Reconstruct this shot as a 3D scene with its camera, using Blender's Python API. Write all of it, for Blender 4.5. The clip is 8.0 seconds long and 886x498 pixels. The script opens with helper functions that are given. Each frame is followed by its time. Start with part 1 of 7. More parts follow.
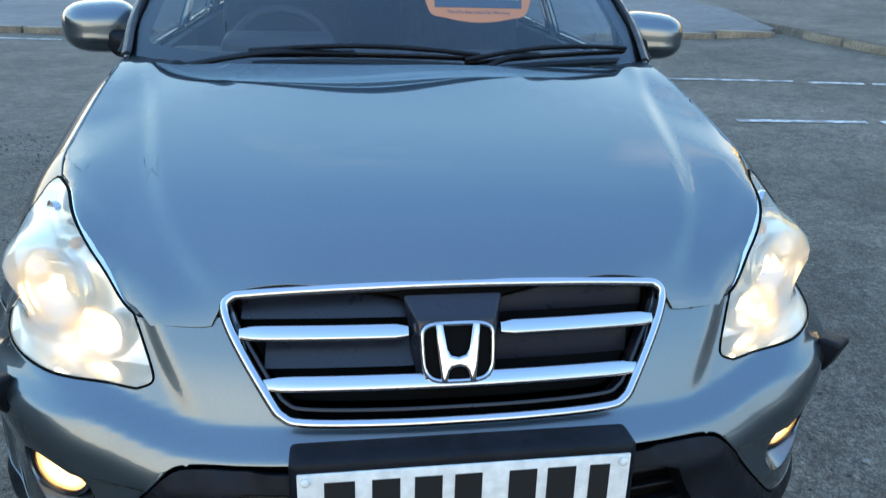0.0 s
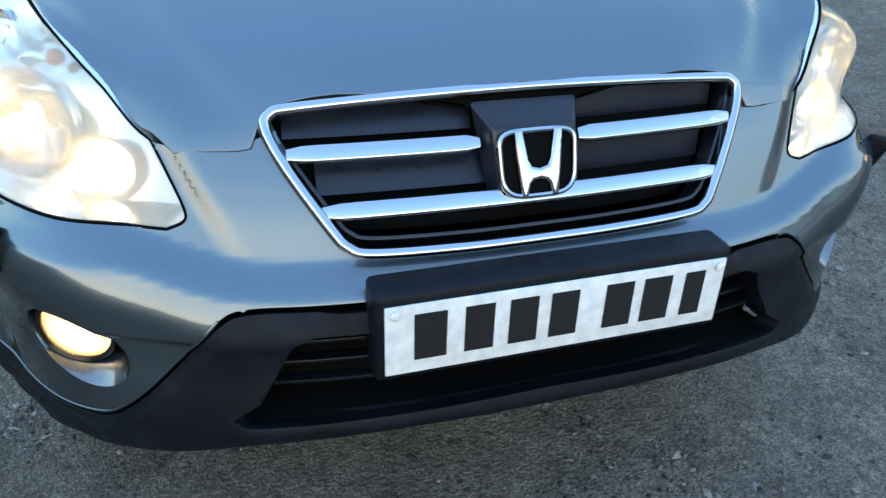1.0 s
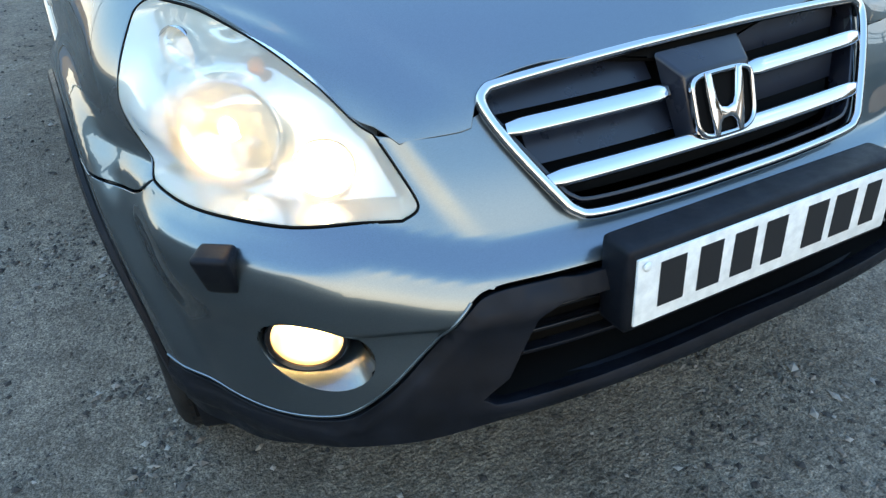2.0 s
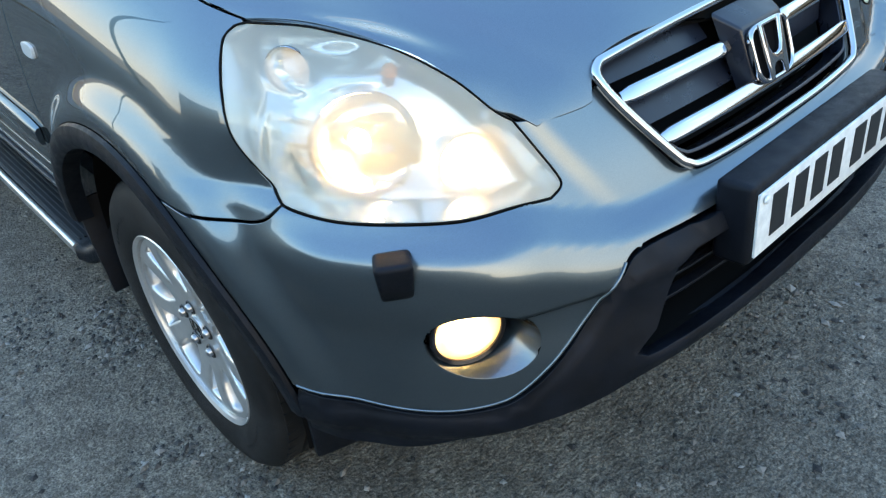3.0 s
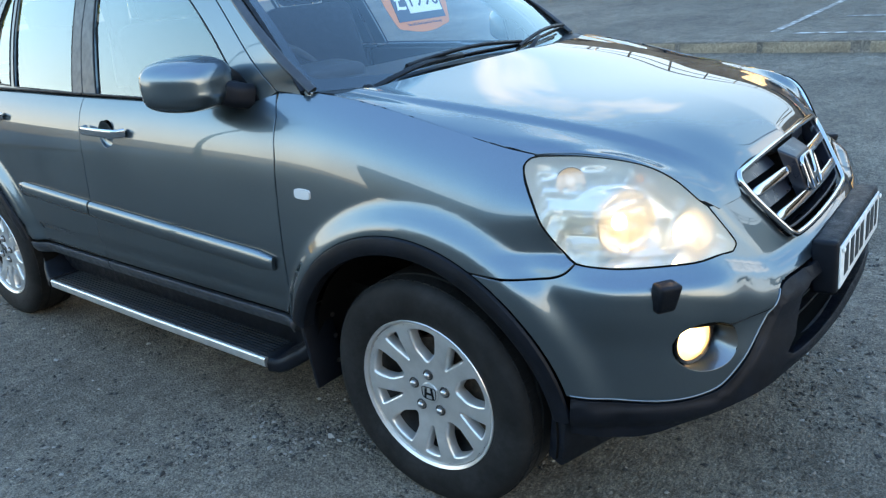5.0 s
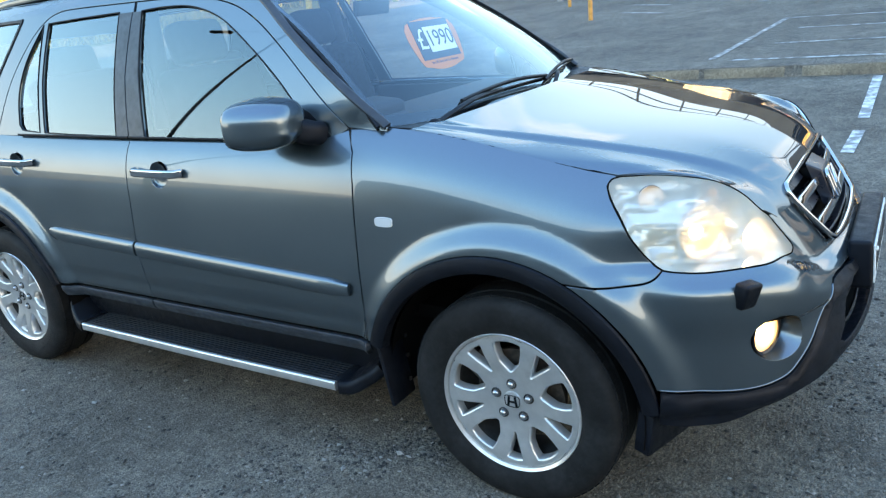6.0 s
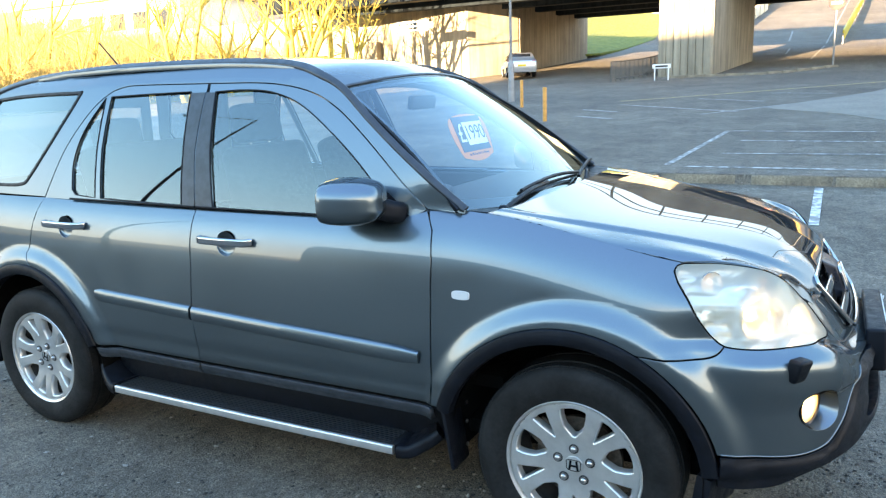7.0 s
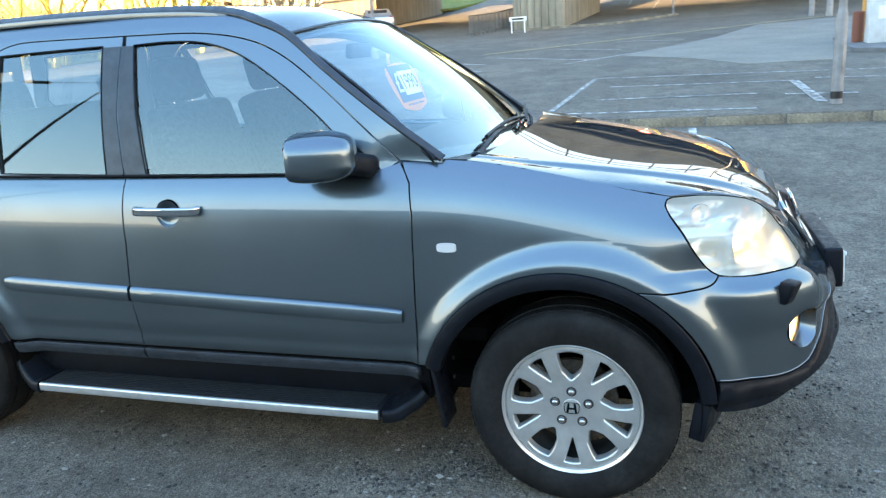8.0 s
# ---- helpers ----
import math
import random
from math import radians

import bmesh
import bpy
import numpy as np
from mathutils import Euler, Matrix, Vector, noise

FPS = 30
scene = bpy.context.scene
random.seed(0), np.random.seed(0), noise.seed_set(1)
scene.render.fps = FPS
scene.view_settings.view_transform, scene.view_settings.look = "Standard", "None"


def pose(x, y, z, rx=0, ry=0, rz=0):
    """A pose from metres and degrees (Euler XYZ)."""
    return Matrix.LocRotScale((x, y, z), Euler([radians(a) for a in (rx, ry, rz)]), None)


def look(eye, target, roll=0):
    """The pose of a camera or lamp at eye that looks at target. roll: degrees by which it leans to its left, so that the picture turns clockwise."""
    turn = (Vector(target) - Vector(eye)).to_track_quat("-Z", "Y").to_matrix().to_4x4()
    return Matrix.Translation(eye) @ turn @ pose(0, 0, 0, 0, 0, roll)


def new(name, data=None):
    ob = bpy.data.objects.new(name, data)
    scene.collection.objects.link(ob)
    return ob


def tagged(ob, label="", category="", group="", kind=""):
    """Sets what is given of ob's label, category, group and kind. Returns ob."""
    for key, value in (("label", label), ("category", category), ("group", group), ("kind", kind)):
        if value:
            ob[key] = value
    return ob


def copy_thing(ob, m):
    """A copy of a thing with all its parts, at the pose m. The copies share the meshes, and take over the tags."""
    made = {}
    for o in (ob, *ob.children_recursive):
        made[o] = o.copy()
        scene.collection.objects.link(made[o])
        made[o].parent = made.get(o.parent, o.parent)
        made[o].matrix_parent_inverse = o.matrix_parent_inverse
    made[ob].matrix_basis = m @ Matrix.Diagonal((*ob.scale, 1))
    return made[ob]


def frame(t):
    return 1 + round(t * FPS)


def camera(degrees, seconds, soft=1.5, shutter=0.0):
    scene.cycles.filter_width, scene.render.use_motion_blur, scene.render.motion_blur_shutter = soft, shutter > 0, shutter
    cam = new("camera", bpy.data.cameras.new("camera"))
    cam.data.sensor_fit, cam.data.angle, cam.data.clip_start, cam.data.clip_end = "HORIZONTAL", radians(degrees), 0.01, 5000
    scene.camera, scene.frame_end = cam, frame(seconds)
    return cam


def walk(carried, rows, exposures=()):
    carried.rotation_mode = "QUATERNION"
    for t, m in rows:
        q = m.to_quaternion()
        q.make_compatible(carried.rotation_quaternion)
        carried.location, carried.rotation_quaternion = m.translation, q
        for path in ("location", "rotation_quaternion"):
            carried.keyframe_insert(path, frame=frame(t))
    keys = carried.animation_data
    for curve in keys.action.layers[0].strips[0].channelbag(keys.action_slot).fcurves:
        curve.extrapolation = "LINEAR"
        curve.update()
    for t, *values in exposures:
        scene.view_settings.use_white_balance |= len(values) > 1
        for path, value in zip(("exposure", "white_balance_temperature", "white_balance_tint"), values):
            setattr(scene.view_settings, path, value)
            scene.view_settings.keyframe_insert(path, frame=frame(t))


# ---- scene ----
cam = camera(61.61, 8.0, soft=1.25, shutter=0.15)
# seconds, eye x y z, yaw, pitch, roll
PATH = [
    (0, -0.1951, -1.7726, 1.4259, -8.95, -22.41, 2.02),
    (0.5, -0.2755, -1.7197, 1.3390, -13.50, -29.22, 2.76),
    (1, -0.4378, -1.6129, 1.2755, -18.75, -32.61, 2.91),
    (1.5, -0.6442, -1.5436, 1.2369, -20.78, -33.09, 0.75),
    (2, -0.8437, -1.4758, 1.2689, -25.89, -34.13, -2.81),
    (2.2, -0.9144, -1.4036, 1.2582, -29.14, -35.07, -2.51),
    (3.3, -1.3368, -1.2786, 1.3150, -41.71, -32.92, -6.88),
    (3.5, -1.4262, -1.2923, 1.3472, -42.87, -31.38, -6.32),
    (4, -1.6572, -1.2483, 1.3662, -46.76, -27.13, -5.31),
    (4.5, -1.9169, -1.1643, 1.3797, -50.62, -24.30, -4.40),
    (5, -2.1717, -1.1687, 1.3930, -50.94, -20.29, -4.91),
    (5.2, -2.2680, -1.1679, 1.4110, -51.39, -19.57, -5.23),
    (6.3, -2.6292, -0.8275, 1.4601, -59.38, -16.75, -4.65),
    (6.5, -2.7069, -0.7811, 1.4687, -61.25, -15.04, -3.28),
    (7, -2.9458, -0.6663, 1.5020, -62.16, -11.94, -1.94),
    (7.5, -3.0321, -0.5048, 1.5085, -64.92, -13.33, -2.52),
    (8, -2.9936, -0.2844, 1.4680, -72.52, -15.47, -3.86),
]
EXPOSURES = [(0.0, 2.80, 9200, 14), (2.0, 3.12, 9850, 14), (4.0, 3.04, 9150, 14), (5.0, 3.06, 9100, 14), (6.5, 3.30, 9400, 14), (8.0, 3.46, 9850, 14)]
walk(cam, [(t, pose(x, y, z, 90 + pitch, 0, yaw) @ pose(0, 0, 0, 0, 0, roll)) for t, x, y, z, yaw, pitch, roll in PATH], EXPOSURES)

# ---- light: a low winter sun behind a row of buildings, blue sky over the car park ----
SUN_FROM = Vector((-0.95, 0.25, 0.0)).normalized()
SUN_ELEVATION = 7.0
CLOUD = (4.2, 4.3, 4.4)
world = bpy.data.worlds.new("sky")
scene.world = world
world.use_nodes = True
wn, wl = world.node_tree.nodes, world.node_tree.links
sky = wn.new("ShaderNodeTexSky")
sky.sky_type, sky.sun_disc = "NISHITA", False
sky.sun_elevation, sky.sun_rotation = radians(SUN_ELEVATION), math.atan2(SUN_FROM.x, SUN_FROM.y)
sky.air_density, sky.dust_density, sky.ozone_density = 1.0, 0.8, 1.4
back = wn["Background"]
back.inputs["Strength"].default_value = 0.15
# a thin high veil all over, and soft fair-weather clouds
coords, bend, puff, veil, blend = (wn.new(k) for k in ("ShaderNodeTexCoord", "ShaderNodeMapping", "ShaderNodeTexNoise", "ShaderNodeMapRange", "ShaderNodeMix"))
bend.inputs["Scale"].default_value, bend.inputs["Rotation"].default_value = (1.0, 1.6, 3.0), (0.0, 0.0, 0.7)
bend.inputs["Location"].default_value = (0.3, 5.2, 2.4)
milk, height, hue = wn.new("ShaderNodeMix"), wn.new("ShaderNodeSeparateXYZ"), wn.new("ShaderNodeValToRGB")
milk.data_type = "RGBA"
milk.inputs[0].default_value = 0.99
# pale towards the horizon, blue overhead
hue.color_ramp.elements[0].color = (2.7, 3.1, 3.2, 1)
hue.color_ramp.elements[1].color = (0.45, 1.15, 2.7, 1)
for at, tone in ((0.10, (2.35, 2.95, 3.5)), (0.26, (1.55, 2.62, 3.85)), (0.40, (0.97, 2.15, 3.65)), (0.52, (0.62, 1.65, 3.25)), (0.74, (0.45, 1.25, 2.8))):
    hue.color_ramp.elements.new(at).color = (*tone, 1)
wl.new(coords.outputs["Generated"], height.inputs["Vector"])
wl.new(height.outputs["Z"], hue.inputs["Fac"])
side, swing, paler = wn.new("ShaderNodeVectorMath"), wn.new("ShaderNodeMapRange"), wn.new("ShaderNodeMix")
side.operation = "DOT_PRODUCT"
side.inputs[1].default_value = SUN_FROM
swing.inputs["From Min"].default_value, swing.inputs["From Max"].default_value = -0.7, 0.7
paler.data_type, paler.blend_type = "RGBA", "MULTIPLY"
paler.inputs[0].default_value = 1.0
tone = wn.new("ShaderNodeValToRGB")
tone.color_ramp.elements[0].color, tone.color_ramp.elements[1].color = (0.72, 0.76, 0.82, 1), (1.0, 1.0, 1.0, 1)
wl.new(coords.outputs["Generated"], side.inputs[0])
wl.new(side.outputs["Value"], swing.inputs["Value"])
wl.new(swing.outputs["Result"], tone.inputs["Fac"])
wl.new(hue.outputs["Color"], paler.inputs[6])
wl.new(tone.outputs["Color"], paler.inputs[7])
# unseen cloud bank added low in the sky before the nose, whitening the bumper
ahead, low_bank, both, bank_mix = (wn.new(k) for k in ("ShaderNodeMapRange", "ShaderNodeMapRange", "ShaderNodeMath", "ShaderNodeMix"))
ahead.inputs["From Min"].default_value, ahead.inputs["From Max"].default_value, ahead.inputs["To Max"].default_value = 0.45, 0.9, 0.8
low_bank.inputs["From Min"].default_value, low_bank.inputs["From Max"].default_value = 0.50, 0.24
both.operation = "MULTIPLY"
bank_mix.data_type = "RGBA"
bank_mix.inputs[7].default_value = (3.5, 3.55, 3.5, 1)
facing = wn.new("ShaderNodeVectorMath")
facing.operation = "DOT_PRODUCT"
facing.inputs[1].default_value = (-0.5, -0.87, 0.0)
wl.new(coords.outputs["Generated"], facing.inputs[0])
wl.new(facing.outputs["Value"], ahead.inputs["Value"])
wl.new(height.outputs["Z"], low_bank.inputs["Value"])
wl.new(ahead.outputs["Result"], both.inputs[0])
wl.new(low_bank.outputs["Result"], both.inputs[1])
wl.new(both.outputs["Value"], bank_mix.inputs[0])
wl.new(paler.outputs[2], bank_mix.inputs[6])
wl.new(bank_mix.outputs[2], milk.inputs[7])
puff.inputs["Scale"].default_value, puff.inputs["Detail"].default_value, puff.inputs["Roughness"].default_value = 1.9, 6.0, 0.55
veil.inputs["From Min"].default_value, veil.inputs["From Max"].default_value, veil.inputs["To Max"].default_value = 0.58, 0.68, 0.33
blend.data_type = "RGBA"
wl.new(coords.outputs["Generated"], bend.inputs["Vector"])
wl.new(bend.outputs["Vector"], puff.inputs["Vector"])
wl.new(puff.outputs["Fac"], veil.inputs["Value"])
low_down, share = wn.new("ShaderNodeMapRange"), wn.new("ShaderNodeMath")
low_down.inputs["From Min"].default_value, low_down.inputs["From Max"].default_value = 0.62, 0.36
share.operation = "MULTIPLY"
wl.new(height.outputs["Z"], low_down.inputs["Value"])
wl.new(low_down.outputs["Result"], share.inputs[0])
wl.new(veil.outputs["Result"], share.inputs[1])
away, fewer = wn.new("ShaderNodeMapRange"), wn.new("ShaderNodeMath")
away.inputs["From Min"].default_value, away.inputs["From Max"].default_value, away.inputs["To Max"].default_value = 0.6, 0.1, 1.0
fewer.operation = "MULTIPLY"
wl.new(side.outputs["Value"], away.inputs["Value"])
wl.new(away.outputs["Result"], fewer.inputs[0])
wl.new(share.outputs["Value"], fewer.inputs[1])
wl.new(fewer.outputs["Value"], blend.inputs[0])
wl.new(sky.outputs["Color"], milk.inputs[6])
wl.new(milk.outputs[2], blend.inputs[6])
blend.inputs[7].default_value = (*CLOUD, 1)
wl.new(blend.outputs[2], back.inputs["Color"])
sun_data = bpy.data.lights.new("sun", "SUN")
sun_data.energy, sun_data.angle, sun_data.color = 5.0, radians(0.5), (1.0, 0.86, 0.66)
sun = new("sun", sun_data)
e = radians(SUN_ELEVATION)
sun.matrix_world = look(SUN_FROM * 50 * math.cos(e) + Vector((0, 0, 50 * math.sin(e))), (0, 0, 0))
# ---- shape of the car's skin: front and sides as a function of (u, z), u running round the plan from the nose ----
def spline(pts, n=24, closed=False):
    """Catmull-Rom curve through points of any dimension."""
    p = np.asarray(pts, float)
    p = np.vstack([p[-1:], p, p[:2]]) if closed else np.vstack([2 * p[0] - p[1], p, 2 * p[-1] - p[-2]])
    out = []
    for a, b, c, d in zip(p[:-3], p[1:-2], p[2:-1], p[3:]):
        t = np.linspace(0, 1, n, endpoint=False)[:, None]
        out.append(0.5 * (2 * b + (c - a) * t + (2 * a - 5 * b + 4 * c - d) * t**2 + (3 * b - a - 3 * c + d) * t**3))
    return np.vstack(out if closed else out + [p[-2:-1]])


def step(a, b, v):
    t = np.clip((np.asarray(v, float) - a) / (b - a), 0, 1)
    return t * t * t * (t * (6 * t - 15) + 10)


def curve(xs, ys):
    """A smooth curve of one number through knots (natural cubic), as a function."""
    x, y = np.asarray(xs, float), np.asarray(ys, float)
    h = np.diff(x)
    n = len(x)
    A, r = np.eye(n), np.zeros(n)
    for i in range(1, n - 1):
        A[i, i - 1:i + 2] = h[i - 1], 2 * (h[i - 1] + h[i]), h[i]
        r[i] = 6 * ((y[i + 1] - y[i]) / h[i] - (y[i] - y[i - 1]) / h[i - 1])
    m = np.linalg.solve(A, r)

    def f(v):
        v = np.clip(np.asarray(v, float), x[0], x[-1])
        i = np.clip(np.searchsorted(x, v) - 1, 0, n - 2)
        a, b = (x[i + 1] - v) / h[i], (v - x[i]) / h[i]
        return a * y[i] + b * y[i + 1] + ((a**3 - a) * m[i] + (b**3 - b) * m[i + 1]) * h[i] ** 2 / 6
    return f


def ramp(v, xs, ys):
    return curve(xs, ys)(v)


def soften(curve, reach):
    """Evens a dense mirrored plan curve out over a reach in metres."""
    arc = np.concatenate([[0], np.cumsum(np.linalg.norm(np.diff(curve, axis=0), axis=1))])
    t = np.arange(0, arc[-1], 0.005)
    c = np.stack([np.interp(t, arc, curve[:, 0]), np.interp(t, arc, curve[:, 1])], -1)
    k = int(3 * reach / 0.005)
    front = c[k:0:-1] * (-1, 1)
    back = c[-2:-k - 2:-1] * (-1, 1)
    w = np.exp(-0.5 * (np.arange(-k, k + 1) * 0.005 / reach) ** 2)
    full = np.vstack([front, c, back])
    return np.stack([np.convolve(full[:, j], w / w.sum(), "valid") for j in (0, 1)], -1)


PLAN = spline([(0, -0.838), (-0.2, -0.833), (-0.42, -0.806), (-0.60, -0.737), (-0.74, -0.620), (-0.825, -0.455), (-0.858, -0.27),
               (-0.865, 0.0), (-0.867, 0.7), (-0.867, 1.6), (-0.862, 2.4), (-0.845, 3.0), (-0.78, 3.36), (-0.60, 3.47), (0, 3.50)], 60)
PLAN = soften(PLAN, 0.045)
ARC = np.concatenate([[0], np.cumsum(np.linalg.norm(np.diff(PLAN, axis=0), axis=1))])
SIDE = (PLAN[:, 0] < -0.70) & (PLAN[:, 1] < 3.3)
KNOTS = np.linspace(0, ARC[-1], 90)
PLAN_X, PLAN_Y = (curve(KNOTS, np.interp(KNOTS, ARC, PLAN[:, j])) for j in (0, 1))


def uy(y):
    """u of the side at the length y."""
    return np.interp(y, PLAN[SIDE, 1], ARC[SIDE])


def shoulder(y):
    return ramp(y, (-0.9, -0.32, 0.33, 0.56, 1.5, 3.6), (0.94, 0.982, 1.108, 1.118, 1.125, 1.14))


WHEELS = (0.0, 2.61)
AXLE_Z = 0.325


def inset(u, z):
    y0 = PLAN_Y(u)
    # nose: a ledge over the bumper, then a face that leans back to the bonnet
    ledge = 0.655 + 0.09 * step(0.35, 0.85, u)
    w = z - ledge
    lean = 0.64 - 0.16 * step(0.4, 0.95, u)
    front = 0.028 * step(0.002, 0.045, w) + 0.032 * step(-0.060, 0.045, w) + lean * np.maximum(w - 0.02, 0) + 0.10 * np.maximum(0.44 - z, 0) ** 1.3
    d = (u - 0.523) * -0.768 + (z - 0.747) * 0.641
    front = front - 0.011 * step(-0.004, 0.052, d) * step(0.63, 0.83, z) * step(0.80, 0.56, u)
    # pocket under a crease between the round lamp and the mask
    front = front + 0.008 * step(0.612, 0.600, z) * step(0.49, 0.59, z) * step(0.74, 0.62, u)
    # side: upright, with a shoulder that rolls in under the bonnet's edge and the windows
    d = shoulder(y0) - z
    side = 0.125 * np.exp(-np.maximum(d, -0.1) / 0.085) + 0.25 * np.maximum(0.47 - z, 0) - 0.004 * np.exp(-((z - 0.66) / 0.12) ** 2)
    side = side + 0.006 * step(0.56, 0.50, z) * step(0.3, 0.6, y0)
    k = step(0.92, 1.28, u)
    flare = 0
    for wy in WHEELS:
        r = np.hypot(y0 - wy, z - AXLE_Z)
        flare = flare + 0.030 * step(0.56, 0.47, r) * step(0.75, 1.15, u)
    # the lamp's lens swells out of the corner
    swell = 0.076 * np.exp(-(((u - 0.960) / 0.145) ** 2)) * np.exp(-(((z - 0.878) / 0.070) ** 2)) * step(0.985, 0.90, z) * step(0.735, 0.80, z)
    return front * (1 - k) + side * k - flare - swell


# the bumper stands out from the lamp's lower edge in a soft shelf
SHELF_LOW = ((0.523, 0.545, 0.656, 0.78, 0.9, 0.968, 1.002), (0.745, 0.739, 0.749, 0.758, 0.757, 0.760, 0.764))


def shelf(u, z):
    if not np.any((u < 1.12) & (z > 0.5) & (z < 0.9)):
        return 0.0
    us = np.linspace(0.55, 1.002, 160)
    d = np.min(np.hypot(u[..., None] - us, z[..., None] - np.interp(us, *SHELF_LOW)), -1)
    out = SHELF_OUT * step(0.002, 0.044, d) * (1 - 0.9 * step(0.080, 0.21, d))
    out = np.where(z < np.interp(u, *SHELF_LOW), out, 0.0) * step(1.06, 0.90, u) * step(0.54, 0.70, u)
    return out


SHELF_OUT = 0.016


def skin(u, z, out=0.0):
    """The point of the skin (right half) at u round the plan and height z; out: metres proud of it."""
    u, z = np.asarray(u, float), np.asarray(z, float)
    e = 0.004
    x, y = PLAN_X(u), PLAN_Y(u)
    tx, ty = PLAN_X(u + e) - PLAN_X(u - e), PLAN_Y(u + e) - PLAN_Y(u - e)
    tx, ty = np.where(u < e, -1.0, tx), np.where(u < e, 0.0, ty)
    s = np.hypot(tx, ty)
    u, z = np.broadcast_arrays(u, z)
    i = inset(u, z) - shelf(u, z) - out
    return np.stack([x - i * (ty / s) * -1, y - i * (tx / s), z], -1)


NOSE_X = (0, 0.2, 0.345, 0.395, 0.45, 0.52, 0.575, 0.644, 0.717, 0.80)
NOSE_Y = (-0.658, -0.654, -0.650, -0.651, -0.647, -0.629, -0.564, -0.478, -0.30, -0.05)
NOSE_Z = (0.899, 0.893, 0.877, 0.856, 0.843, 0.844, 0.905, 0.962, 0.982, 1.0)


def bonnet(x, y):
    """Height of the bonnet: a flat crown with two ridges that rolls down to the nose."""
    ax = np.abs(x)
    middle = np.maximum(1 - (ax / 0.74) ** 2, 0) ** 2

    def crown(v):
        return ramp(v, (-0.74, -0.5, -0.3, 0.0, 0.25, 0.5), (0.950, 0.992, 1.026, 1.074, 1.109, 1.138)) + 0.006 - 0.042 * ax**2 + middle * (ramp(v, (-0.74, -0.5, -0.3, 0.0, 0.25, 0.5), (0.0, -0.002, -0.006, -0.010, 0.002, 0.030)))

    front = ramp(ax, NOSE_X, NOSE_Y)
    s = np.asarray(y - front)
    roll = (crown(front) - ramp(ax, NOSE_X, NOSE_Z)) * np.exp(-np.maximum(s, -0.03) / 0.085)
    ridge = ramp(y, (-0.72, -0.62, -0.56, -0.45, -0.02, 0.28, 0.5), (0.36, 0.412, 0.455, 0.505, 0.60, 0.67, 0.71))
    d = ax - ridge
    meet = ramp(y, (-0.45, -0.28, -0.22, -0.15, -0.07, 0.0, 0.08, 0.16, 0.23, 0.31, 0.40), (0, 0.004, 0, -0.003, -0.003, 0.001, 0.005, 0.010, 0.013, 0.015, 0.014))
    hug = ramp(y, (-0.62, -0.60, -0.585, -0.56, -0.53, -0.48, -0.44, -0.39, -0.335, -0.29, -0.2), (-0.005, -0.001, 0.003, 0.007, 0.006, 0.002, -0.001, -0.007, -0.011, -0.008, 0.0))
    hug = hug * np.exp(-((s / 0.07) ** 2)) * step(0.48, 0.53, ax)
    bead = 0.004 * (1 - np.exp(-np.maximum(s, 0) / 0.016)) * np.exp(-((s / 0.10) ** 2)) * step(0.50, 0.56, ax) * step(-0.30, -0.42, y)
    return crown(y) + hug + bead + meet * step(0.58, 0.735, ax) - roll - (0.010 * step(-0.01, 0.07, s) * (1 - step(0.45, 0.53, ax)) + 0.009 * step(0.0, 0.12, s) * step(0.45, 0.53, ax)) * step(-0.028, 0.030, d)


def glasshouse(y, z):
    """x of the side windows' plane."""
    h = z - 1.08
    return -(0.785 - 0.30 * h - 0.28 * h * h + 0.012 * np.exp(-((y - 1.6) / 1.1) ** 2) - 0.05 * step(2.2, 3.5, y) - 1.1 * np.maximum(z - 1.575, 0) ** 1.2 * 6 * 0.12) + 0.030 * np.exp(-((np.maximum(z - 1.10, 0) / 0.075) ** 2)) * step(0.80, 0.46, y)
# ---- materials ----
def material(name, colour=(0.5, 0.5, 0.5), rough=0.5, metal=0.0, **sockets):
    m = bpy.data.materials.new(name)
    m.use_nodes = True
    b = m.node_tree.nodes["Principled BSDF"]
    b.inputs["Base Color"].default_value = (*colour, 1)
    b.inputs["Roughness"].default_value = rough
    b.inputs["Metallic"].default_value = metal
    for key, value in sockets.items():
        b.inputs[key.replace("_", " ")].default_value = value
    return m


def node(m, kind, **inputs):
    n = m.node_tree.nodes.new(kind)
    for key, value in inputs.items():
        n.inputs[key.replace("_", " ")].default_value = value
    return n


def link(m, a, b):
    m.node_tree.links.new(a, b)


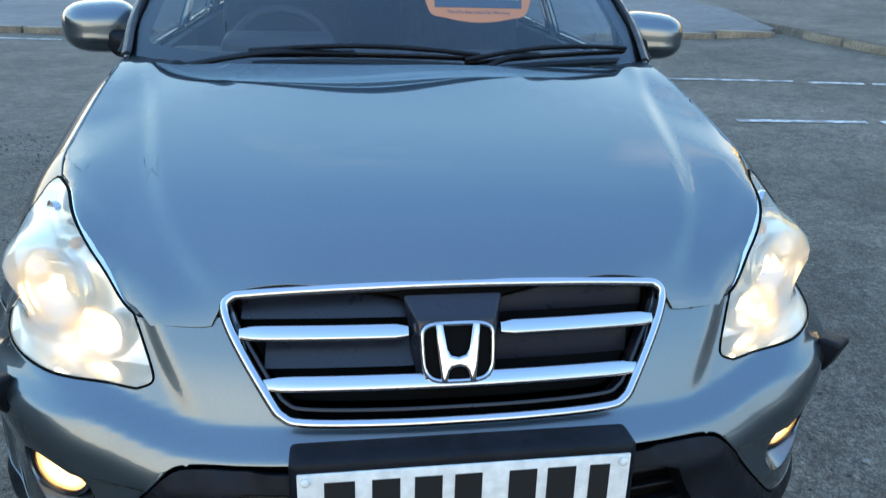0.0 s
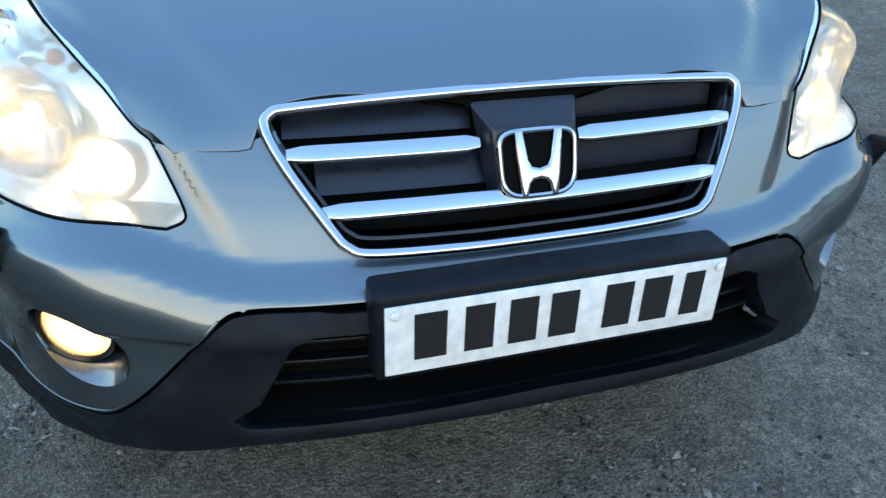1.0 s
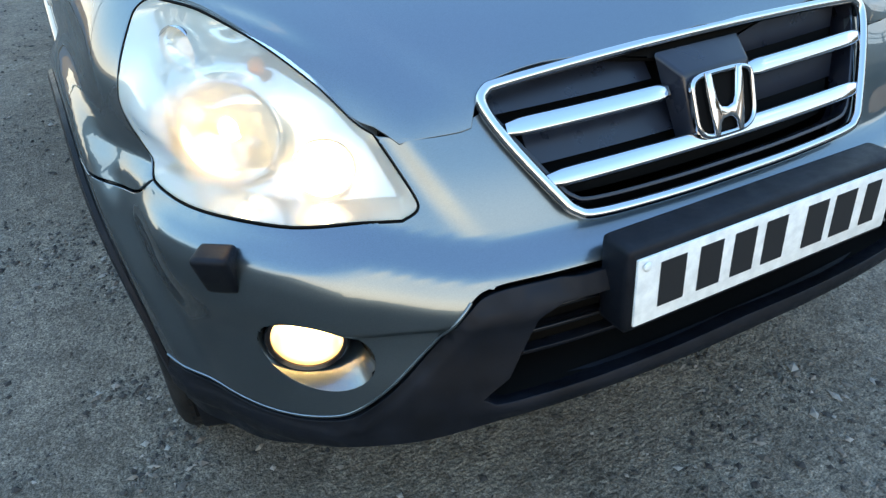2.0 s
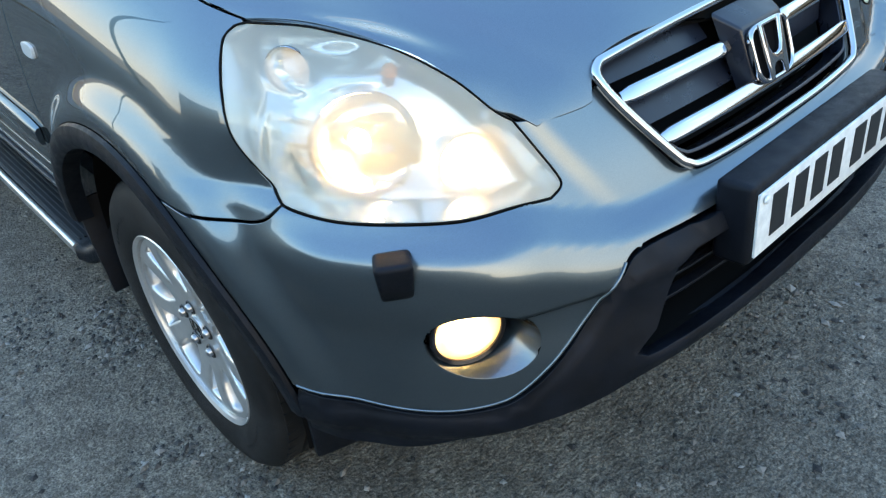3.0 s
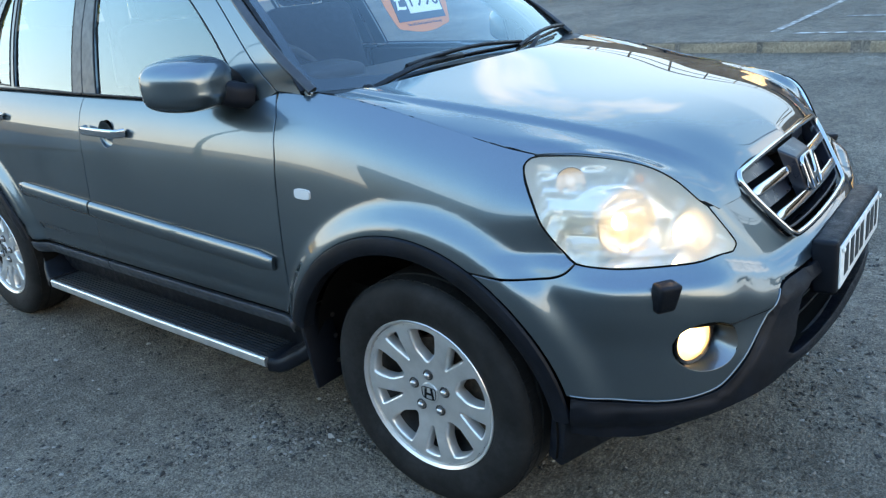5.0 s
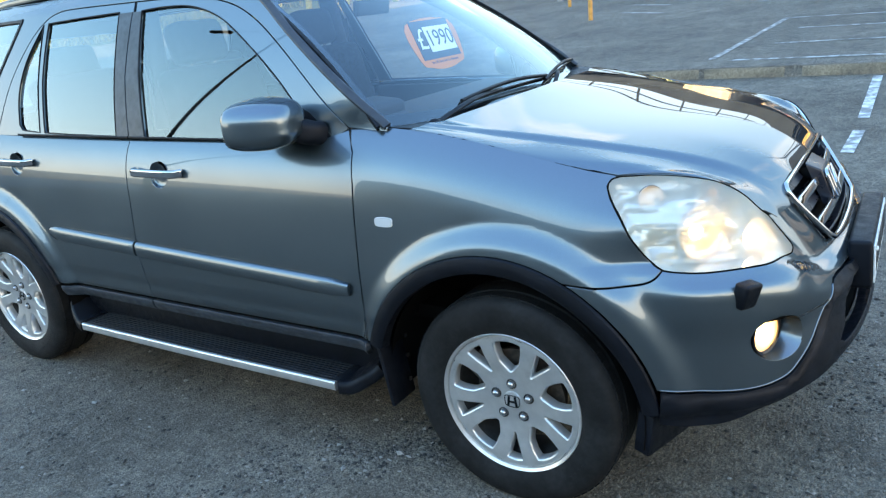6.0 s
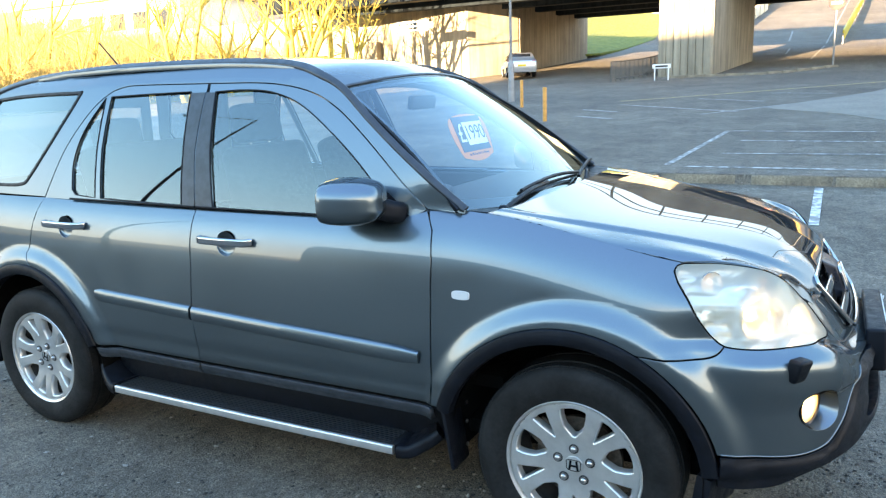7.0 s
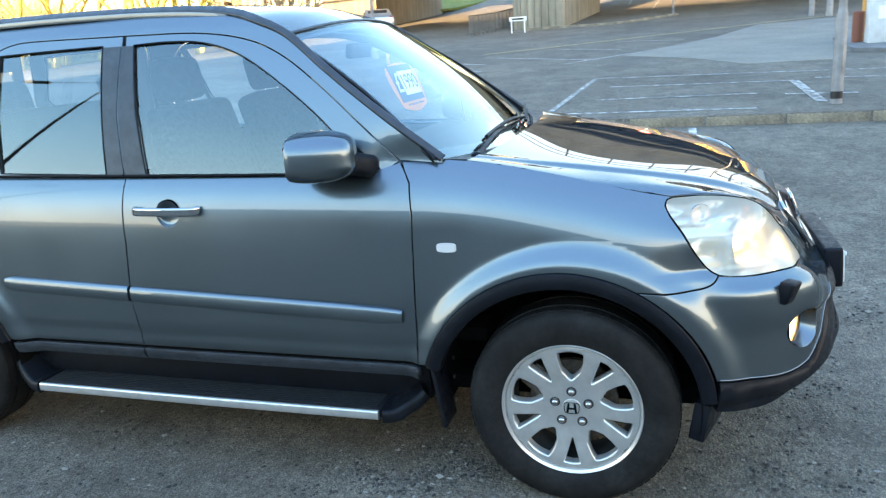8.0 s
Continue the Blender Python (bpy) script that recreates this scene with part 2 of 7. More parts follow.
def grain(m, scale, amount, socket="Base Color", detail=6.0, lo=0.35, hi=0.65, coords="Object", stretch=(1, 1, 1)):
    """Multiplies the colour, or shifts the roughness, by noise of a size (1 / scale metres)."""
    b = m.node_tree.nodes["Principled BSDF"]
    tc, mp = node(m, "ShaderNodeTexCoord"), node(m, "ShaderNodeMapping", Scale=stretch)
    link(m, tc.outputs[coords], mp.inputs["Vector"])
    n = node(m, "ShaderNodeTexNoise", Scale=scale, Detail=detail, Roughness=0.6)
    link(m, mp.outputs["Vector"], n.inputs["Vector"])
    r = node(m, "ShaderNodeMapRange", From_Min=lo, From_Max=hi, To_Min=1 - amount, To_Max=1 + amount)
    link(m, n.outputs["Fac"], r.inputs["Value"])
    old = b.inputs[socket].links[0].from_socket if b.inputs[socket].links else None
    if socket == "Base Color":
        v = node(m, "ShaderNodeVectorMath")
        v.operation = "MULTIPLY"
        if old:
            link(m, old, v.inputs[0])
        else:
            v.inputs[0].default_value = b.inputs[socket].default_value[:3]
        link(m, r.outputs["Result"], v.inputs[1])
        link(m, v.outputs["Vector"], b.inputs[socket])
    else:
        v = node(m, "ShaderNodeMath")
        v.operation = "MULTIPLY"
        v.inputs[0].default_value = b.inputs[socket].default_value
        link(m, r.outputs["Result"], v.inputs[1])
        link(m, v.outputs["Value"], b.inputs[socket])
    return n


def relief(m, scale, distance, detail=4.0, kind="ShaderNodeTexNoise", coords="Object", strength=1.0):
    b = m.node_tree.nodes["Principled BSDF"]
    tc = node(m, "ShaderNodeTexCoord")
    n = node(m, kind, Scale=scale)
    if kind == "ShaderNodeTexNoise":
        n.inputs["Detail"].default_value = detail
    link(m, tc.outputs[coords], n.inputs["Vector"])
    bump = node(m, "ShaderNodeBump", Strength=strength, Distance=distance)
    link(m, n.outputs["Fac" if kind == "ShaderNodeTexNoise" else "Distance"], bump.inputs["Height"])
    if b.inputs["Normal"].links:
        link(m, b.inputs["Normal"].links[0].from_socket, bump.inputs["Normal"])
    link(m, bump.outputs["Normal"], b.inputs["Normal"])


def glass(name, tint, gloss_rough=0.0, ior=1.5, rise=4.5):
    """A thin pane: tinted see-through with a mirror-like gloss that grows at grazing angles."""
    m = bpy.data.materials.new(name)
    m.use_nodes = True
    t = m.node_tree
    t.nodes.remove(t.nodes["Principled BSDF"])
    a, g, f, x = node(m, "ShaderNodeBsdfTransparent", Color=(*tint, 1)), node(m, "ShaderNodeBsdfGlossy", Roughness=gloss_rough, Color=(0.84, 0.98, 1, 1)), node(m, "ShaderNodeLayerWeight", Blend=0.5), node(m, "ShaderNodeMixShader")
    p, q = node(m, "ShaderNodeMath"), node(m, "ShaderNodeMapRange", To_Min=((ior - 1) / (ior + 1)) ** 2)
    p.operation = "POWER"
    p.inputs[1].default_value = rise
    link(m, f.outputs["Facing"], p.inputs[0])
    link(m, p.outputs["Value"], q.inputs["Value"])
    link(m, q.outputs["Result"], x.inputs["Fac"])
    link(m, a.outputs["BSDF"], x.inputs[1])
    link(m, g.outputs["BSDF"], x.inputs[2])
    link(m, x.outputs["Shader"], t.nodes["Material Output"].inputs["Surface"])
    return m


def glow(name, colour, strength):
    m = material(name, (0.8, 0.8, 0.8), 0.4)
    b = m.node_tree.nodes["Principled BSDF"]
    b.inputs["Emission Color"].default_value, b.inputs["Emission Strength"].default_value = (*colour, 1), strength
    return m


PAINT = material("metallic_paint", (0.111, 0.148, 0.168), 0.32, 0.92, Specular_Tint=(0.03, 0.04, 0.05, 1), Coat_Weight=1.0, Coat_Roughness=0.012, Coat_IOR=1.62)
grain(PAINT, 900, 0.10, detail=2)
grain(PAINT, 5, 0.12, "Roughness")
BOARD = material("ribbed_board_rubber", (0.010, 0.012, 0.015), 0.5, 0.0, Specular_IOR_Level=0.3)
grain(BOARD, 25, 0.35)
TRIM = material("black_plastic", (0.0045, 0.006, 0.009), 0.44, 0.0, Specular_IOR_Level=0.17)
grain(TRIM, 14, 0.35)
grain(TRIM, 30, 0.25, "Roughness")
relief(TRIM, 1600, 0.0004)
SATIN = material("satin_dark_plastic", (0.026, 0.032, 0.039), 0.40, 0.0, Specular_IOR_Level=0.45)
grain(SATIN, 18, 0.3)
grain(SATIN, 40, 0.25, "Roughness")
GLOSS_BLACK = material("gloss_black_plastic", (0.006, 0.007, 0.009), 0.18, 0.0, Specular_IOR_Level=0.3)
GRILLE = material("dark_grille_plastic", (0.009, 0.012, 0.020), 0.32, 0.0, Specular_IOR_Level=0.45)
grain(GRILLE, 25, 0.2, "Roughness")
# near-black for undersides and for the sheets standing in for shade in gaps
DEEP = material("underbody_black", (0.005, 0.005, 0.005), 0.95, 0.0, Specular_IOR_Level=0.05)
CHROME = material("chrome", (0.46, 0.475, 0.50), 0.07, 1.0)
grain(CHROME, 12, 0.5, "Roughness")
ALLOY = material("silver_alloy", (0.60, 0.595, 0.58), 0.33, 0.75, Coat_Weight=0.6, Coat_Roughness=0.06)
grain(ALLOY, 20, 0.08)
# barrel alloy darkened to hold the shade between the spokes
BARREL = material("dirty_wheel_barrel", (0.05, 0.05, 0.05), 0.55, 0.6)
grain(BARREL, 15, 0.4)
STEEL = material("bolt_steel", (0.45, 0.45, 0.46), 0.3, 1.0)
RUST = material("brake_disc_metal", (0.10, 0.075, 0.06), 0.6, 0.7)
grain(RUST, 30, 0.5)
RUBBER = material("tyre_rubber", (0.0100, 0.0102, 0.0104), 0.66, 0.0, Specular_IOR_Level=0.2)
grain(RUBBER, 9, 0.45)
grain(RUBBER, 60, 0.25)
relief(RUBBER, 500, 0.0008)
SCREEN = glass("windscreen_glass", (0.88, 0.94, 0.96), 0.0, 1.64, 3.6)
PANE = glass("side_window_glass", (0.86, 0.94, 0.96), 0.0, 2.05, 3.2)
DARK_PANE = glass("privacy_glass", (0.45, 0.52, 0.55), 0.0, 1.85, 3.2)
LENS = glass("lamp_lens", (0.93, 0.94, 0.94), 0.02, 1.45)
haze, veil_mix = node(LENS, "ShaderNodeBsdfTranslucent", Color=(0.95, 0.80, 0.55, 1)), node(LENS, "ShaderNodeMixShader", Fac=0.42)
skin_mix = [n for n in LENS.node_tree.nodes if n.type == "MIX_SHADER" and n.inputs["Fac"].links][0]
clear = [n for n in LENS.node_tree.nodes if n.type == "BSDF_TRANSPARENT"][0]
blur, blur_mix = node(LENS, "ShaderNodeBsdfRefraction", IOR=1.12, Roughness=0.30), node(LENS, "ShaderNodeMixShader", Fac=0.20)
link(LENS, clear.outputs["BSDF"], blur_mix.inputs[1])
link(LENS, blur.outputs["BSDF"], blur_mix.inputs[2])
link(LENS, blur_mix.outputs["Shader"], veil_mix.inputs[1])
dull, dull_mix = node(LENS, "ShaderNodeBsdfDiffuse", Color=(0.92, 0.86, 0.72, 1)), node(LENS, "ShaderNodeMixShader", Fac=0.55)
link(LENS, haze.outputs["BSDF"], dull_mix.inputs[1])
link(LENS, dull.outputs["BSDF"], dull_mix.inputs[2])
link(LENS, dull_mix.outputs["Shader"], veil_mix.inputs[2])
link(LENS, veil_mix.outputs["Shader"], skin_mix.inputs[1])
FABRIC = material("seat_fabric", (0.014, 0.016, 0.018), 0.95, 0.0, Specular_IOR_Level=0.2)
grain(FABRIC, 60, 0.4)
DASH = material("dashboard_plastic", (0.020, 0.022, 0.025), 0.7, 0.0, Specular_IOR_Level=0.3)
relief(DASH, 400, 0.0008)
REFLECTOR = material("lamp_reflector", (0.88, 0.88, 0.87), 0.14, 0.88)
HOUSING = material("lamp_housing", (0.78, 0.78, 0.77), 0.12, 0.92)
BEAM = glow("headlamp_beam", (1.0, 0.76, 0.42), 6.0)
FOGBEAM = glow("fog_lamp_beam", (1.0, 0.64, 0.27), 5.0)
SIDELIGHT = glow("parking_bulb", (1.0, 0.66, 0.34), 0.05)
AMBER = material("amber_bulb", (0.75, 0.22, 0.03), 0.3)
PLATE_WHITE = material("plate_white", (0.72, 0.73, 0.70), 0.35)
grain(PLATE_WHITE, 40, 0.12)
PLATE_BLACK = material("plate_black", (0.012, 0.012, 0.013), 0.4)
STICKER_ORANGE = material("sticker_orange", (0.72, 0.20, 0.04), 0.5)
STICKER_WHITE = material("sticker_white", (0.72, 0.78, 0.78), 0.5)
STICKER_NAVY = material("sticker_navy", (0.02, 0.04, 0.07), 0.5)
WHITE_LENS = material("repeater_lens", (0.72, 0.73, 0.72), 0.2, 0.0, Transmission_Weight=0.3)


# ---- mesh tools ----
def part(name, data, mat, parent, label=""):
    """Links a mesh or a bmesh as one object under a thing or part."""
    if isinstance(data, bmesh.types.BMesh):
        me = bpy.data.meshes.new(name)
        data.to_mesh(me)
        data.free()
        data = me
    data.materials.clear()
    data.materials.append(mat)
    ob = new(name, data)
    ob.parent = parent
    if label:
        ob["label"] = label
    return ob


def thing(name, label, category, group="", at=(0, 0, 0)):
    ob = new(name)
    ob.location = at
    return tagged(ob, label, category, group)


def smooth(bm, angle=40):
    for f in bm.faces:
        f.smooth = True
    lim = math.radians(angle)
    for ed in bm.edges:
        ed.smooth = not (len(ed.link_faces) == 2 and ed.calc_face_angle(0) > lim)
    return bm


def box(size, at=(0, 0, 0), bevel=0.0, turn=(0, 0, 0), segments=2):
    bm = bmesh.new()
    bmesh.ops.create_cube(bm, size=1, matrix=pose(*at, *turn) @ Matrix.Diagonal((*size, 1)))
    if bevel:
        bmesh.ops.bevel(bm, geom=bm.edges[:], offset=bevel, segments=segments, affect="EDGES", profile=0.6)
    return smooth(bm)


def join(*bms):
    out = bmesh.new()
    for b in bms:
        me = bpy.data.meshes.new("tmp")
        b.to_mesh(me)
        b.free()
        out.from_mesh(me)
        bpy.data.meshes.remove(me)
    return out


def lathe(profile, n=64, axis="x", at=(0, 0, 0)):
    """Turns a profile of (along, radius) about an axis."""
    bm = bmesh.new()
    rings = []
    for a, r in profile:
        ring = []
        for i in range(n):
            c, s = math.cos(2 * math.pi * i / n), math.sin(2 * math.pi * i / n)
            v = {"x": (a, r * c, r * s), "y": (r * c, a, r * s), "z": (r * c, r * s, a)}[axis]
            ring.append(bm.verts.new(Vector(v) + Vector(at)))
        rings.append(ring)
    for p, q in zip(rings, rings[1:]):
        for i in range(n):
            bm.faces.new((p[i], p[(i + 1) % n], q[(i + 1) % n], q[i]))
    bmesh.ops.remove_doubles(bm, verts=bm.verts[:], dist=1e-5)
    bmesh.ops.recalc_face_normals(bm, faces=bm.faces[:])
    return smooth(bm, 35)


def sweep(path, section, ups=None, closed=False, caps=True, scale=None):
    """Carries a closed 2D section (side, up) along a 3D path."""
    path = np.asarray(path, float)
    n = len(path)
    bm, rings = bmesh.new(), []
    for i in range(n):
        a, b = (path[(i - 1) % n], path[(i + 1) % n]) if closed else (path[max(i - 1, 0)], path[min(i + 1, n - 1)])
        t = (b - a) / np.linalg.norm(b - a)
        up = np.asarray((0, 0, 1.0) if ups is None else ups[i] if np.ndim(ups) == 2 else ups, float)
        side = np.cross(t, up)
        if np.linalg.norm(side) < 0.08:
            side = np.cross(t, (0.0, 1.0, 0.0))
        side /= np.linalg.norm(side)
        up = np.cross(side, t)
        k = 1 if scale is None else scale[i]
        rings.append([bm.verts.new(path[i] + k * (s * side + h * up)) for s, h in section])
    m = len(section)
    pairs = list(zip(rings, rings[1:])) + ([(rings[-1], rings[0])] if closed else [])
    for p, q in pairs:
        for j in range(m):
            bm.faces.new((p[j], p[(j + 1) % m], q[(j + 1) % m], q[j]))
    if caps and not closed:
        bm.faces.new(rings[0][::-1])
        bm.faces.new(rings[-1])
    bmesh.ops.recalc_face_normals(bm, faces=bm.faces[:])
    return smooth(bm, 50)


def round_section(w, h, r=0.3, n=4):
    """A rounded rectangle for sweep()."""
    out, k = [], r * min(w, h)
    for cx, cy, a0 in ((w / 2 - k, h / 2 - k, 0), (-w / 2 + k, h / 2 - k, 90), (-w / 2 + k, -h / 2 + k, 180), (w / 2 - k, -h / 2 + k, 270)):
        out += [(cx + k * math.cos(radians(a0 + 90 * i / n)), cy + k * math.sin(radians(a0 + 90 * i / n))) for i in range(n + 1)]
    return out


def tube(path, radius, n=8, closed=False):
    return sweep(path, [(radius * math.cos(2 * math.pi * i / n), radius * math.sin(2 * math.pi * i / n)) for i in range(n)], closed=closed)


def eased(poly, k=0.006, n=3):
    """A polygon with rounded corners."""
    p = np.asarray(poly, float)
    out = []
    for a, b, c in zip(np.roll(p, 1, 0), p, np.roll(p, -1, 0)):
        u, v = (a - b) / np.linalg.norm(a - b), (c - b) / np.linalg.norm(c - b)
        e0, e1 = b + u * min(k, 0.4 * np.linalg.norm(a - b)), b + v * min(k, 0.4 * np.linalg.norm(c - b))
        out += [(1 - t) ** 2 * e0 + 2 * t * (1 - t) * b + t * t * e1 for t in np.linspace(0, 1, n)]
    return np.array(out)


def inside(loop, pts):
    """Even-odd test of points against a closed outline."""
    x, y = pts[:, 0], pts[:, 1]
    hit = np.zeros(len(pts), bool)
    a, b = loop, np.roll(loop, -1, 0)
    for (x0, y0), (x1, y1) in zip(a, b):
        if y0 != y1:
            hit ^= ((y0 > y) != (y1 > y)) & (x < (x1 - x0) * (y - y0) / (y1 - y0) + x0)
    return hit


def even(loop, pitch):
    """Points at about even steps on a closed outline, keeping its corners."""
    out = []
    for a, b in zip(loop, np.roll(loop, -1, 0)):
        k = max(1, int(round(np.linalg.norm(b - a) / pitch)))
        out += [a + (b - a) * i / k for i in range(k)]
    return np.array(out)


def chain(*runs):
    """One closed outline of runs of points; a run of three or more in a list is smoothed."""
    pts = []
    for r in runs:
        r = np.asarray(r, float)
        pts += list(spline(r, 6) if len(r) > 2 else r)
    out = [pts[0]]
    for p in pts[1:]:
        if np.linalg.norm(p - out[-1]) > 1e-4:
            out.append(p)
    if np.linalg.norm(out[0] - out[-1]) < 1e-4:
        out.pop()
    return np.array(out)


from mathutils.geometry import delaunay_2d_cdt


def panel_mesh(surf, loop, holes=(), pitch=0.03, gap=0.002, depth=0.012, core=(0, 1.4, 0.6), mirror=False, bevel=0.0015):
    """Sheet metal or glass: a trimmed piece of a curved surface, with rolled edges that turn in by depth."""
    loops = [even(np.asarray(q, float), pitch) for q in (loop, *holes)]
    every = np.vstack(loops)
    lo, hi = every.min(0), every.max(0)
    g = np.stack(np.meshgrid(np.arange(lo[0] + pitch / 2, hi[0], pitch), np.arange(lo[1] + pitch / 2, hi[1], pitch)), -1).reshape(-1, 2)
    ok = inside(loops[0], g)
    for h in loops[1:]:
        ok &= ~inside(h, g)
    g = g[ok]
    if len(g):
        far = np.ones(len(g), bool)
        for k in range(0, len(every), 200):
            far &= (np.hypot(g[:, None, 0] - every[None, k:k + 200, 0], g[:, None, 1] - every[None, k:k + 200, 1]) > 0.45 * pitch).all(1)
        g = g[far]
    pts = np.vstack([every, g])
    edges, k = [], 0
    for q in loops:
        edges += [(k + i, k + (i + 1) % len(q)) for i in range(len(q))]
        k += len(q)
    v2, _, tris, orig, _, _ = delaunay_2d_cdt([Vector(p) for p in pts], edges, [], 0, 1e-6)
    v2 = np.array([tuple(v) for v in v2])
    tris = np.array([t for t in tris if len(t) == 3])
    mid = v2[tris].mean(1)
    ok = inside(loops[0], mid)
    for h in loops[1:]:
        ok &= ~inside(h, mid)
    tris = tris[ok]
    a, b = v2[:, 0], v2[:, 1]
    e = 0.003
    P = surf(a, b)
    N = np.cross(surf(a + e, b) - surf(a - e, b), surf(a, b + e) - surf(a, b - e))
    N /= np.linalg.norm(N, axis=1)[:, None] + 1e-12
    if ((P - np.array(core)) * N).sum(1).mean() < 0:
        N = -N
    t0, t1, t2 = P[tris[:, 0]], P[tris[:, 1]], P[tris[:, 2]]
    flip = (np.cross(t1 - t0, t2 - t0) * N[tris].mean(1)).sum(1) < 0
    tris[flip] = tris[flip][:, ::-1]
    count = {}
    for t in tris:
        for i in range(3):
            count[(t[i], t[(i + 1) % 3])] = 1
    rim = [ed for ed in count if (ed[1], ed[0]) not in count]
    out = np.zeros_like(P)
    for i, j in rim:
        o = np.cross(P[j] - P[i], N[i])
        o /= np.linalg.norm(o) + 1e-12
        out[i] += o
        out[j] += o
    ring = sorted({i for ed in rim for i in ed})
    ln = np.linalg.norm(out[ring], axis=1)[:, None] + 1e-12
    E = out[ring] / ln
    bend = bevel if depth > 0.003 else 0.0005
    P[ring] -= E * (gap + bend)
    idx = {v: k for k, v in enumerate(ring)}
    n0, m = len(P), len(ring)
    R1, R2 = P[ring] + E * bend - N[ring] * bend, P[ring] + E * bend - N[ring] * depth
    V = np.vstack([P, R1, R2])
    VN = np.vstack([N, (E + 0.25 * N[ring]), E])
    VN /= np.linalg.norm(VN, axis=1)[:, None]
    faces = [tuple(t) for t in tris.tolist()]
    for i, j in rim:
        p, q = idx[i], idx[j]
        faces += [(j, i, n0 + p, n0 + q), (n0 + q, n0 + p, n0 + m + p, n0 + m + q)]
    if mirror:
        V, VN = V * (-1, 1, 1), VN * (-1, 1, 1)
        faces = [f[::-1] for f in faces]
    me = bpy.data.meshes.new("panel")
    me.from_pydata(V.tolist(), [], faces)
    me.update()
    me.polygons.foreach_set("use_smooth", [True] * len(me.polygons))
    me.normals_split_custom_set_from_vertices(VN.tolist())
    return me


def lettering(text, height, at, mat, parent, name="lettering"):
    """Letters of the built-in font as a flat mesh. at: the pose of the text's middle, which faces its +z."""
    c = bpy.data.curves.new(name, "FONT")
    c.body, c.size, c.align_x, c.align_y, c.extrude = text, height, "CENTER", "CENTER", 0.0004
    ob = bpy.data.objects.new(name, c)
    me = bpy.data.meshes.new_from_object(ob)
    bpy.data.objects.remove(ob)
    me.transform(at)
    return part(name, me, mat, parent)
# ---- the car ----
car = thing("car", "blue-grey metallic five-door estate car with lit headlamps, standing on worn asphalt", "car")


def both(make, *args, **kw):
    """Builds a part on the right side, then its mirror on the left."""
    return [make(*args, mirror=False, **kw), make(*args, mirror=True, **kw)]


def flank(u, z):
    """The skin for both halves: u below zero runs round the left side."""
    p = skin(np.abs(u), z)
    return p * np.stack([np.where(np.asarray(u) < 0, -1.0, 1.0), np.ones_like(u), np.ones_like(u)], -1)


def proud(out):
    def f(u, z):
        p = skin(np.abs(u), z, out)
        return p * np.stack([np.where(np.asarray(u) < 0, -1.0, 1.0), np.ones_like(u), np.ones_like(u)], -1)
    return f


def window_plane(out=0.0):
    def f(y, z):
        return np.stack([glasshouse(y, z) - out, y, z], -1)
    return f


def arch(cy, radius, a0, a1, n=28, cz=AXLE_Z):
    """Points (u, z) round a wheel, from angle a0 to a1; 0 is forward, 90 up."""
    a = np.radians(np.linspace(a0, a1, n))
    return np.stack([uy(cy - radius * np.cos(a)), cz + radius * np.sin(a)], -1)


ARCH_F, ARCH_R, ARCH_OUT = 0.022, 2.625, 0.462
LAMP_TOP = [(1.130, 0.980), (1.0, 0.977), (0.876, 0.965), (0.784, 0.945), (0.704, 0.910), (0.636, 0.862), (0.604, 0.844)]
LAMP_TIP = [(0.604, 0.844), (0.574, 0.808), (0.543, 0.767), (0.539, 0.750), (0.563, 0.741)]
LAMP_LOW = [(0.563, 0.741), (0.656, 0.749), (0.78, 0.758), (0.9, 0.757), (0.968, 0.760), (1.002, 0.764)]
LAMP_BACK = [(1.002, 0.764), (1.022, 0.774), (1.046, 0.796), (1.080, 0.842), (1.109, 0.89), (1.143, 0.935), (1.156, 0.962), (1.148, 0.976), (1.130, 0.980)]
SEAM = [(1.002, 0.764), (1.024, 0.744), (1.056, 0.733), (1.104, 0.729), (1.170, 0.728)]
MASK_EDGE = [(1.008, 0.452), (0.896, 0.440), (0.776, 0.434), (0.69, 0.443), (0.645, 0.463), (0.588, 0.516), (0.52, 0.592), (0.475, 0.641), (0.436, 0.655), (0.34, 0.656)]
arch_front = arch(ARCH_F, ARCH_OUT, 62, 16, 12)


def half_and_half(run):
    """A right-hand outline that starts and ends on the middle line, closed with its mirror image."""
    run = np.asarray(run, float)
    return np.vstack([run, run[::-1] * (-1, 1)])


# bonnet
def bonnet_surface(x, y):
    return np.stack([x, y, bonnet(x, y)], -1)


lamp_line = np.array([skin(u, z)[:2] for u, z in spline(LAMP_TOP, 4)]) + (0.002, 0.004)
side_line = np.array([skin(uy(y), shoulder(y))[:2] for y in np.linspace(-0.28, 0.33, 12)])
grille_top = [(x, -0.656 + 0.10 * x * x + 0.003 * float(step(0.20, 0.30, abs(x)))) for x in np.linspace(-0.366, 0, 9)]
run = [(0, 0.262), (-0.3, 0.27), (-0.6, 0.30), *side_line[::-1], *lamp_line, (-0.498, -0.645), (-0.447, -0.655), (-0.412, -0.662), (-0.396, -0.664), (-0.384, -0.653), *grille_top]
part("bonnet", panel_mesh(bonnet_surface, half_and_half(run), pitch=0.015, depth=0.02), PAINT, car, "blue-grey metallic bonnet with two raised ridges")

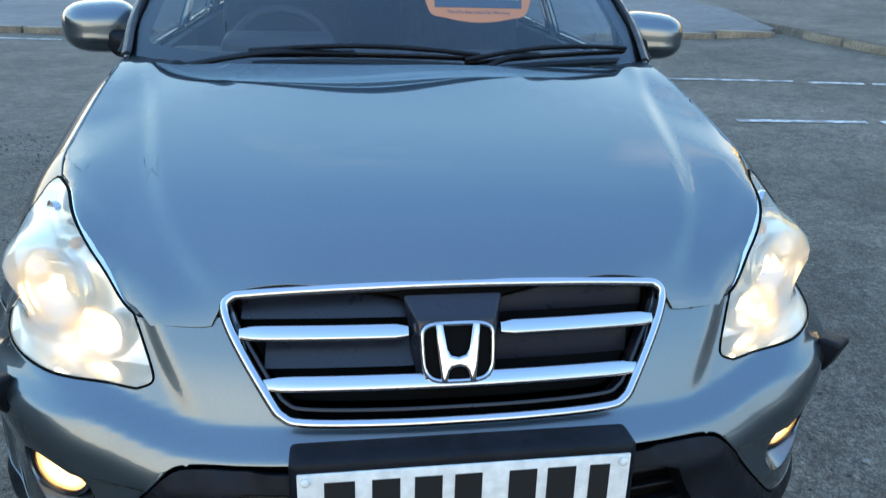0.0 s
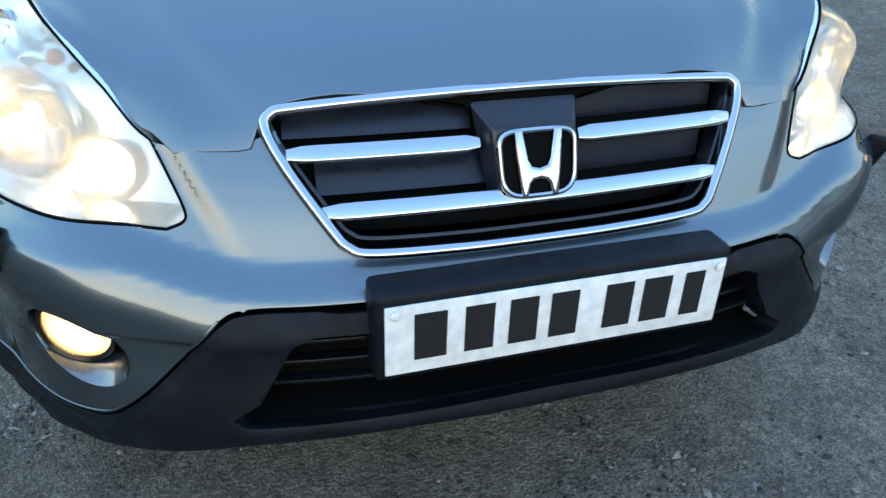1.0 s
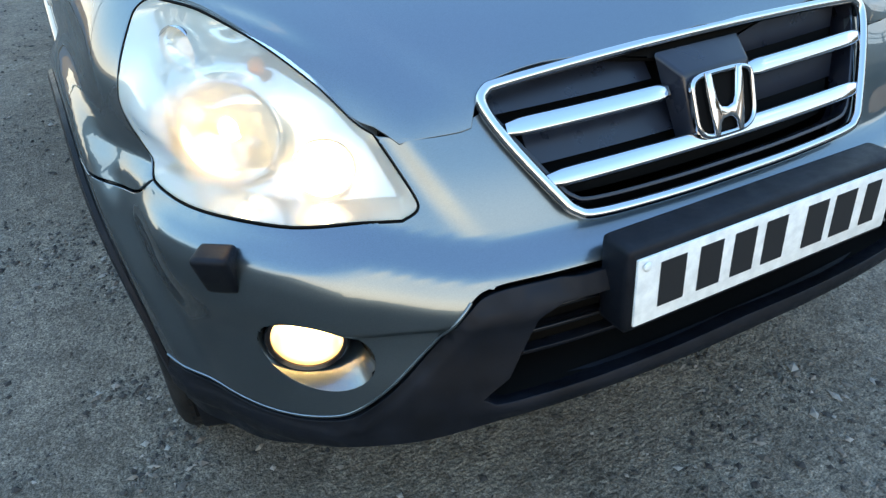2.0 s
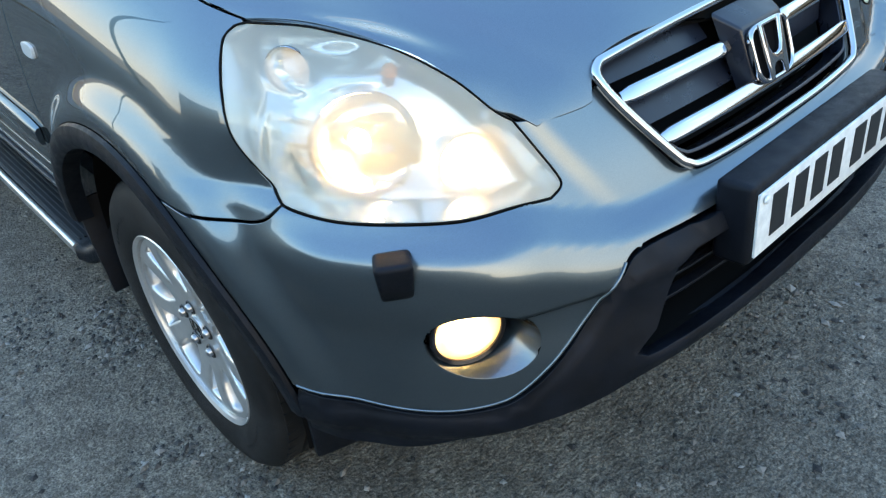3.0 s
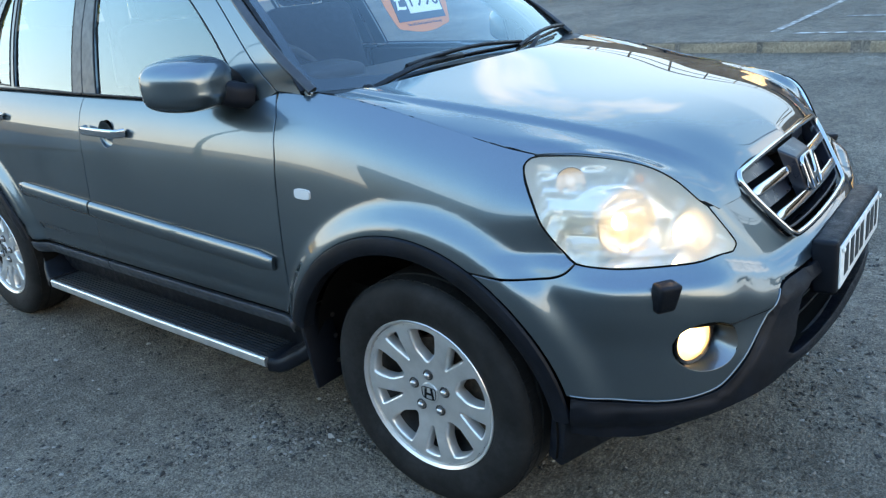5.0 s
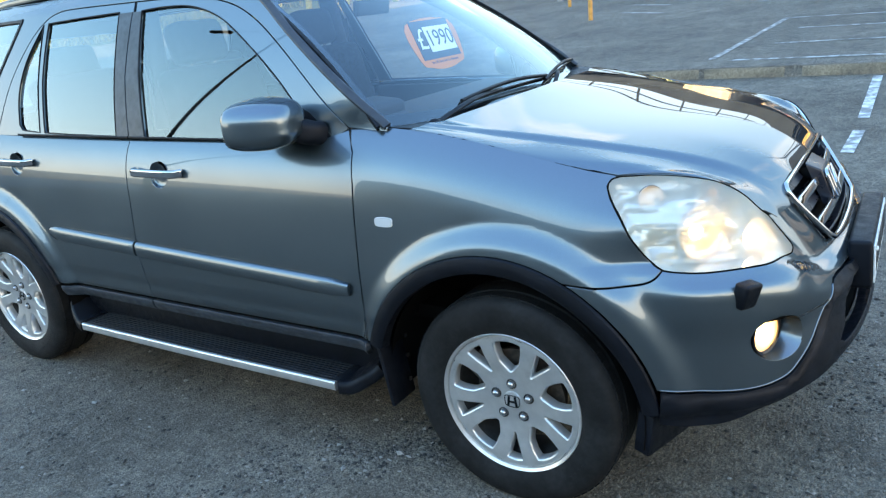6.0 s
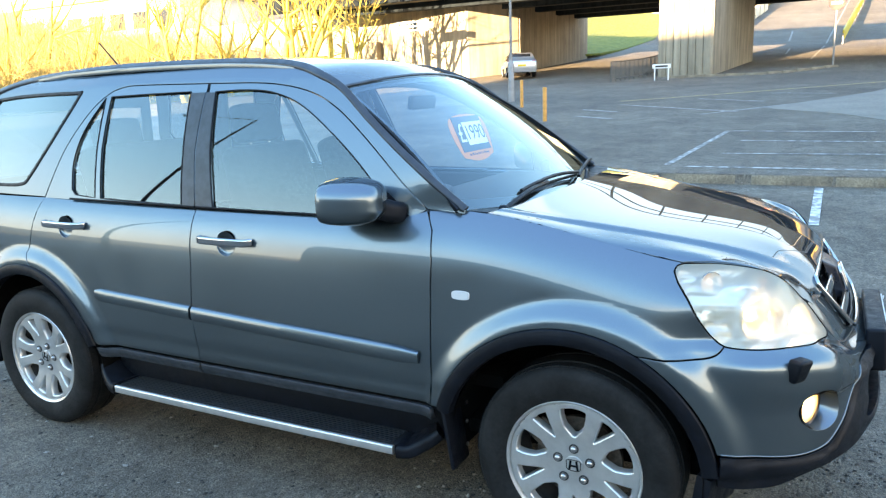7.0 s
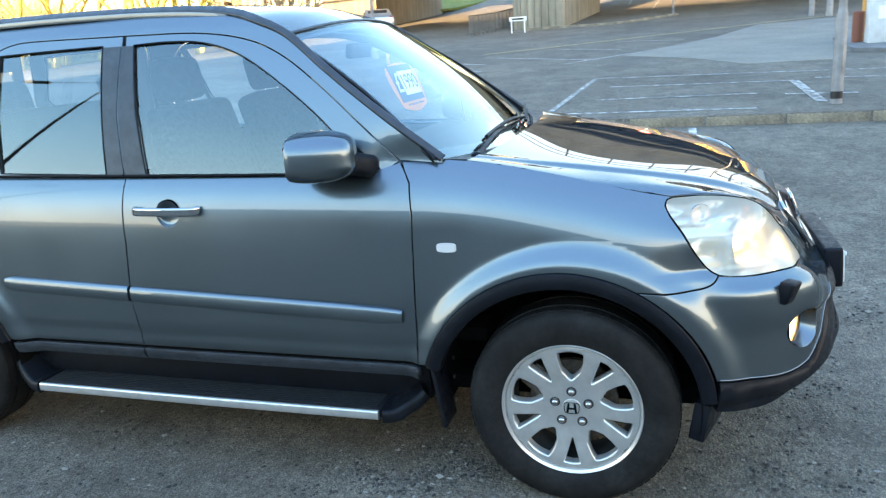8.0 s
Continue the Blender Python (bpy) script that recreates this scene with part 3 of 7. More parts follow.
# front bumper cover and the black lower mask
GRILLE_SIDE = [(0.27, 0.703), (0.300, 0.716), (0.338, 0.765), (0.374, 0.826), (0.394, 0.857)]
run = np.vstack([[(0, 0.701), (0.15, 0.701)], spline(GRILLE_SIDE, 5), [(0.43, 0.847), (0.50, 0.841), (0.564, 0.840)], spline(LAMP_TIP, 5), spline(LAMP_LOW, 5), spline(SEAM, 5)[1:], arch_front, spline(MASK_EDGE, 5), [(0, 0.656)]])
fog_hole = [(0.700 + 0.082 * math.cos(a) + 0.012 * math.sin(a), 0.565 + 0.062 * math.sin(a)) for a in np.linspace(0, 2 * math.pi, 36, endpoint=False)]
fog_hole = np.array(fog_hole)
bumper = part("bumper", panel_mesh(flank, half_and_half(run), [fog_hole, (fog_hole * (-1, 1))[::-1]], pitch=0.009, depth=0.014), PAINT, car, "blue-grey bumper cover with round lamp recesses")
low_edge = [(1.012, 0.348), (0.9, 0.336), (0.83, 0.342), (0.75, 0.366), (0.66, 0.393), (0.56, 0.412), (0.46, 0.434), (0.38, 0.446), (0.2, 0.455)]
run = np.vstack([[(0, 0.653)], spline(MASK_EDGE, 5)[::-1] - (0, 0.002), spline(low_edge, 5), [(0, 0.456)]])
intake = half_and_half([(0, 0.622), (0.345, 0.622), (0.372, 0.612), (0.398, 0.560), (0.425, 0.512), (0.464, 0.486), (0.448, 0.479), (0.40, 0.482), (0, 0.489)])


MASK_CURVE = spline(MASK_EDGE, 12)


def mask_skin(u, z):
    au = np.abs(u)
    lip = 0.010 * np.exp(-((z - 0.468) / 0.022) ** 2) * step(0.52, 0.40, au) + 0.010 * step(0.60, 0.42, z) * step(0.75, 0.5, au)
    roll = 0.012 * step(0.40, 0.36, z)
    d = np.min(np.hypot(au[..., None] - MASK_CURVE[:, 0], z[..., None] - MASK_CURVE[:, 1]), -1)
    p = skin(au, z, 0.001 + 0.009 * step(0.0, 0.028, d) + lip - roll)
    return p * np.stack([np.where(np.asarray(u) < 0, -1.0, 1.0), np.ones_like(u), np.ones_like(u)], -1)


part("lower_grille_mask", panel_mesh(mask_skin, half_and_half(run), [intake], pitch=0.016, depth=0.045), TRIM, car, "black textured plastic lower bumper")
# near-black sheet behind the opening, in place of its shaded depth
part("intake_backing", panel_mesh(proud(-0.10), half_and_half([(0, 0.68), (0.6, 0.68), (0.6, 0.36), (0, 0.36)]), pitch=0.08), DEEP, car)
for z in (0.586, 0.552, 0.518):
    line = [skin(abs(u), z, -0.035) * (1 if u >= 0 else -1, 1, 1) for u in np.linspace(-0.46, 0.46, 33)]
    part("intake_slat", sweep(line, round_section(0.02, 0.007)), GLOSS_BLACK if z > 0.55 else TRIM, car)

part("intake_floor", panel_mesh(lambda u, d: skin(np.abs(u), 0.466 + 0 * u, 0.012 - d) * np.stack([np.where(u < 0, -1.0, 1.0), np.ones_like(u), np.ones_like(u)], -1), half_and_half([(0, 0.0), (0.47, 0.0), (0.47, 0.13), (0, 0.13)]), pitch=0.04, gap=0, depth=0.01, core=(0, -0.75, -2)), DEEP, car)
for sx in (-1, 1):
    rim = [skin(u, z, 0.001) * (-sx, 1, 1) for u, z in spline(MASK_EDGE[:8], 5) + (0, 0.004)]
    part("bumper_lip", sweep(rim, round_section(0.0045, 0.005, 0.5)), PAINT, bumper)

# chin flap in front of each wheel and an underside that closes the car
for sx in (-1, 1):
    part("air_deflector", box((0.20, 0.05, 0.13), (sx * 0.735, -0.415, 0.300), 0.008, (8, 0, sx * 18)), TRIM, car)
part("underbody", box((1.36, 3.9, 0.06), (0, 1.42, 0.31), 0.02), DEEP, car)


# grille
def grille_y(x, z, back=0.0):
    return -0.637 + 0.12 * x * x - (0.905 - z) * 0.68 + back


def grille_surface(back):
    def f(x, z):
        return np.stack([x, grille_y(x, z, back), z + 0 * x], -1)
    return f


GRILLE_LOOP = spline([(0, 0.894), (0.2, 0.890), (0.335, 0.883), (0.366, 0.878), (0.376, 0.860), (0.355, 0.815), (0.305, 0.742), (0.284, 0.720), (0.25, 0.711), (0.12, 0.708), (0, 0.708),
                      (-0.12, 0.708), (-0.25, 0.711), (-0.284, 0.720), (-0.305, 0.742), (-0.355, 0.815), (-0.376, 0.860), (-0.366, 0.878), (-0.335, 0.883), (-0.2, 0.890)], 5, closed=True)
grille = new("grille")
grille.parent = car
grille["label"] = "dark grille with chrome surround and two chrome slats"
frame_path = [(x, grille_y(x, z, -0.006), z) for x, z in GRILLE_LOOP]
lean = np.array([(0, -1.0, 0.68)] * len(frame_path)) / 1.209
part("chrome_surround", sweep(frame_path, round_section(0.0165, 0.015, 0.5), ups=lean, closed=True), CHROME, grille)
inner = GRILLE_LOOP * (0.985, 1) 
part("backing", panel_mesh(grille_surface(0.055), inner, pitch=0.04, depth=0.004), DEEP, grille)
shroud = [(x * 0.98, grille_y(x, z, 0.028), 0.80 + (z - 0.80) * (0.965 if z < 0.80 else 0.87)) for x, z in GRILLE_LOOP]
part("shroud", sweep(shroud, round_section(0.006, 0.042, 0.2), ups=lean, closed=True), GRILLE, grille)
# two broad dark blades, each with a chrome lower edge, cut short on either side of the badge boss
for z, half, cut in ((0.828, 0.352, 0.078), (0.760, 0.314, 0.0)):
    for sx in (-1, 1):
        xs = np.linspace(cut if cut else 0.0, half, 14)
        low = [(sx * x, grille_y(x, z, -0.002), z) for x in xs]
        part("slat", sweep(low, round_section(0.027, 0.016, 0.35), ups=(0, -0.83, 0.56), scale=[0.7 if cut and i == 0 else 1 if i < 12 else 0.95 - 0.3 * (i - 12) for i in range(14)]), CHROME, grille, "chrome slat")
        blade = [(sx * x, grille_y(x, z + 0.034, 0.022), z + 0.034) for x in xs]
        part("blade", sweep(blade, [(-0.028, -0.002), (0.026, -0.020), (0.026, -0.025), (-0.028, -0.009)], ups=(0, -0.9, 0.43)), GRILLE, grille)
badge_at = pose(0, -0.726, 0.806, 68, 0, 0)
bm = bmesh.new()
low, high = ((-0.064, -0.056, -0.034), (0.064, -0.056, -0.034), (0.084, 0.092, -0.036), (-0.084, 0.092, -0.036)), ((-0.058, -0.049, -0.002), (0.058, -0.049, -0.002), (0.066, 0.054, -0.002), (-0.066, 0.054, -0.002))
a, b = [bm.verts.new(badge_at @ Vector(p)) for p in low], [bm.verts.new(badge_at @ Vector(p)) for p in high]
bm.faces.new(b)
for i in range(4):
    bm.faces.new((a[i], a[(i + 1) % 4], b[(i + 1) % 4], b[i]))
bmesh.ops.recalc_face_normals(bm, faces=bm.faces[:])
bmesh.ops.bevel(bm, geom=bm.edges[:], offset=0.006, segments=3, affect="EDGES", profile=0.6)
part("badge_boss", smooth(bm, 60), GRILLE, grille)
ring = [badge_at @ Vector((0.058 * math.copysign(abs(math.cos(a)) ** 0.45, math.cos(a)) * (1 + 0.10 * math.sin(a)), 0.047 * math.copysign(abs(math.sin(a)) ** 0.45, math.sin(a)), 0.004)) for a in np.linspace(0, 2 * math.pi, 48, endpoint=False)]
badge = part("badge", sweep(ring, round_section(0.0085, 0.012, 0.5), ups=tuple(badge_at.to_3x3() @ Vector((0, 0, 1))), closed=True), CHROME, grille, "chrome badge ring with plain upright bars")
half = [(0.0, -0.023), (0.010, -0.025), (0.015, -0.030), (0.019, -0.048), (0.0285, -0.048), (0.0325, -0.014), (0.0355, 0.014), (0.0375, 0.049), (0.0245, 0.049), (0.0175, 0.006), (0.012, -0.004), (0.0, -0.007)]
bm = bmesh.new()
low = bm.faces.new([bm.verts.new(badge_at @ Vector((x, y, 0.0))) for x, y in half + [(-x, y) for x, y in half[-2:0:-1]]])
up = bmesh.ops.extrude_face_region(bm, geom=[low])
top_verts = [v for v in up["geom"] if isinstance(v, bmesh.types.BMVert)]
bmesh.ops.translate(bm, vec=badge_at.to_3x3() @ Vector((0, 0, 0.013)), verts=top_verts)
bmesh.ops.recalc_face_normals(bm, faces=bm.faces[:])
bmesh.ops.bevel(bm, geom=[ed for ed in bm.edges if all(v in top_verts for v in ed.verts)], offset=0.004, segments=3, affect="EDGES", profile=0.5)
part("badge_bar", smooth(bm, 50), CHROME, badge)
plate_bm = box((0.108, 0.086, 0.004), (0, 0, 0), 0.001)
plate_bm.transform(badge_at)
part("badge_ground", plate_bm, DEEP, badge)

# number plate on a black plinth
holder = part("plate_holder", box((0.545, 0.062, 0.142), (0, -0.834, 0.633), 0.012, (-3, 0, 0), 3), TRIM, car, "black plastic number plate plinth")
part("number_plate", box((0.520, 0.005, 0.111), (0, -0.868, 0.634), 0.002, (-3, 0, 0)), PLATE_WHITE, holder, "scratched white number plate with plain black bars")
for sx in (-1, 1):
    bm = bmesh.new()
    bmesh.ops.create_uvsphere(bm, u_segments=12, v_segments=6, radius=0.0075)
    bmesh.ops.scale(bm, vec=(1, 0.45, 1), verts=bm.verts[:])
    bmesh.ops.translate(bm, vec=(sx * 0.247, -0.8725, 0.679), verts=bm.verts[:])
    part("screw_cap", smooth(bm), PLATE_WHITE, holder)
for x, w in ((-0.185, 0.056), (-0.115, 0.052), (-0.050, 0.052), (0.012, 0.052), (0.098, 0.054), (0.160, 0.056), (0.222, 0.040)):
    part("plate_bar", box((w * 0.82, 0.0012, 0.074), (x - 0.012, -0.8712, 0.638), 0, (-3, 0, 0)), PLATE_BLACK, holder)
part("dealer_strip", box((0.16, 0.0012, 0.006), (0.03, -0.8685, 0.588), 0, (-3, 0, 0)), PLATE_BLACK, holder)


# headlamps
LAMP_LOOP = chain(LAMP_TOP, LAMP_TIP, LAMP_LOW, LAMP_BACK)


def lamp_deep(u, z):
    """The silvered shell behind the lens, pressed into broad flat steps."""
    w = (z - 0.74) * 24 + 1.6 * (u - 0.9)
    saw = w - np.floor(w)
    d = 0.066 + 0.016 * np.where(saw < 0.8, saw / 0.8, (1 - saw) / 0.2) * step(0.80, 0.96, u)
    return skin(u, z, -d)


def bowl(centre, radius, depth, aim, n=36):
    """A reflector bowl that opens towards aim."""
    prof = [(-depth * math.cos(a), radius * math.sin(a)) for a in np.linspace(0.05, math.pi / 2, 10)]
    bm = lathe(prof, n, "z")
    q = Vector(aim).to_track_quat("Z", "Y").to_matrix().to_4x4()
    bm.transform(Matrix.Translation(centre) @ q)
    return bm


def bowl_ring(centre, radius, aim):
    """A thin bright rim round a reflector bowl."""
    bm = lathe([(-0.006, radius * 0.98), (0.0, radius * 1.03), (0.004, radius * 1.0), (0.0, radius * 0.95), (-0.006, radius * 0.98)], 40, "z")
    bm.transform(Matrix.Translation(centre) @ Vector(aim).to_track_quat("Z", "Y").to_matrix().to_4x4())
    return bm


def ball(centre, radius, squash=(1, 1, 1)):
    bm = bmesh.new()
    bmesh.ops.create_uvsphere(bm, u_segments=20, v_segments=12, radius=radius)
    bmesh.ops.scale(bm, vec=squash, verts=bm.verts[:])
    bmesh.ops.translate(bm, vec=centre, verts=bm.verts[:])
    return smooth(bm, 180)


for mirror in (False, True):
    sx = 1 if mirror else -1
    lamp = new("headlamp")
    lamp.parent = car
    lamp["label"] = "lit headlamp with clear slightly hazed lens"
    lens = part("lens", panel_mesh(skin, LAMP_LOOP, pitch=0.02, gap=0.001, depth=0.002, mirror=mirror), LENS, lamp, "clear hazed lens")
    lens.visible_shadow = False
    part("housing", panel_mesh(lamp_deep, LAMP_LOOP, pitch=0.012, gap=-0.004, depth=0.002, mirror=mirror), HOUSING, lamp)
    bm = bmesh.new()
    rows = [[bm.verts.new(skin(u, z, -d) * (-sx, 1, 1)) for u, z in LAMP_LOOP] for d in (0.002, 0.04, 0.088)]
    for p, q in zip(rows, rows[1:]):
        for i in range(len(p)):
            bm.faces.new((p[i], p[(i + 1) % len(p)], q[(i + 1) % len(p)], q[i]))
    part("side_wall", smooth(bm, 60), HOUSING, lamp)
    edge = [skin(u, z, -0.001) * (-sx, 1, 1) for u, z in LAMP_LOOP]
    out = [np.array(skin(u, z, 0.05)) * (-sx, 1, 1) - np.array(skin(u, z, 0.0)) * (-sx, 1, 1) for u, z in LAMP_LOOP]
    part("seal", sweep(edge, round_section(0.0022, 0.006), ups=np.array(out), closed=True), DEEP, lamp)
    for (u, z), r, bulb, mat, aim in (((0.880, 0.838), 0.074, 0.024, BEAM, 0.35), ((0.695, 0.798), 0.043, 0.014, BEAM, 0.1), ((1.035, 0.925), 0.034, 0.016, SIDELIGHT, 1.2)):
        c = Vector(skin(u, z, -0.048 if r > 0.05 else -0.034) * (-sx, 1, 1))
        way = Vector((sx * (0.25 + aim), -1, 0.10))
        part("reflector", bowl(c, r, r * 0.75, way), REFLECTOR, lamp)
        part("bezel", bowl_ring(c, r, way), CHROME, lamp)
        part("bulb", ball(c - way.normalized() * r * 0.45, bulb * 0.8), mat, lamp, "glowing warm white bulb")
    c = Vector(skin(0.835, 0.925, -0.03) * (-sx, 1, 1))
    part("indicator_bulb", ball(c, 0.012), AMBER, lamp)
    # fog lamps in round recesses
    fog = new("fog_lamp")
    fog.parent = car
    fog["label"] = "lit round fog lamp in a painted recess"
    fc = Vector(skin(0.712, 0.565, 0.0) * (-sx, 1, 1))
    way = Vector((sx * 0.42, -1, 0.0)).normalized()
    recess = []
    for d, k in ((0.0, 1.03), (0.012, 0.97), (0.035, 0.88), (0.07, 0.80)):
        recess.append([np.array(skin(0.70 + (u - 0.70) * k + 0.012 * d / 0.07, 0.565 + (z - 0.565) * k + 0.012 * d / 0.07, 0) * (-sx, 1, 1)) - np.array(way) * d for u, z in fog_hole])
    bm = bmesh.new()
    rows = [[bm.verts.new(p) for p in r] for r in recess]
    for p, q in zip(rows, rows[1:]):
        for i in range(len(p)):
            bm.faces.new((p[i], p[(i + 1) % len(p)], q[(i + 1) % len(p)], q[i]))
    bmesh.ops.recalc_face_normals(bm, faces=bm.faces[:])
    part("recess", smooth(bm, 80), PAINT, fog)
    m = Matrix.Translation(fc - way * 0.030 + Vector((0, 0, 0.008))) @ way.to_track_quat("Z", "Y").to_matrix().to_4x4()
    for nm, prof, mat in (("bezel", [(-0.03, 0.060), (0.004, 0.060), (0.007, 0.057), (0.004, 0.052), (-0.02, 0.050)], GLOSS_BLACK), ("bowl", [(-0.035, 0.004), (-0.03, 0.025), (-0.012, 0.047), (-0.004, 0.052)], REFLECTOR),
                          ("lens", [(0.006, 0.001), (0.005, 0.03), (0.001, 0.052)], LENS)):
        bm = lathe(prof, 40, "z")
        bm.transform(m)
        ob = part(nm, bm, mat, fog)
        ob.visible_shadow = nm != "lens"
    bm = ball((0, 0, -0.014), 0.024, (1, 1, 0.5))
    bm.transform(m)
    part("bulb", bm, FOGBEAM, fog, "glowing amber-white bulb")

    # washer cap under the lamp
    wc = Vector(skin(0.806, 0.706, 0.010) * (-sx, 1, 1))
    bm = box((0.052, 0.044, 0.070), (0, 0, 0), 0.009, (0, 0, 0), 3)
    for v in bm.verts:
        if v.co.z < 0:
            v.co.y += 0.020 * min(1, -v.co.z / 0.03)
        v.co.x *= 1.0 - 0.12 * (v.co.z < 0)
    bm.transform(Matrix.Translation(wc) @ pose(0, 0, 0, 0, 0, sx * -140 / 4 * -1))
    part("washer_cap", bm, TRIM, car, "black headlamp washer cover")


# wings
DOOR_F, DOOR_B = 0.495, 1.578
wing_top = [(uy(y), shoulder(y)) for y in np.linspace(0.54, -0.30, 12)]
arch_wing = arch(ARCH_F, ARCH_OUT, 62, 163, 26)
run = np.vstack([[(1.135, 0.981)], np.array(LAMP_BACK)[::-1][1:], spline(SEAM, 4)[1:], arch_wing, [(uy(DOOR_F), 0.455), (uy(DOOR_F - 0.006), 0.75), (uy(DOOR_F - 0.008), 0.95), (uy(DOOR_F + 0.006), 1.05), (uy(0.54), 1.108)], wing_top])
for mirror in (False, True):
    wing = part("wing", panel_mesh(skin, run, pitch=0.013, mirror=mirror), PAINT, car, "blue-grey front wing")
    sx = 1 if mirror else -1
    rep = panel_mesh(proud(0.006), spline([(1.790, 0.842), (1.786, 0.854), (1.790, 0.866), (1.818, 0.869), (1.844, 0.866), (1.849, 0.854), (1.844, 0.842), (1.818, 0.839)], 4, closed=True), pitch=0.01, gap=0, depth=0.01, mirror=mirror)
    part("side_repeater", rep, WHITE_LENS, wing, "small clear side repeater lamp")

# doors


def side_frame(out):
    return window_plane(out)


F_GLASS = spline([(1.600, 1.533), (1.454, 1.536), (1.305, 1.524), (1.153, 1.476), (0.999, 1.385), (0.849, 1.276), (0.74, 1.180)], 5)
F_GLASS = np.vstack([F_GLASS, [(0.735, 1.077), (1.488, 1.082), (1.55, 1.30)]])
R_GLASS = np.array([(2.226, 1.529), (2.0, 1.534), (1.740, 1.537), (1.70, 1.30), (1.660, 1.088), (2.148, 1.098), (2.195, 1.30)])
Q_GLASS = np.vstack([[(2.185, 1.10), (2.318, 1.108)], spline([(2.345, 1.13), (2.368, 1.25), (2.345, 1.38), (2.262, 1.524)], 4), [(2.228, 1.30)]])
F_TOP = spline([(0.545, 1.112), (0.674, 1.228), (0.845, 1.368), (0.993, 1.468), (1.14, 1.527), (1.344, 1.559), (1.64, 1.568)], 5)
R_TOP = spline([(1.655, 1.568), (2.056, 1.574), (2.18, 1.566), (2.262, 1.535), (2.345, 1.462), (2.444, 1.314), (2.51, 1.15), (2.535, 1.085)], 5)


def handle(y, z, parent, mirror):
    sx = 1 if mirror else -1
    x = float(skin(uy(y), z)[0])
    c = (sx * abs(x), y, z)
    # a round finger cup let into the skin, and a chrome pull over it
    bm = lathe([(0.0005, 0.048), (-0.003, 0.0455), (-0.007, 0.039), (-0.009, 0.024), (-0.0095, 0.0005)], 32, "x")
    for v in bm.verts:
        v.co.x = v.co.x * sx
    bm.transform(Matrix.Translation(c))
    part("handle_cup", bm, PAINT, parent)
    line = [(c[0] + sx * d, y + s, z + 0.012) for s, d in ((-0.128, 0.002), (-0.118, 0.024), (-0.10, 0.030), (0, 0.033), (0.10, 0.030), (0.118, 0.024), (0.128, 0.002))]
    part("handle", sweep(line, round_section(0.016, 0.030, 0.45), ups=(0, 0, 1)), CHROME, parent, "chrome pull handle")


def moulding(y0, y1, z0, z1, parent, mirror, tip0, tip1):
    sx = -1 if not mirror else 1
    ys = np.linspace(y0, y1, 16)
    line, n = [], len(ys)
    for y in ys:
        z = z0 + (z1 - z0) * (y - y0) / (y1 - y0)
        p = skin(uy(y), z, 0.002)
        line.append((abs(p[0]) * sx, y, z))
    sec = [(0.0, 0.030), (0.010, 0.029), (0.017, 0.020), (0.018, -0.012), (0.013, -0.026), (0.0, -0.030)]
    flip = 1 if mirror else -1
    scale = [0.72 if (i == 0 and tip0) or (i == n - 1 and tip1) else 1 for i in range(n)]
    bm = sweep(line, [(a * (1 if mirror else -1), b) for a, b in sec], ups=(0, 0, 1), scale=scale)
    part("side_moulding", bm, PAINT, parent, "blue-grey rubbing strip")


def sill_strip(y0, y1, mirror, parent):
    def f(u, z):
        return skin(u, z, 0.004 + 0.010 * np.exp(-((z - 0.43) / 0.02) ** 2))
    loop = [(uy(y0), 0.448), (uy(y0), 0.398), (uy(y1), 0.398), (uy(y1), 0.448)]
    part("door_cladding", panel_mesh(f, loop, pitch=0.03, depth=0.02, mirror=mirror), SATIN, parent, "dark plastic lower door cladding")


def cup_hole(y, z):
    return np.array([(uy(y) + 0.0455 * math.cos(a), z + 0.0455 * math.sin(a)) for a in np.linspace(0, 2 * math.pi, 28, endpoint=False)])


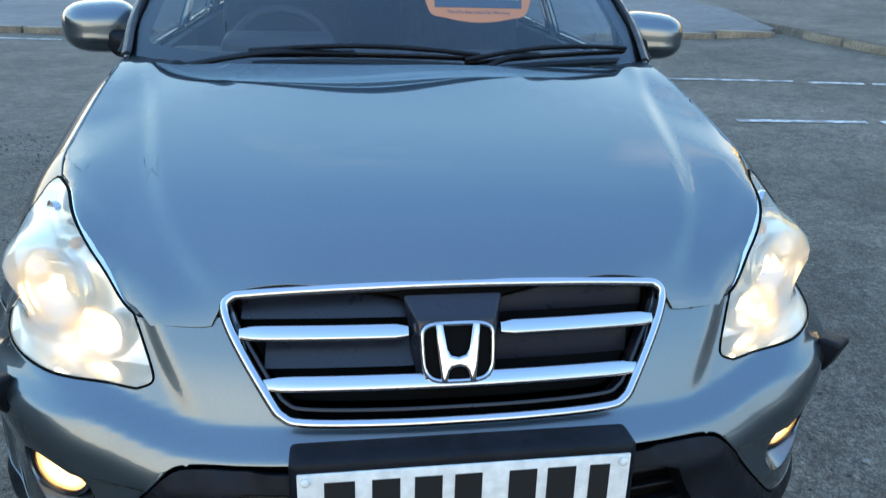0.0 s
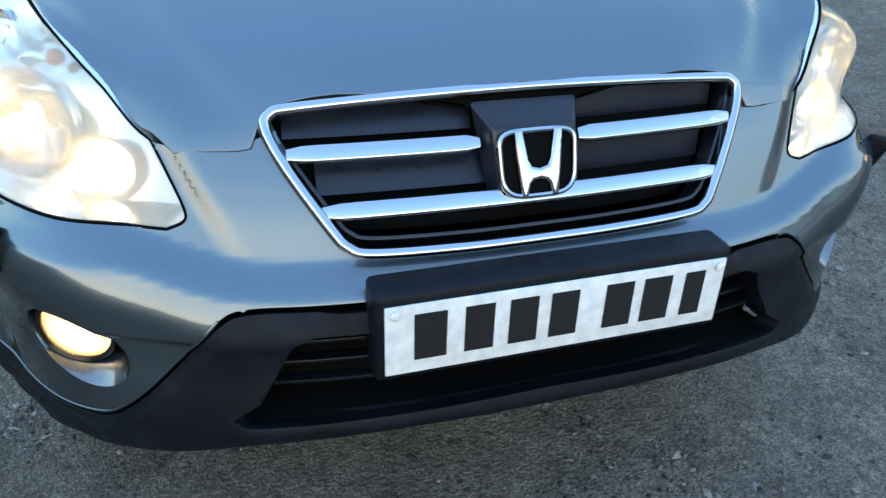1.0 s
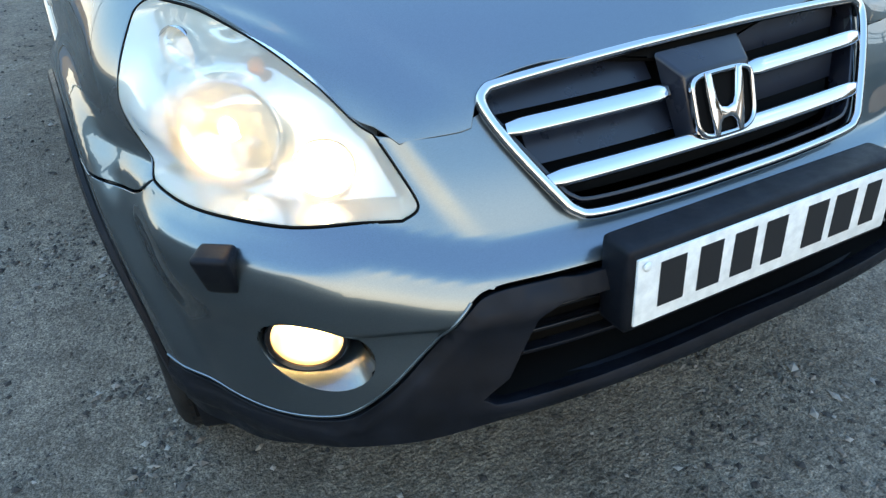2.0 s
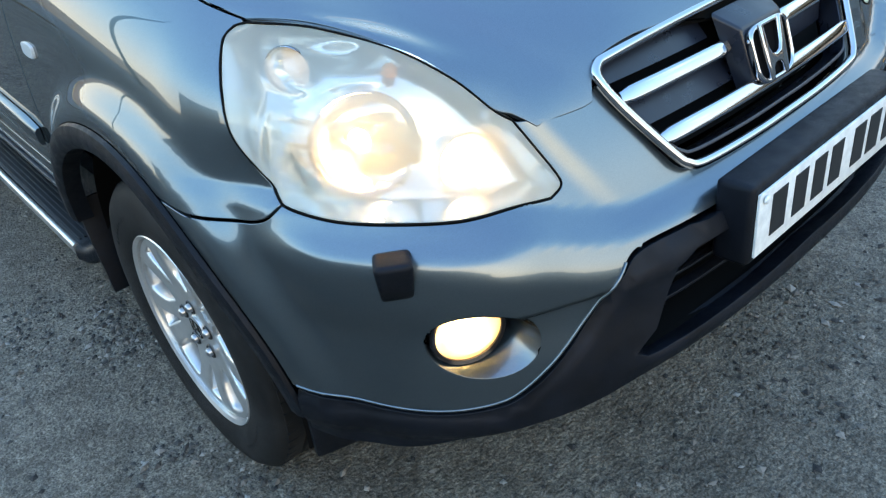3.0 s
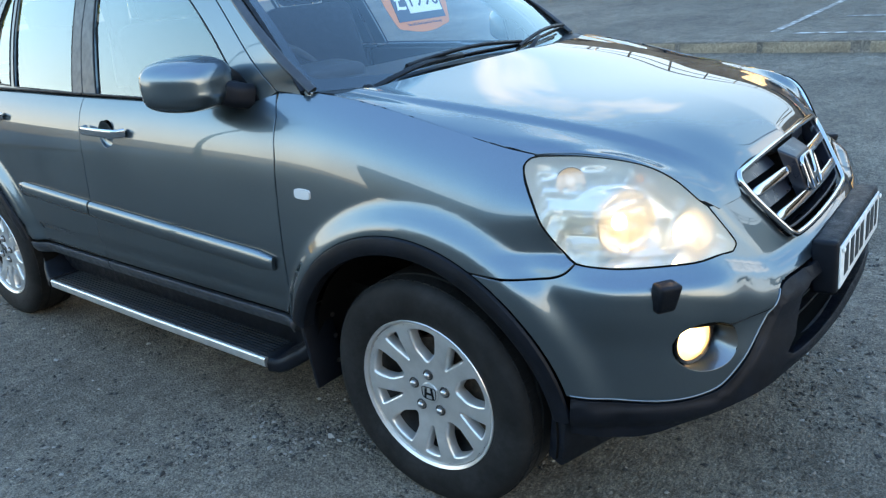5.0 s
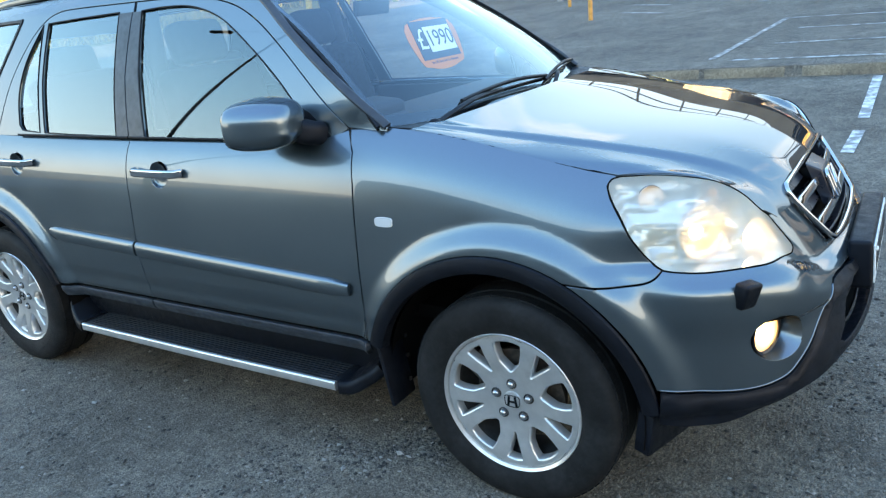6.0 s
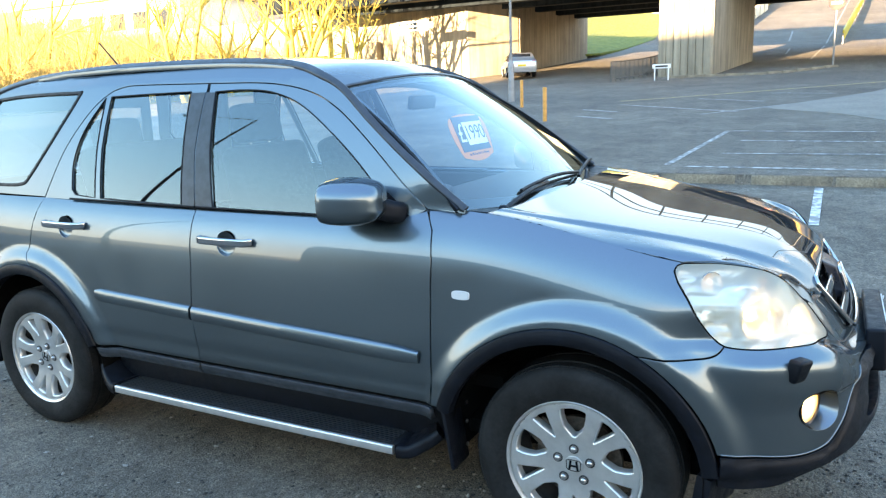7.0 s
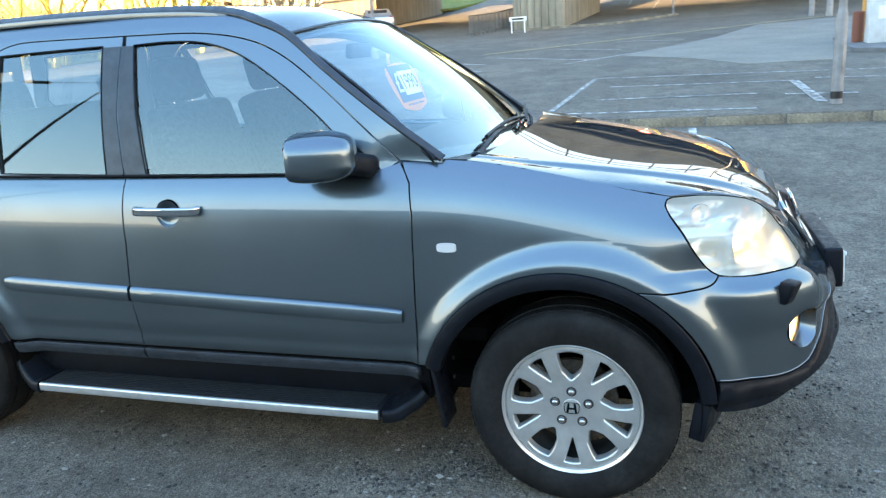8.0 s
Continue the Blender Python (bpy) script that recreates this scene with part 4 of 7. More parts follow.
rear_arch_door = arch(ARCH_R, ARCH_OUT, 17, 83, 16)
for mirror in (False, True):
    sx = 1 if mirror else -1
    front = part("front_door", panel_mesh(skin, np.vstack([[(uy(DOOR_F), 0.455), (uy(DOOR_F - 0.006), 0.75), (uy(DOOR_F - 0.008), 0.95), (uy(DOOR_F + 0.006), 1.05), (uy(0.545), 1.108)], [(uy(0.66), 1.078), (uy(DOOR_B), 1.078), (uy(DOOR_B - 0.004), 0.85), (uy(DOOR_B + 0.008), 0.66), (uy(DOOR_B - 0.003), 0.455)]]), [cup_hole(1.385, 0.958)], pitch=0.026, mirror=mirror), PAINT, car, "blue-grey front door with chrome handle")
    rear = part("rear_door", panel_mesh(skin, np.vstack([[(uy(DOOR_B), 1.078), (uy(2.535), 1.09), (uy(2.575), 0.95), (uy(2.60), 0.84), (uy(2.57), 0.786)], rear_arch_door[::-1], [(uy(2.175), 0.455), (uy(DOOR_B - 0.003), 0.455), (uy(DOOR_B + 0.008), 0.66), (uy(DOOR_B - 0.004), 0.85)]]), [cup_hole(2.335, 0.972)], pitch=0.015, mirror=mirror), PAINT, car, "blue-grey rear door with chrome handle")
    part("window_frame", panel_mesh(side_frame(0.002), np.vstack([F_TOP, [(1.625, 1.30), (DOOR_B, 1.080), (0.60, 1.078)]]), [F_GLASS], pitch=0.035, mirror=mirror), PAINT, front)
    part("window_frame", panel_mesh(side_frame(0.002), np.vstack([R_TOP, [(DOOR_B, 1.080), (1.628, 1.30)]]), [R_GLASS, Q_GLASS], pitch=0.035, mirror=mirror), PAINT, rear)
    for glassy, holder_door in ((F_GLASS, front), (R_GLASS, rear), (Q_GLASS, rear)):
        pane = part("window_pane", panel_mesh(side_frame(-0.006), glassy, pitch=0.025, gap=-0.004, depth=0.004, mirror=mirror), PANE, holder_door, "clear side window reflecting the sky")
        pane.visible_shadow = False
        rim = [(glasshouse(y, z) - 0.002, y, z) for y, z in even(glassy, 0.03)]
        rim = [(-x if mirror else x, y, z) for x, y, z in rim]
        part("window_seal", sweep(rim, round_section(0.0042, 0.006), ups=(-1 if not mirror else 1, 0, 0.4), closed=True), TRIM, holder_door, "black rubber window seal")
    # black pillar covers, mirror corner and belt strip
    for loop, holder_door in ((np.array([(1.600, 1.532), (1.651, 1.534), (1.629, 1.30), (1.579, 1.085), (1.490, 1.088), (1.552, 1.30)]), front), (np.array([(1.654, 1.534), (1.735, 1.534), (1.695, 1.30), (1.655, 1.088), (1.581, 1.085), (1.632, 1.30)]), rear)):
        part("pillar_cover", panel_mesh(side_frame(0.0055), loop, pitch=0.03, gap=0.001, depth=0.006, mirror=mirror), SATIN, holder_door, "satin black pillar cover")
    part("mirror_corner", panel_mesh(side_frame(0.0055), np.array([(0.60, 1.082), (0.745, 1.080), (0.752, 1.19), (0.69, 1.165), (0.63, 1.115)]), pitch=0.03, gap=0, depth=0.008, mirror=mirror), TRIM, front, "black plastic mirror corner")
    for y0, y1, holder_door in ((0.66, DOOR_B - 0.004, front), (DOOR_B + 0.004, 2.34, rear)):
        line = [(sx * -(float(glasshouse(y, 1.079)) - 0.006), y, 1.079 + 0.012 * (y - 0.66) / 1.6) for y in np.linspace(y0, y1, 14)]
        part("belt_strip", sweep(line, round_section(0.008, 0.008)), TRIM, holder_door)
    handle(1.385, 0.958, front, mirror)
    handle(2.335, 0.972, rear, mirror)
    moulding(0.535, DOOR_B - 0.006, 0.622, 0.664, front, mirror, True, False)
    moulding(DOOR_B + 0.006, 2.15, 0.665, 0.688, rear, mirror, False, True)
    sill_strip(DOOR_F + 0.003, DOOR_B - 0.003, mirror, front)
    sill_strip(DOOR_B + 0.003, 2.165, mirror, rear)

    # rear quarter, roof side with pillars
    quarter = np.vstack([[(uy(2.535), 1.09), (uy(2.575), 0.95), (uy(2.60), 0.84), (uy(2.57), 0.786)], arch(ARCH_R, ARCH_OUT, 83, 165, 20), [(uy(3.08), 0.40), (5.6, 0.42), (5.6, 1.09)]])
    part("rear_quarter", panel_mesh(skin, quarter, pitch=0.018, mirror=mirror), PAINT, car, "blue-grey rear quarter panel")
    roof_edge = spline([(0.975, 1.526), (1.10, 1.580), (1.23, 1.617), (1.443, 1.640), (1.885, 1.654), (2.433, 1.652), (2.95, 1.617), (3.22, 1.555)], 6)
    cant = np.vstack([[(0.40, 1.100)], spline([(0.406, 1.118), (0.513, 1.193), (0.692, 1.318), (0.831, 1.419), (0.975, 1.526)], 5), roof_edge[1:], [(3.36, 1.30), (3.42, 1.09), (2.535, 1.09)], R_TOP[::-1][1:], F_TOP[::-1]])
    QW = np.vstack([spline([(3.12, 1.535), (2.9, 1.548), (2.50, 1.552), (2.458, 1.532), (2.562, 1.338), (2.68, 1.175), (2.74, 1.140), (2.9, 1.132), (3.20, 1.135)], 4), [(3.27, 1.30)]])
    cr = part("roof_side", panel_mesh(side_frame(0.003), cant, [QW], pitch=0.035, mirror=mirror), PAINT, car, "blue-grey roof side and pillars")
    pane = part("quarter_window", panel_mesh(side_frame(-0.001), QW, pitch=0.06, gap=-0.004, depth=0.004, mirror=mirror), DARK_PANE, cr, "fixed dark quarter window")
    pane.visible_shadow = False
    rim = [((-1 if mirror else 1) * (glasshouse(y, z) - 0.002), y, z) for y, z in even(QW, 0.03)]
    part("window_seal", sweep(rim, round_section(0.016, 0.010), ups=(-1 if not mirror else 1, 0, 0.4), closed=True), TRIM, cr)
    # satin strip that runs up the screen pillar and along the roof
    strip = spline([(0.405, 1.116), (0.513, 1.196), (0.692, 1.321), (0.831, 1.422), (0.975, 1.530), (1.10, 1.585), (1.23, 1.622), (1.443, 1.645), (1.885, 1.659), (2.433, 1.657), (2.95, 1.622), (3.2, 1.565)], 5)
    line = [((-1 if mirror else 1) * (glasshouse(y, z) + 0.002), y, z) for y, z in strip]
    part("roof_strip", sweep(line, round_section(0.040, 0.022, 0.4), ups=((1 if mirror else -1) * 0.6, -0.2, 0.8), scale=[0.72 + 0.28 * float(step(0.85, 1.25, y)) for y, z in strip]), SATIN, cr, "dark roof strip")


# windscreen, roof, tailgate
def screen(a, b):
    """a: across, -1 to 1; b: from the foot up, 0 to 1."""
    foot = np.stack([0.742 * a, 0.305 + 0.115 * a * a, 1.082 + 0.030 * a * a], -1)
    head = np.stack([0.575 * a, 0.915 + 0.070 * a * a, 1.576 - 0.046 * a * a], -1)
    b = np.asarray(b)[..., None]
    return foot + (head - foot) * b + np.array((0, -0.6, 0.8)) * 0.022 * np.sin(np.pi * b)


g = np.array([(-1.035, 0.0), (1.035, 0.0), (1.035, 1.0), (-1.035, 1.0)])
pane = part("windscreen", panel_mesh(screen, g, pitch=0.07, gap=0, depth=0.005, core=(0, 1.5, 0.9)), SCREEN, car, "raked windscreen reflecting bright sky")
pane.visible_shadow = False
border = np.vstack([[(-1.03, 0.0), (1.03, 0.0), (1.03, 1.0), (-1.03, 1.0)]])
clear_part = eased([(-0.965, 0.075), (-0.965, 0.95), (0.965, 0.95), (0.965, 0.075), (0.5, 0.058), (-0.5, 0.058)], 0.05, 4)
part("screen_border", panel_mesh(lambda a, b: screen(a, b) + np.array((0, 0.005, -0.006)), border, [clear_part], pitch=0.06, gap=0, depth=0.002, core=(0, 1.5, 0.9)), GLOSS_BLACK, pane, "black printed border of the windscreen")
for a in (-1, 1):
    line = [screen(np.array(1.032 * a), np.array(b)) + (0, -0.003, 0.003) for b in np.linspace(0, 1, 14)]
    part("screen_trim", sweep(line, round_section(0.014, 0.010), ups=(0.25 * a, -0.6, 0.75)), TRIM, car)
line = [screen(np.array(a), np.array(1.0)) + (0, -0.002, 0.004) for a in np.linspace(-1.03, 1.03, 25)]
part("screen_trim", sweep(line, round_section(0.012, 0.007), ups=(0, -0.6, 0.8)), SATIN, car)


def roof_z(x, y):
    edge = ramp(y, (0.7, 0.915, 0.975, 1.10, 1.23, 1.443, 1.885, 2.433, 2.95, 3.22, 3.4), (1.42, 1.500, 1.524, 1.578, 1.613, 1.636, 1.650, 1.648, 1.613, 1.551, 1.48))
    return edge + 0.040 * (1 - np.minimum((x / 0.56) ** 2, 1.2)) * step(0.75, 1.3, y) + 0.052 * (1 - (x / 0.56) ** 2) * step(1.35, 0.9, y)


def roof_surface(x, y):
    return np.stack([x, y, roof_z(x, y)], -1)


run = [(0, 0.925), (-0.3, 0.945), (-0.565, 0.995), (-0.55, 1.2), (-0.53, 1.6), (-0.53, 2.4), (-0.50, 3.0), (-0.46, 3.25), (0, 3.28)]
part("roof", panel_mesh(roof_surface, half_and_half(run), pitch=0.05, depth=0.02), PAINT, car, "blue-grey roof panel")
part("aerial", tube([(-0.06, 2.80, 1.685), (-0.05, 2.85, 1.72), (-0.02, 3.0, 1.83)], 0.004), TRIM, car, "short black roof aerial")


def tail(x, z):
    return np.stack([x, 3.47 - 0.42 * np.maximum(z - 1.1, 0) - 0.10 * x * x, z], -1)


tail_loop = np.array([(-0.66, 0.45), (0.66, 0.45), (0.66, 1.08), (0.50, 1.56), (-0.50, 1.56), (-0.66, 1.08)])
tail_hole = np.array([(-0.56, 1.12), (0.56, 1.12), (0.46, 1.47), (-0.46, 1.47)])
tailgate = part("tailgate", panel_mesh(tail, tail_loop, [tail_hole], pitch=0.07), PAINT, car)
pane = part("rear_window", panel_mesh(tail, tail_hole, pitch=0.09, gap=-0.002, depth=0.004), DARK_PANE, tailgate)
pane.visible_shadow = False

# cowl, wipers
cowl = [(0, 0.232), (-0.3, 0.240), (-0.6, 0.272), (-0.73, 0.315), (-0.735, 0.42), (-0.6, 0.39), (-0.3, 0.325), (0, 0.312)]


def cowl_surface(x, y):
    return np.stack([x, y, 1.075 + 0.06 * x * x + 0.04 * (y - 0.3)], -1)


part("cowl", panel_mesh(cowl_surface, half_and_half(cowl), pitch=0.04, depth=0.04), TRIM, car, "black plastic cowl under the screen")


def wiper(pivot, a_tip, b_tip, a_far, b_far):
    w = new("wiper")
    w.parent = car
    w["label"] = "black windscreen wiper at rest"
    lift = np.array((0, -0.012, 0.014))
    tip0, tip1 = screen(np.array(a_tip), np.array(b_tip)) + lift, screen(np.array(a_far), np.array(b_far)) + lift
    mid = tip0 * 0.55 + tip1 * 0.45 + (0, -0.006, 0.010)
    part("arm", sweep(spline([pivot, np.array(pivot) * 0.5 + mid * 0.5 + (0, -0.012, 0.02), mid], 8), round_section(0.016, 0.010), ups=(0, -0.6, 0.8)), TRIM, w)
    line = [tip0 * (1 - k) + tip1 * k + np.array((0, -0.6, 0.8)) * (0.006 * math.sin(math.pi * k)) for k in np.linspace(0, 1, 12)]
    part("blade", sweep(line, round_section(0.008, 0.016), ups=(0, -0.6, 0.8)), GLOSS_BLACK, w)
    part("blade_frame", sweep([p + np.array((0, -0.012, 0.012 + 0.014 * math.sin(math.pi * k))) for p, k in zip(line, np.linspace(0, 1, 12))], round_section(0.012, 0.012), ups=(0, -0.6, 0.8)), TRIM, w)
    part("pivot", lathe([(0.0, 0.001), (0.0, 0.016), (0.03, 0.018), (0.036, 0.012), (0.038, 0.001)], 20, "z", (pivot[0], pivot[1], pivot[2] - 0.02)), TRIM, w)


wiper((-0.60, 0.330, 1.096), -0.56, 0.040, 0.30, 0.050)
wiper((0.20, 0.285, 1.092), 0.24, 0.030, 0.92, 0.040)


# door mirrors
for mirror in (False, True):
    sx = 1 if mirror else -1
    mir = new("door_mirror")
    mir.parent = car
    mir["label"] = "blue-grey door mirror on a black foot"
    bm = bmesh.new()
    bmesh.ops.create_cube(bm, size=1)
    bmesh.ops.subdivide_edges(bm, edges=bm.edges[:], cuts=15, use_grid_fill=True)
    for v in bm.verts:
        # rounded shell: full at its front, cut flat behind, a little taller at its root
        x, y, z = v.co * 2
        r = (abs(x) ** 3.2 + abs(y) ** 2.4 + abs(z) ** 3.0) ** (1 / 2.9)
        x, y, z = x / r, y / r, z / r
        y = y * 0.128 if y < 0 else min(y * 0.128, 0.078)
        fold = 0.004 * math.exp(-((z + 0.35) / 0.12) ** 2) * (y < 0.03)
        v.co = Vector((x * 0.112 * sx, y - fold, z * 0.081 * (0.96 - 0.08 * x)))
    bmesh.ops.recalc_face_normals(bm, faces=bm.faces[:])
    bm.transform(Matrix.Translation((sx * 0.900, 0.770, 1.150)) @ pose(0, 0, 0, 0, 0, sx * -16))
    part("shell", smooth(bm, 60), PAINT, mir)
    bm = box((0.150, 0.010, 0.100), (sx * 0.9215, 0.8445, 1.150), 0.004, (0, 0, sx * -16))
    part("bezel", bm, TRIM, mir, "black bezel round the mirror glass")
    bm = box((0.138, 0.004, 0.088), (sx * 0.923, 0.850, 1.150), 0.001, (0, 0, sx * -16))
    part("mirror_glass", bm, CHROME, mir, "mirror glass")
    foot = sweep([(sx * 0.775, 0.655, 1.100), (sx * 0.81, 0.66, 1.110), (sx * 0.838, 0.70, 1.125)], round_section(0.085, 0.075, 0.35), ups=(0, 0, 1))
    part("foot", foot, TRIM, mir, "black plastic foot")

# running boards, arch trims, mud flaps, arch liners
for mirror in (False, True):
    sx = 1 if mirror else -1
    board = new("running_board")
    board.parent = car
    board["label"] = "black ribbed running board with a silver edge"
    part("tread", box((0.150, 1.44, 0.030), (sx * 0.800, 1.365, 0.262), 0.006), BOARD, board)
    for i in range(8):
        part("rib", box((0.006, 1.40, 0.005), (sx * (0.766 + 0.0138 * i), 1.365, 0.279), 0.001), BOARD, board)
    part("edge_strip", sweep([(sx * 0.882, 0.650, 0.262), (sx * 0.886, 1.3, 0.262), (sx * 0.882, 2.085, 0.262)], round_section(0.018, 0.034, 0.4)), ALLOY, board, "silver aluminium edge strip")
    for y, k in ((0.645, -1), (2.085, 1)):
        cap = [(sx * 0.805, y, 0.256), (sx * 0.800, y + k * 0.035, 0.258), (sx * 0.785, y + k * 0.085, 0.290), (sx * 0.765, y + k * 0.125, 0.325)]
        part("end_cap", sweep(spline(cap, 5), round_section(0.178, 0.052, 0.35), ups=(0, 0, 1), scale=list(np.linspace(1, 0.82, 16))), TRIM, board, "black plastic end cap")
    for y in (0.85, 1.9):
        part("bracket", box((0.18, 0.06, 0.03), (sx * 0.70, y, 0.262), 0.004), DEEP, board)
    part("sill", box((0.05, 1.70, 0.15), (sx * 0.742, 1.34, 0.345), 0.02), TRIM, car, "dark plastic sill")
    for cy, a0, a1 in ((ARCH_F, 7, 163), (ARCH_R, 16, 175)):
        ang = np.radians(np.linspace(a0, a1, 44))
        bm = bmesh.new()
        rows = []
        for a in ang:
            ring_pts = []
            for r, out in ((0.463, 0.001), (0.460, 0.009), (0.448, 0.013), (0.425, 0.013), (0.414, 0.006), (0.411, -0.03)):
                y, z = cy - r * math.cos(a), AXLE_Z + r * math.sin(a)
                rr = 0.463
                p = skin(uy(cy - rr * math.cos(a)), AXLE_Z + rr * math.sin(a), out)
                ring_pts.append(bm.verts.new((abs(p[0]) * sx, y, z)))
            rows.append(ring_pts)
        for p, q in zip(rows, rows[1:]):
            for i in range(5):
                bm.faces.new((p[i], p[i + 1], q[i + 1], q[i]))
        bmesh.ops.recalc_face_normals(bm, faces=bm.faces[:])
        part("arch_trim", smooth(bm, 50), TRIM, car, "black plastic wheel arch trim")
        bm = bmesh.new()
        rows = []
        for a in np.radians(np.linspace(-10, 190, 30)):
            rows.append([bm.verts.new((sx * x, cy - r * math.cos(a), AXLE_Z + r * math.sin(a))) for x, r in ((0.84, 0.414), (0.80, 0.425), (0.55, 0.425), (0.55, 0.05))])
        for p, q in zip(rows, rows[1:]):
            for i in range(3):
                bm.faces.new((p[i], p[i + 1], q[i + 1], q[i]))
        part("arch_liner", smooth(bm, 60), DEEP, car)
        fl = box((0.12, 0.014, 0.25), (sx * 0.825, cy + 0.410, 0.360), 0.005, (-9, 0, 0))
        part("mud_flap", fl, TRIM, car, "black mud flap")
        if cy < 1:
            for z in (0.385, 0.455, 0.30):
                part("flap_bolt", lathe([(0.0, 0.001), (0.0, 0.008), (0.005, 0.006), (0.006, 0.001)], 10, "y", (sx * 0.80, cy + 0.392 - 0.02, z)), STEEL, car)
    # near-black sheet added behind the panel gaps, in place of their shade
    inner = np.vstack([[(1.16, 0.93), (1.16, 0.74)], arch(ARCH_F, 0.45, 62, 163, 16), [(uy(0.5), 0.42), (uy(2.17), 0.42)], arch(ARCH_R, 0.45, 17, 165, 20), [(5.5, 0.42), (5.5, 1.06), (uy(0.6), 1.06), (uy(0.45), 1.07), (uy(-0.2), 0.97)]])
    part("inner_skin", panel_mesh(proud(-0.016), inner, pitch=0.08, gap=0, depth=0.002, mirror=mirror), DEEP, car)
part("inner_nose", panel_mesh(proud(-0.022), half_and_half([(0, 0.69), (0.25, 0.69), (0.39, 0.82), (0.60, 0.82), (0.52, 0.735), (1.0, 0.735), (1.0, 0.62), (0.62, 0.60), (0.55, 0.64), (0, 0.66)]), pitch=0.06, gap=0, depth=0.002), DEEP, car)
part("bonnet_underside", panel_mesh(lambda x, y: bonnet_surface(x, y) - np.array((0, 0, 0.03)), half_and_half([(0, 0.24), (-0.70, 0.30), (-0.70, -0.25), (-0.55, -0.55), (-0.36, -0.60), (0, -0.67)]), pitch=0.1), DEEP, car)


# wheels
def rim_dish(y, z):
    r = np.hypot(y, z)
    return np.stack([-0.006 + 0.014 * step(0.05, 0.20, r), y, z], -1)


def polar(r, deg):
    return (r * math.cos(radians(deg)), r * math.sin(radians(deg)))


# between the spokes: a wide window with a pointed foot over each nut, a narrow wedge between nuts
WIDE = [(0.006, 0.093), (0.033, 0.124), (0.042, 0.160), (0.044, 0.189), (0.022, 0.196), (0.0, 0.198), (-0.022, 0.196), (-0.044, 0.189), (-0.042, 0.160), (-0.033, 0.124), (-0.006, 0.093)]
WEDGE = [(0.004, 0.104), (0.020, 0.160), (0.029, 0.192), (0.0, 0.197), (-0.029, 0.192), (-0.020, 0.160), (-0.004, 0.104)]


def rim_holes(turn):
    out = []
    for i in range(5):
        for a, poly in ((turn + 72 * i, WIDE), (turn + 72 * i + 36, WEDGE)):
            c, q = math.cos(radians(a)), math.sin(radians(a))
            out.append(np.array([(r * c - w * q, r * q + w * c) for w, r in eased(poly, 0.007)]))
    return out


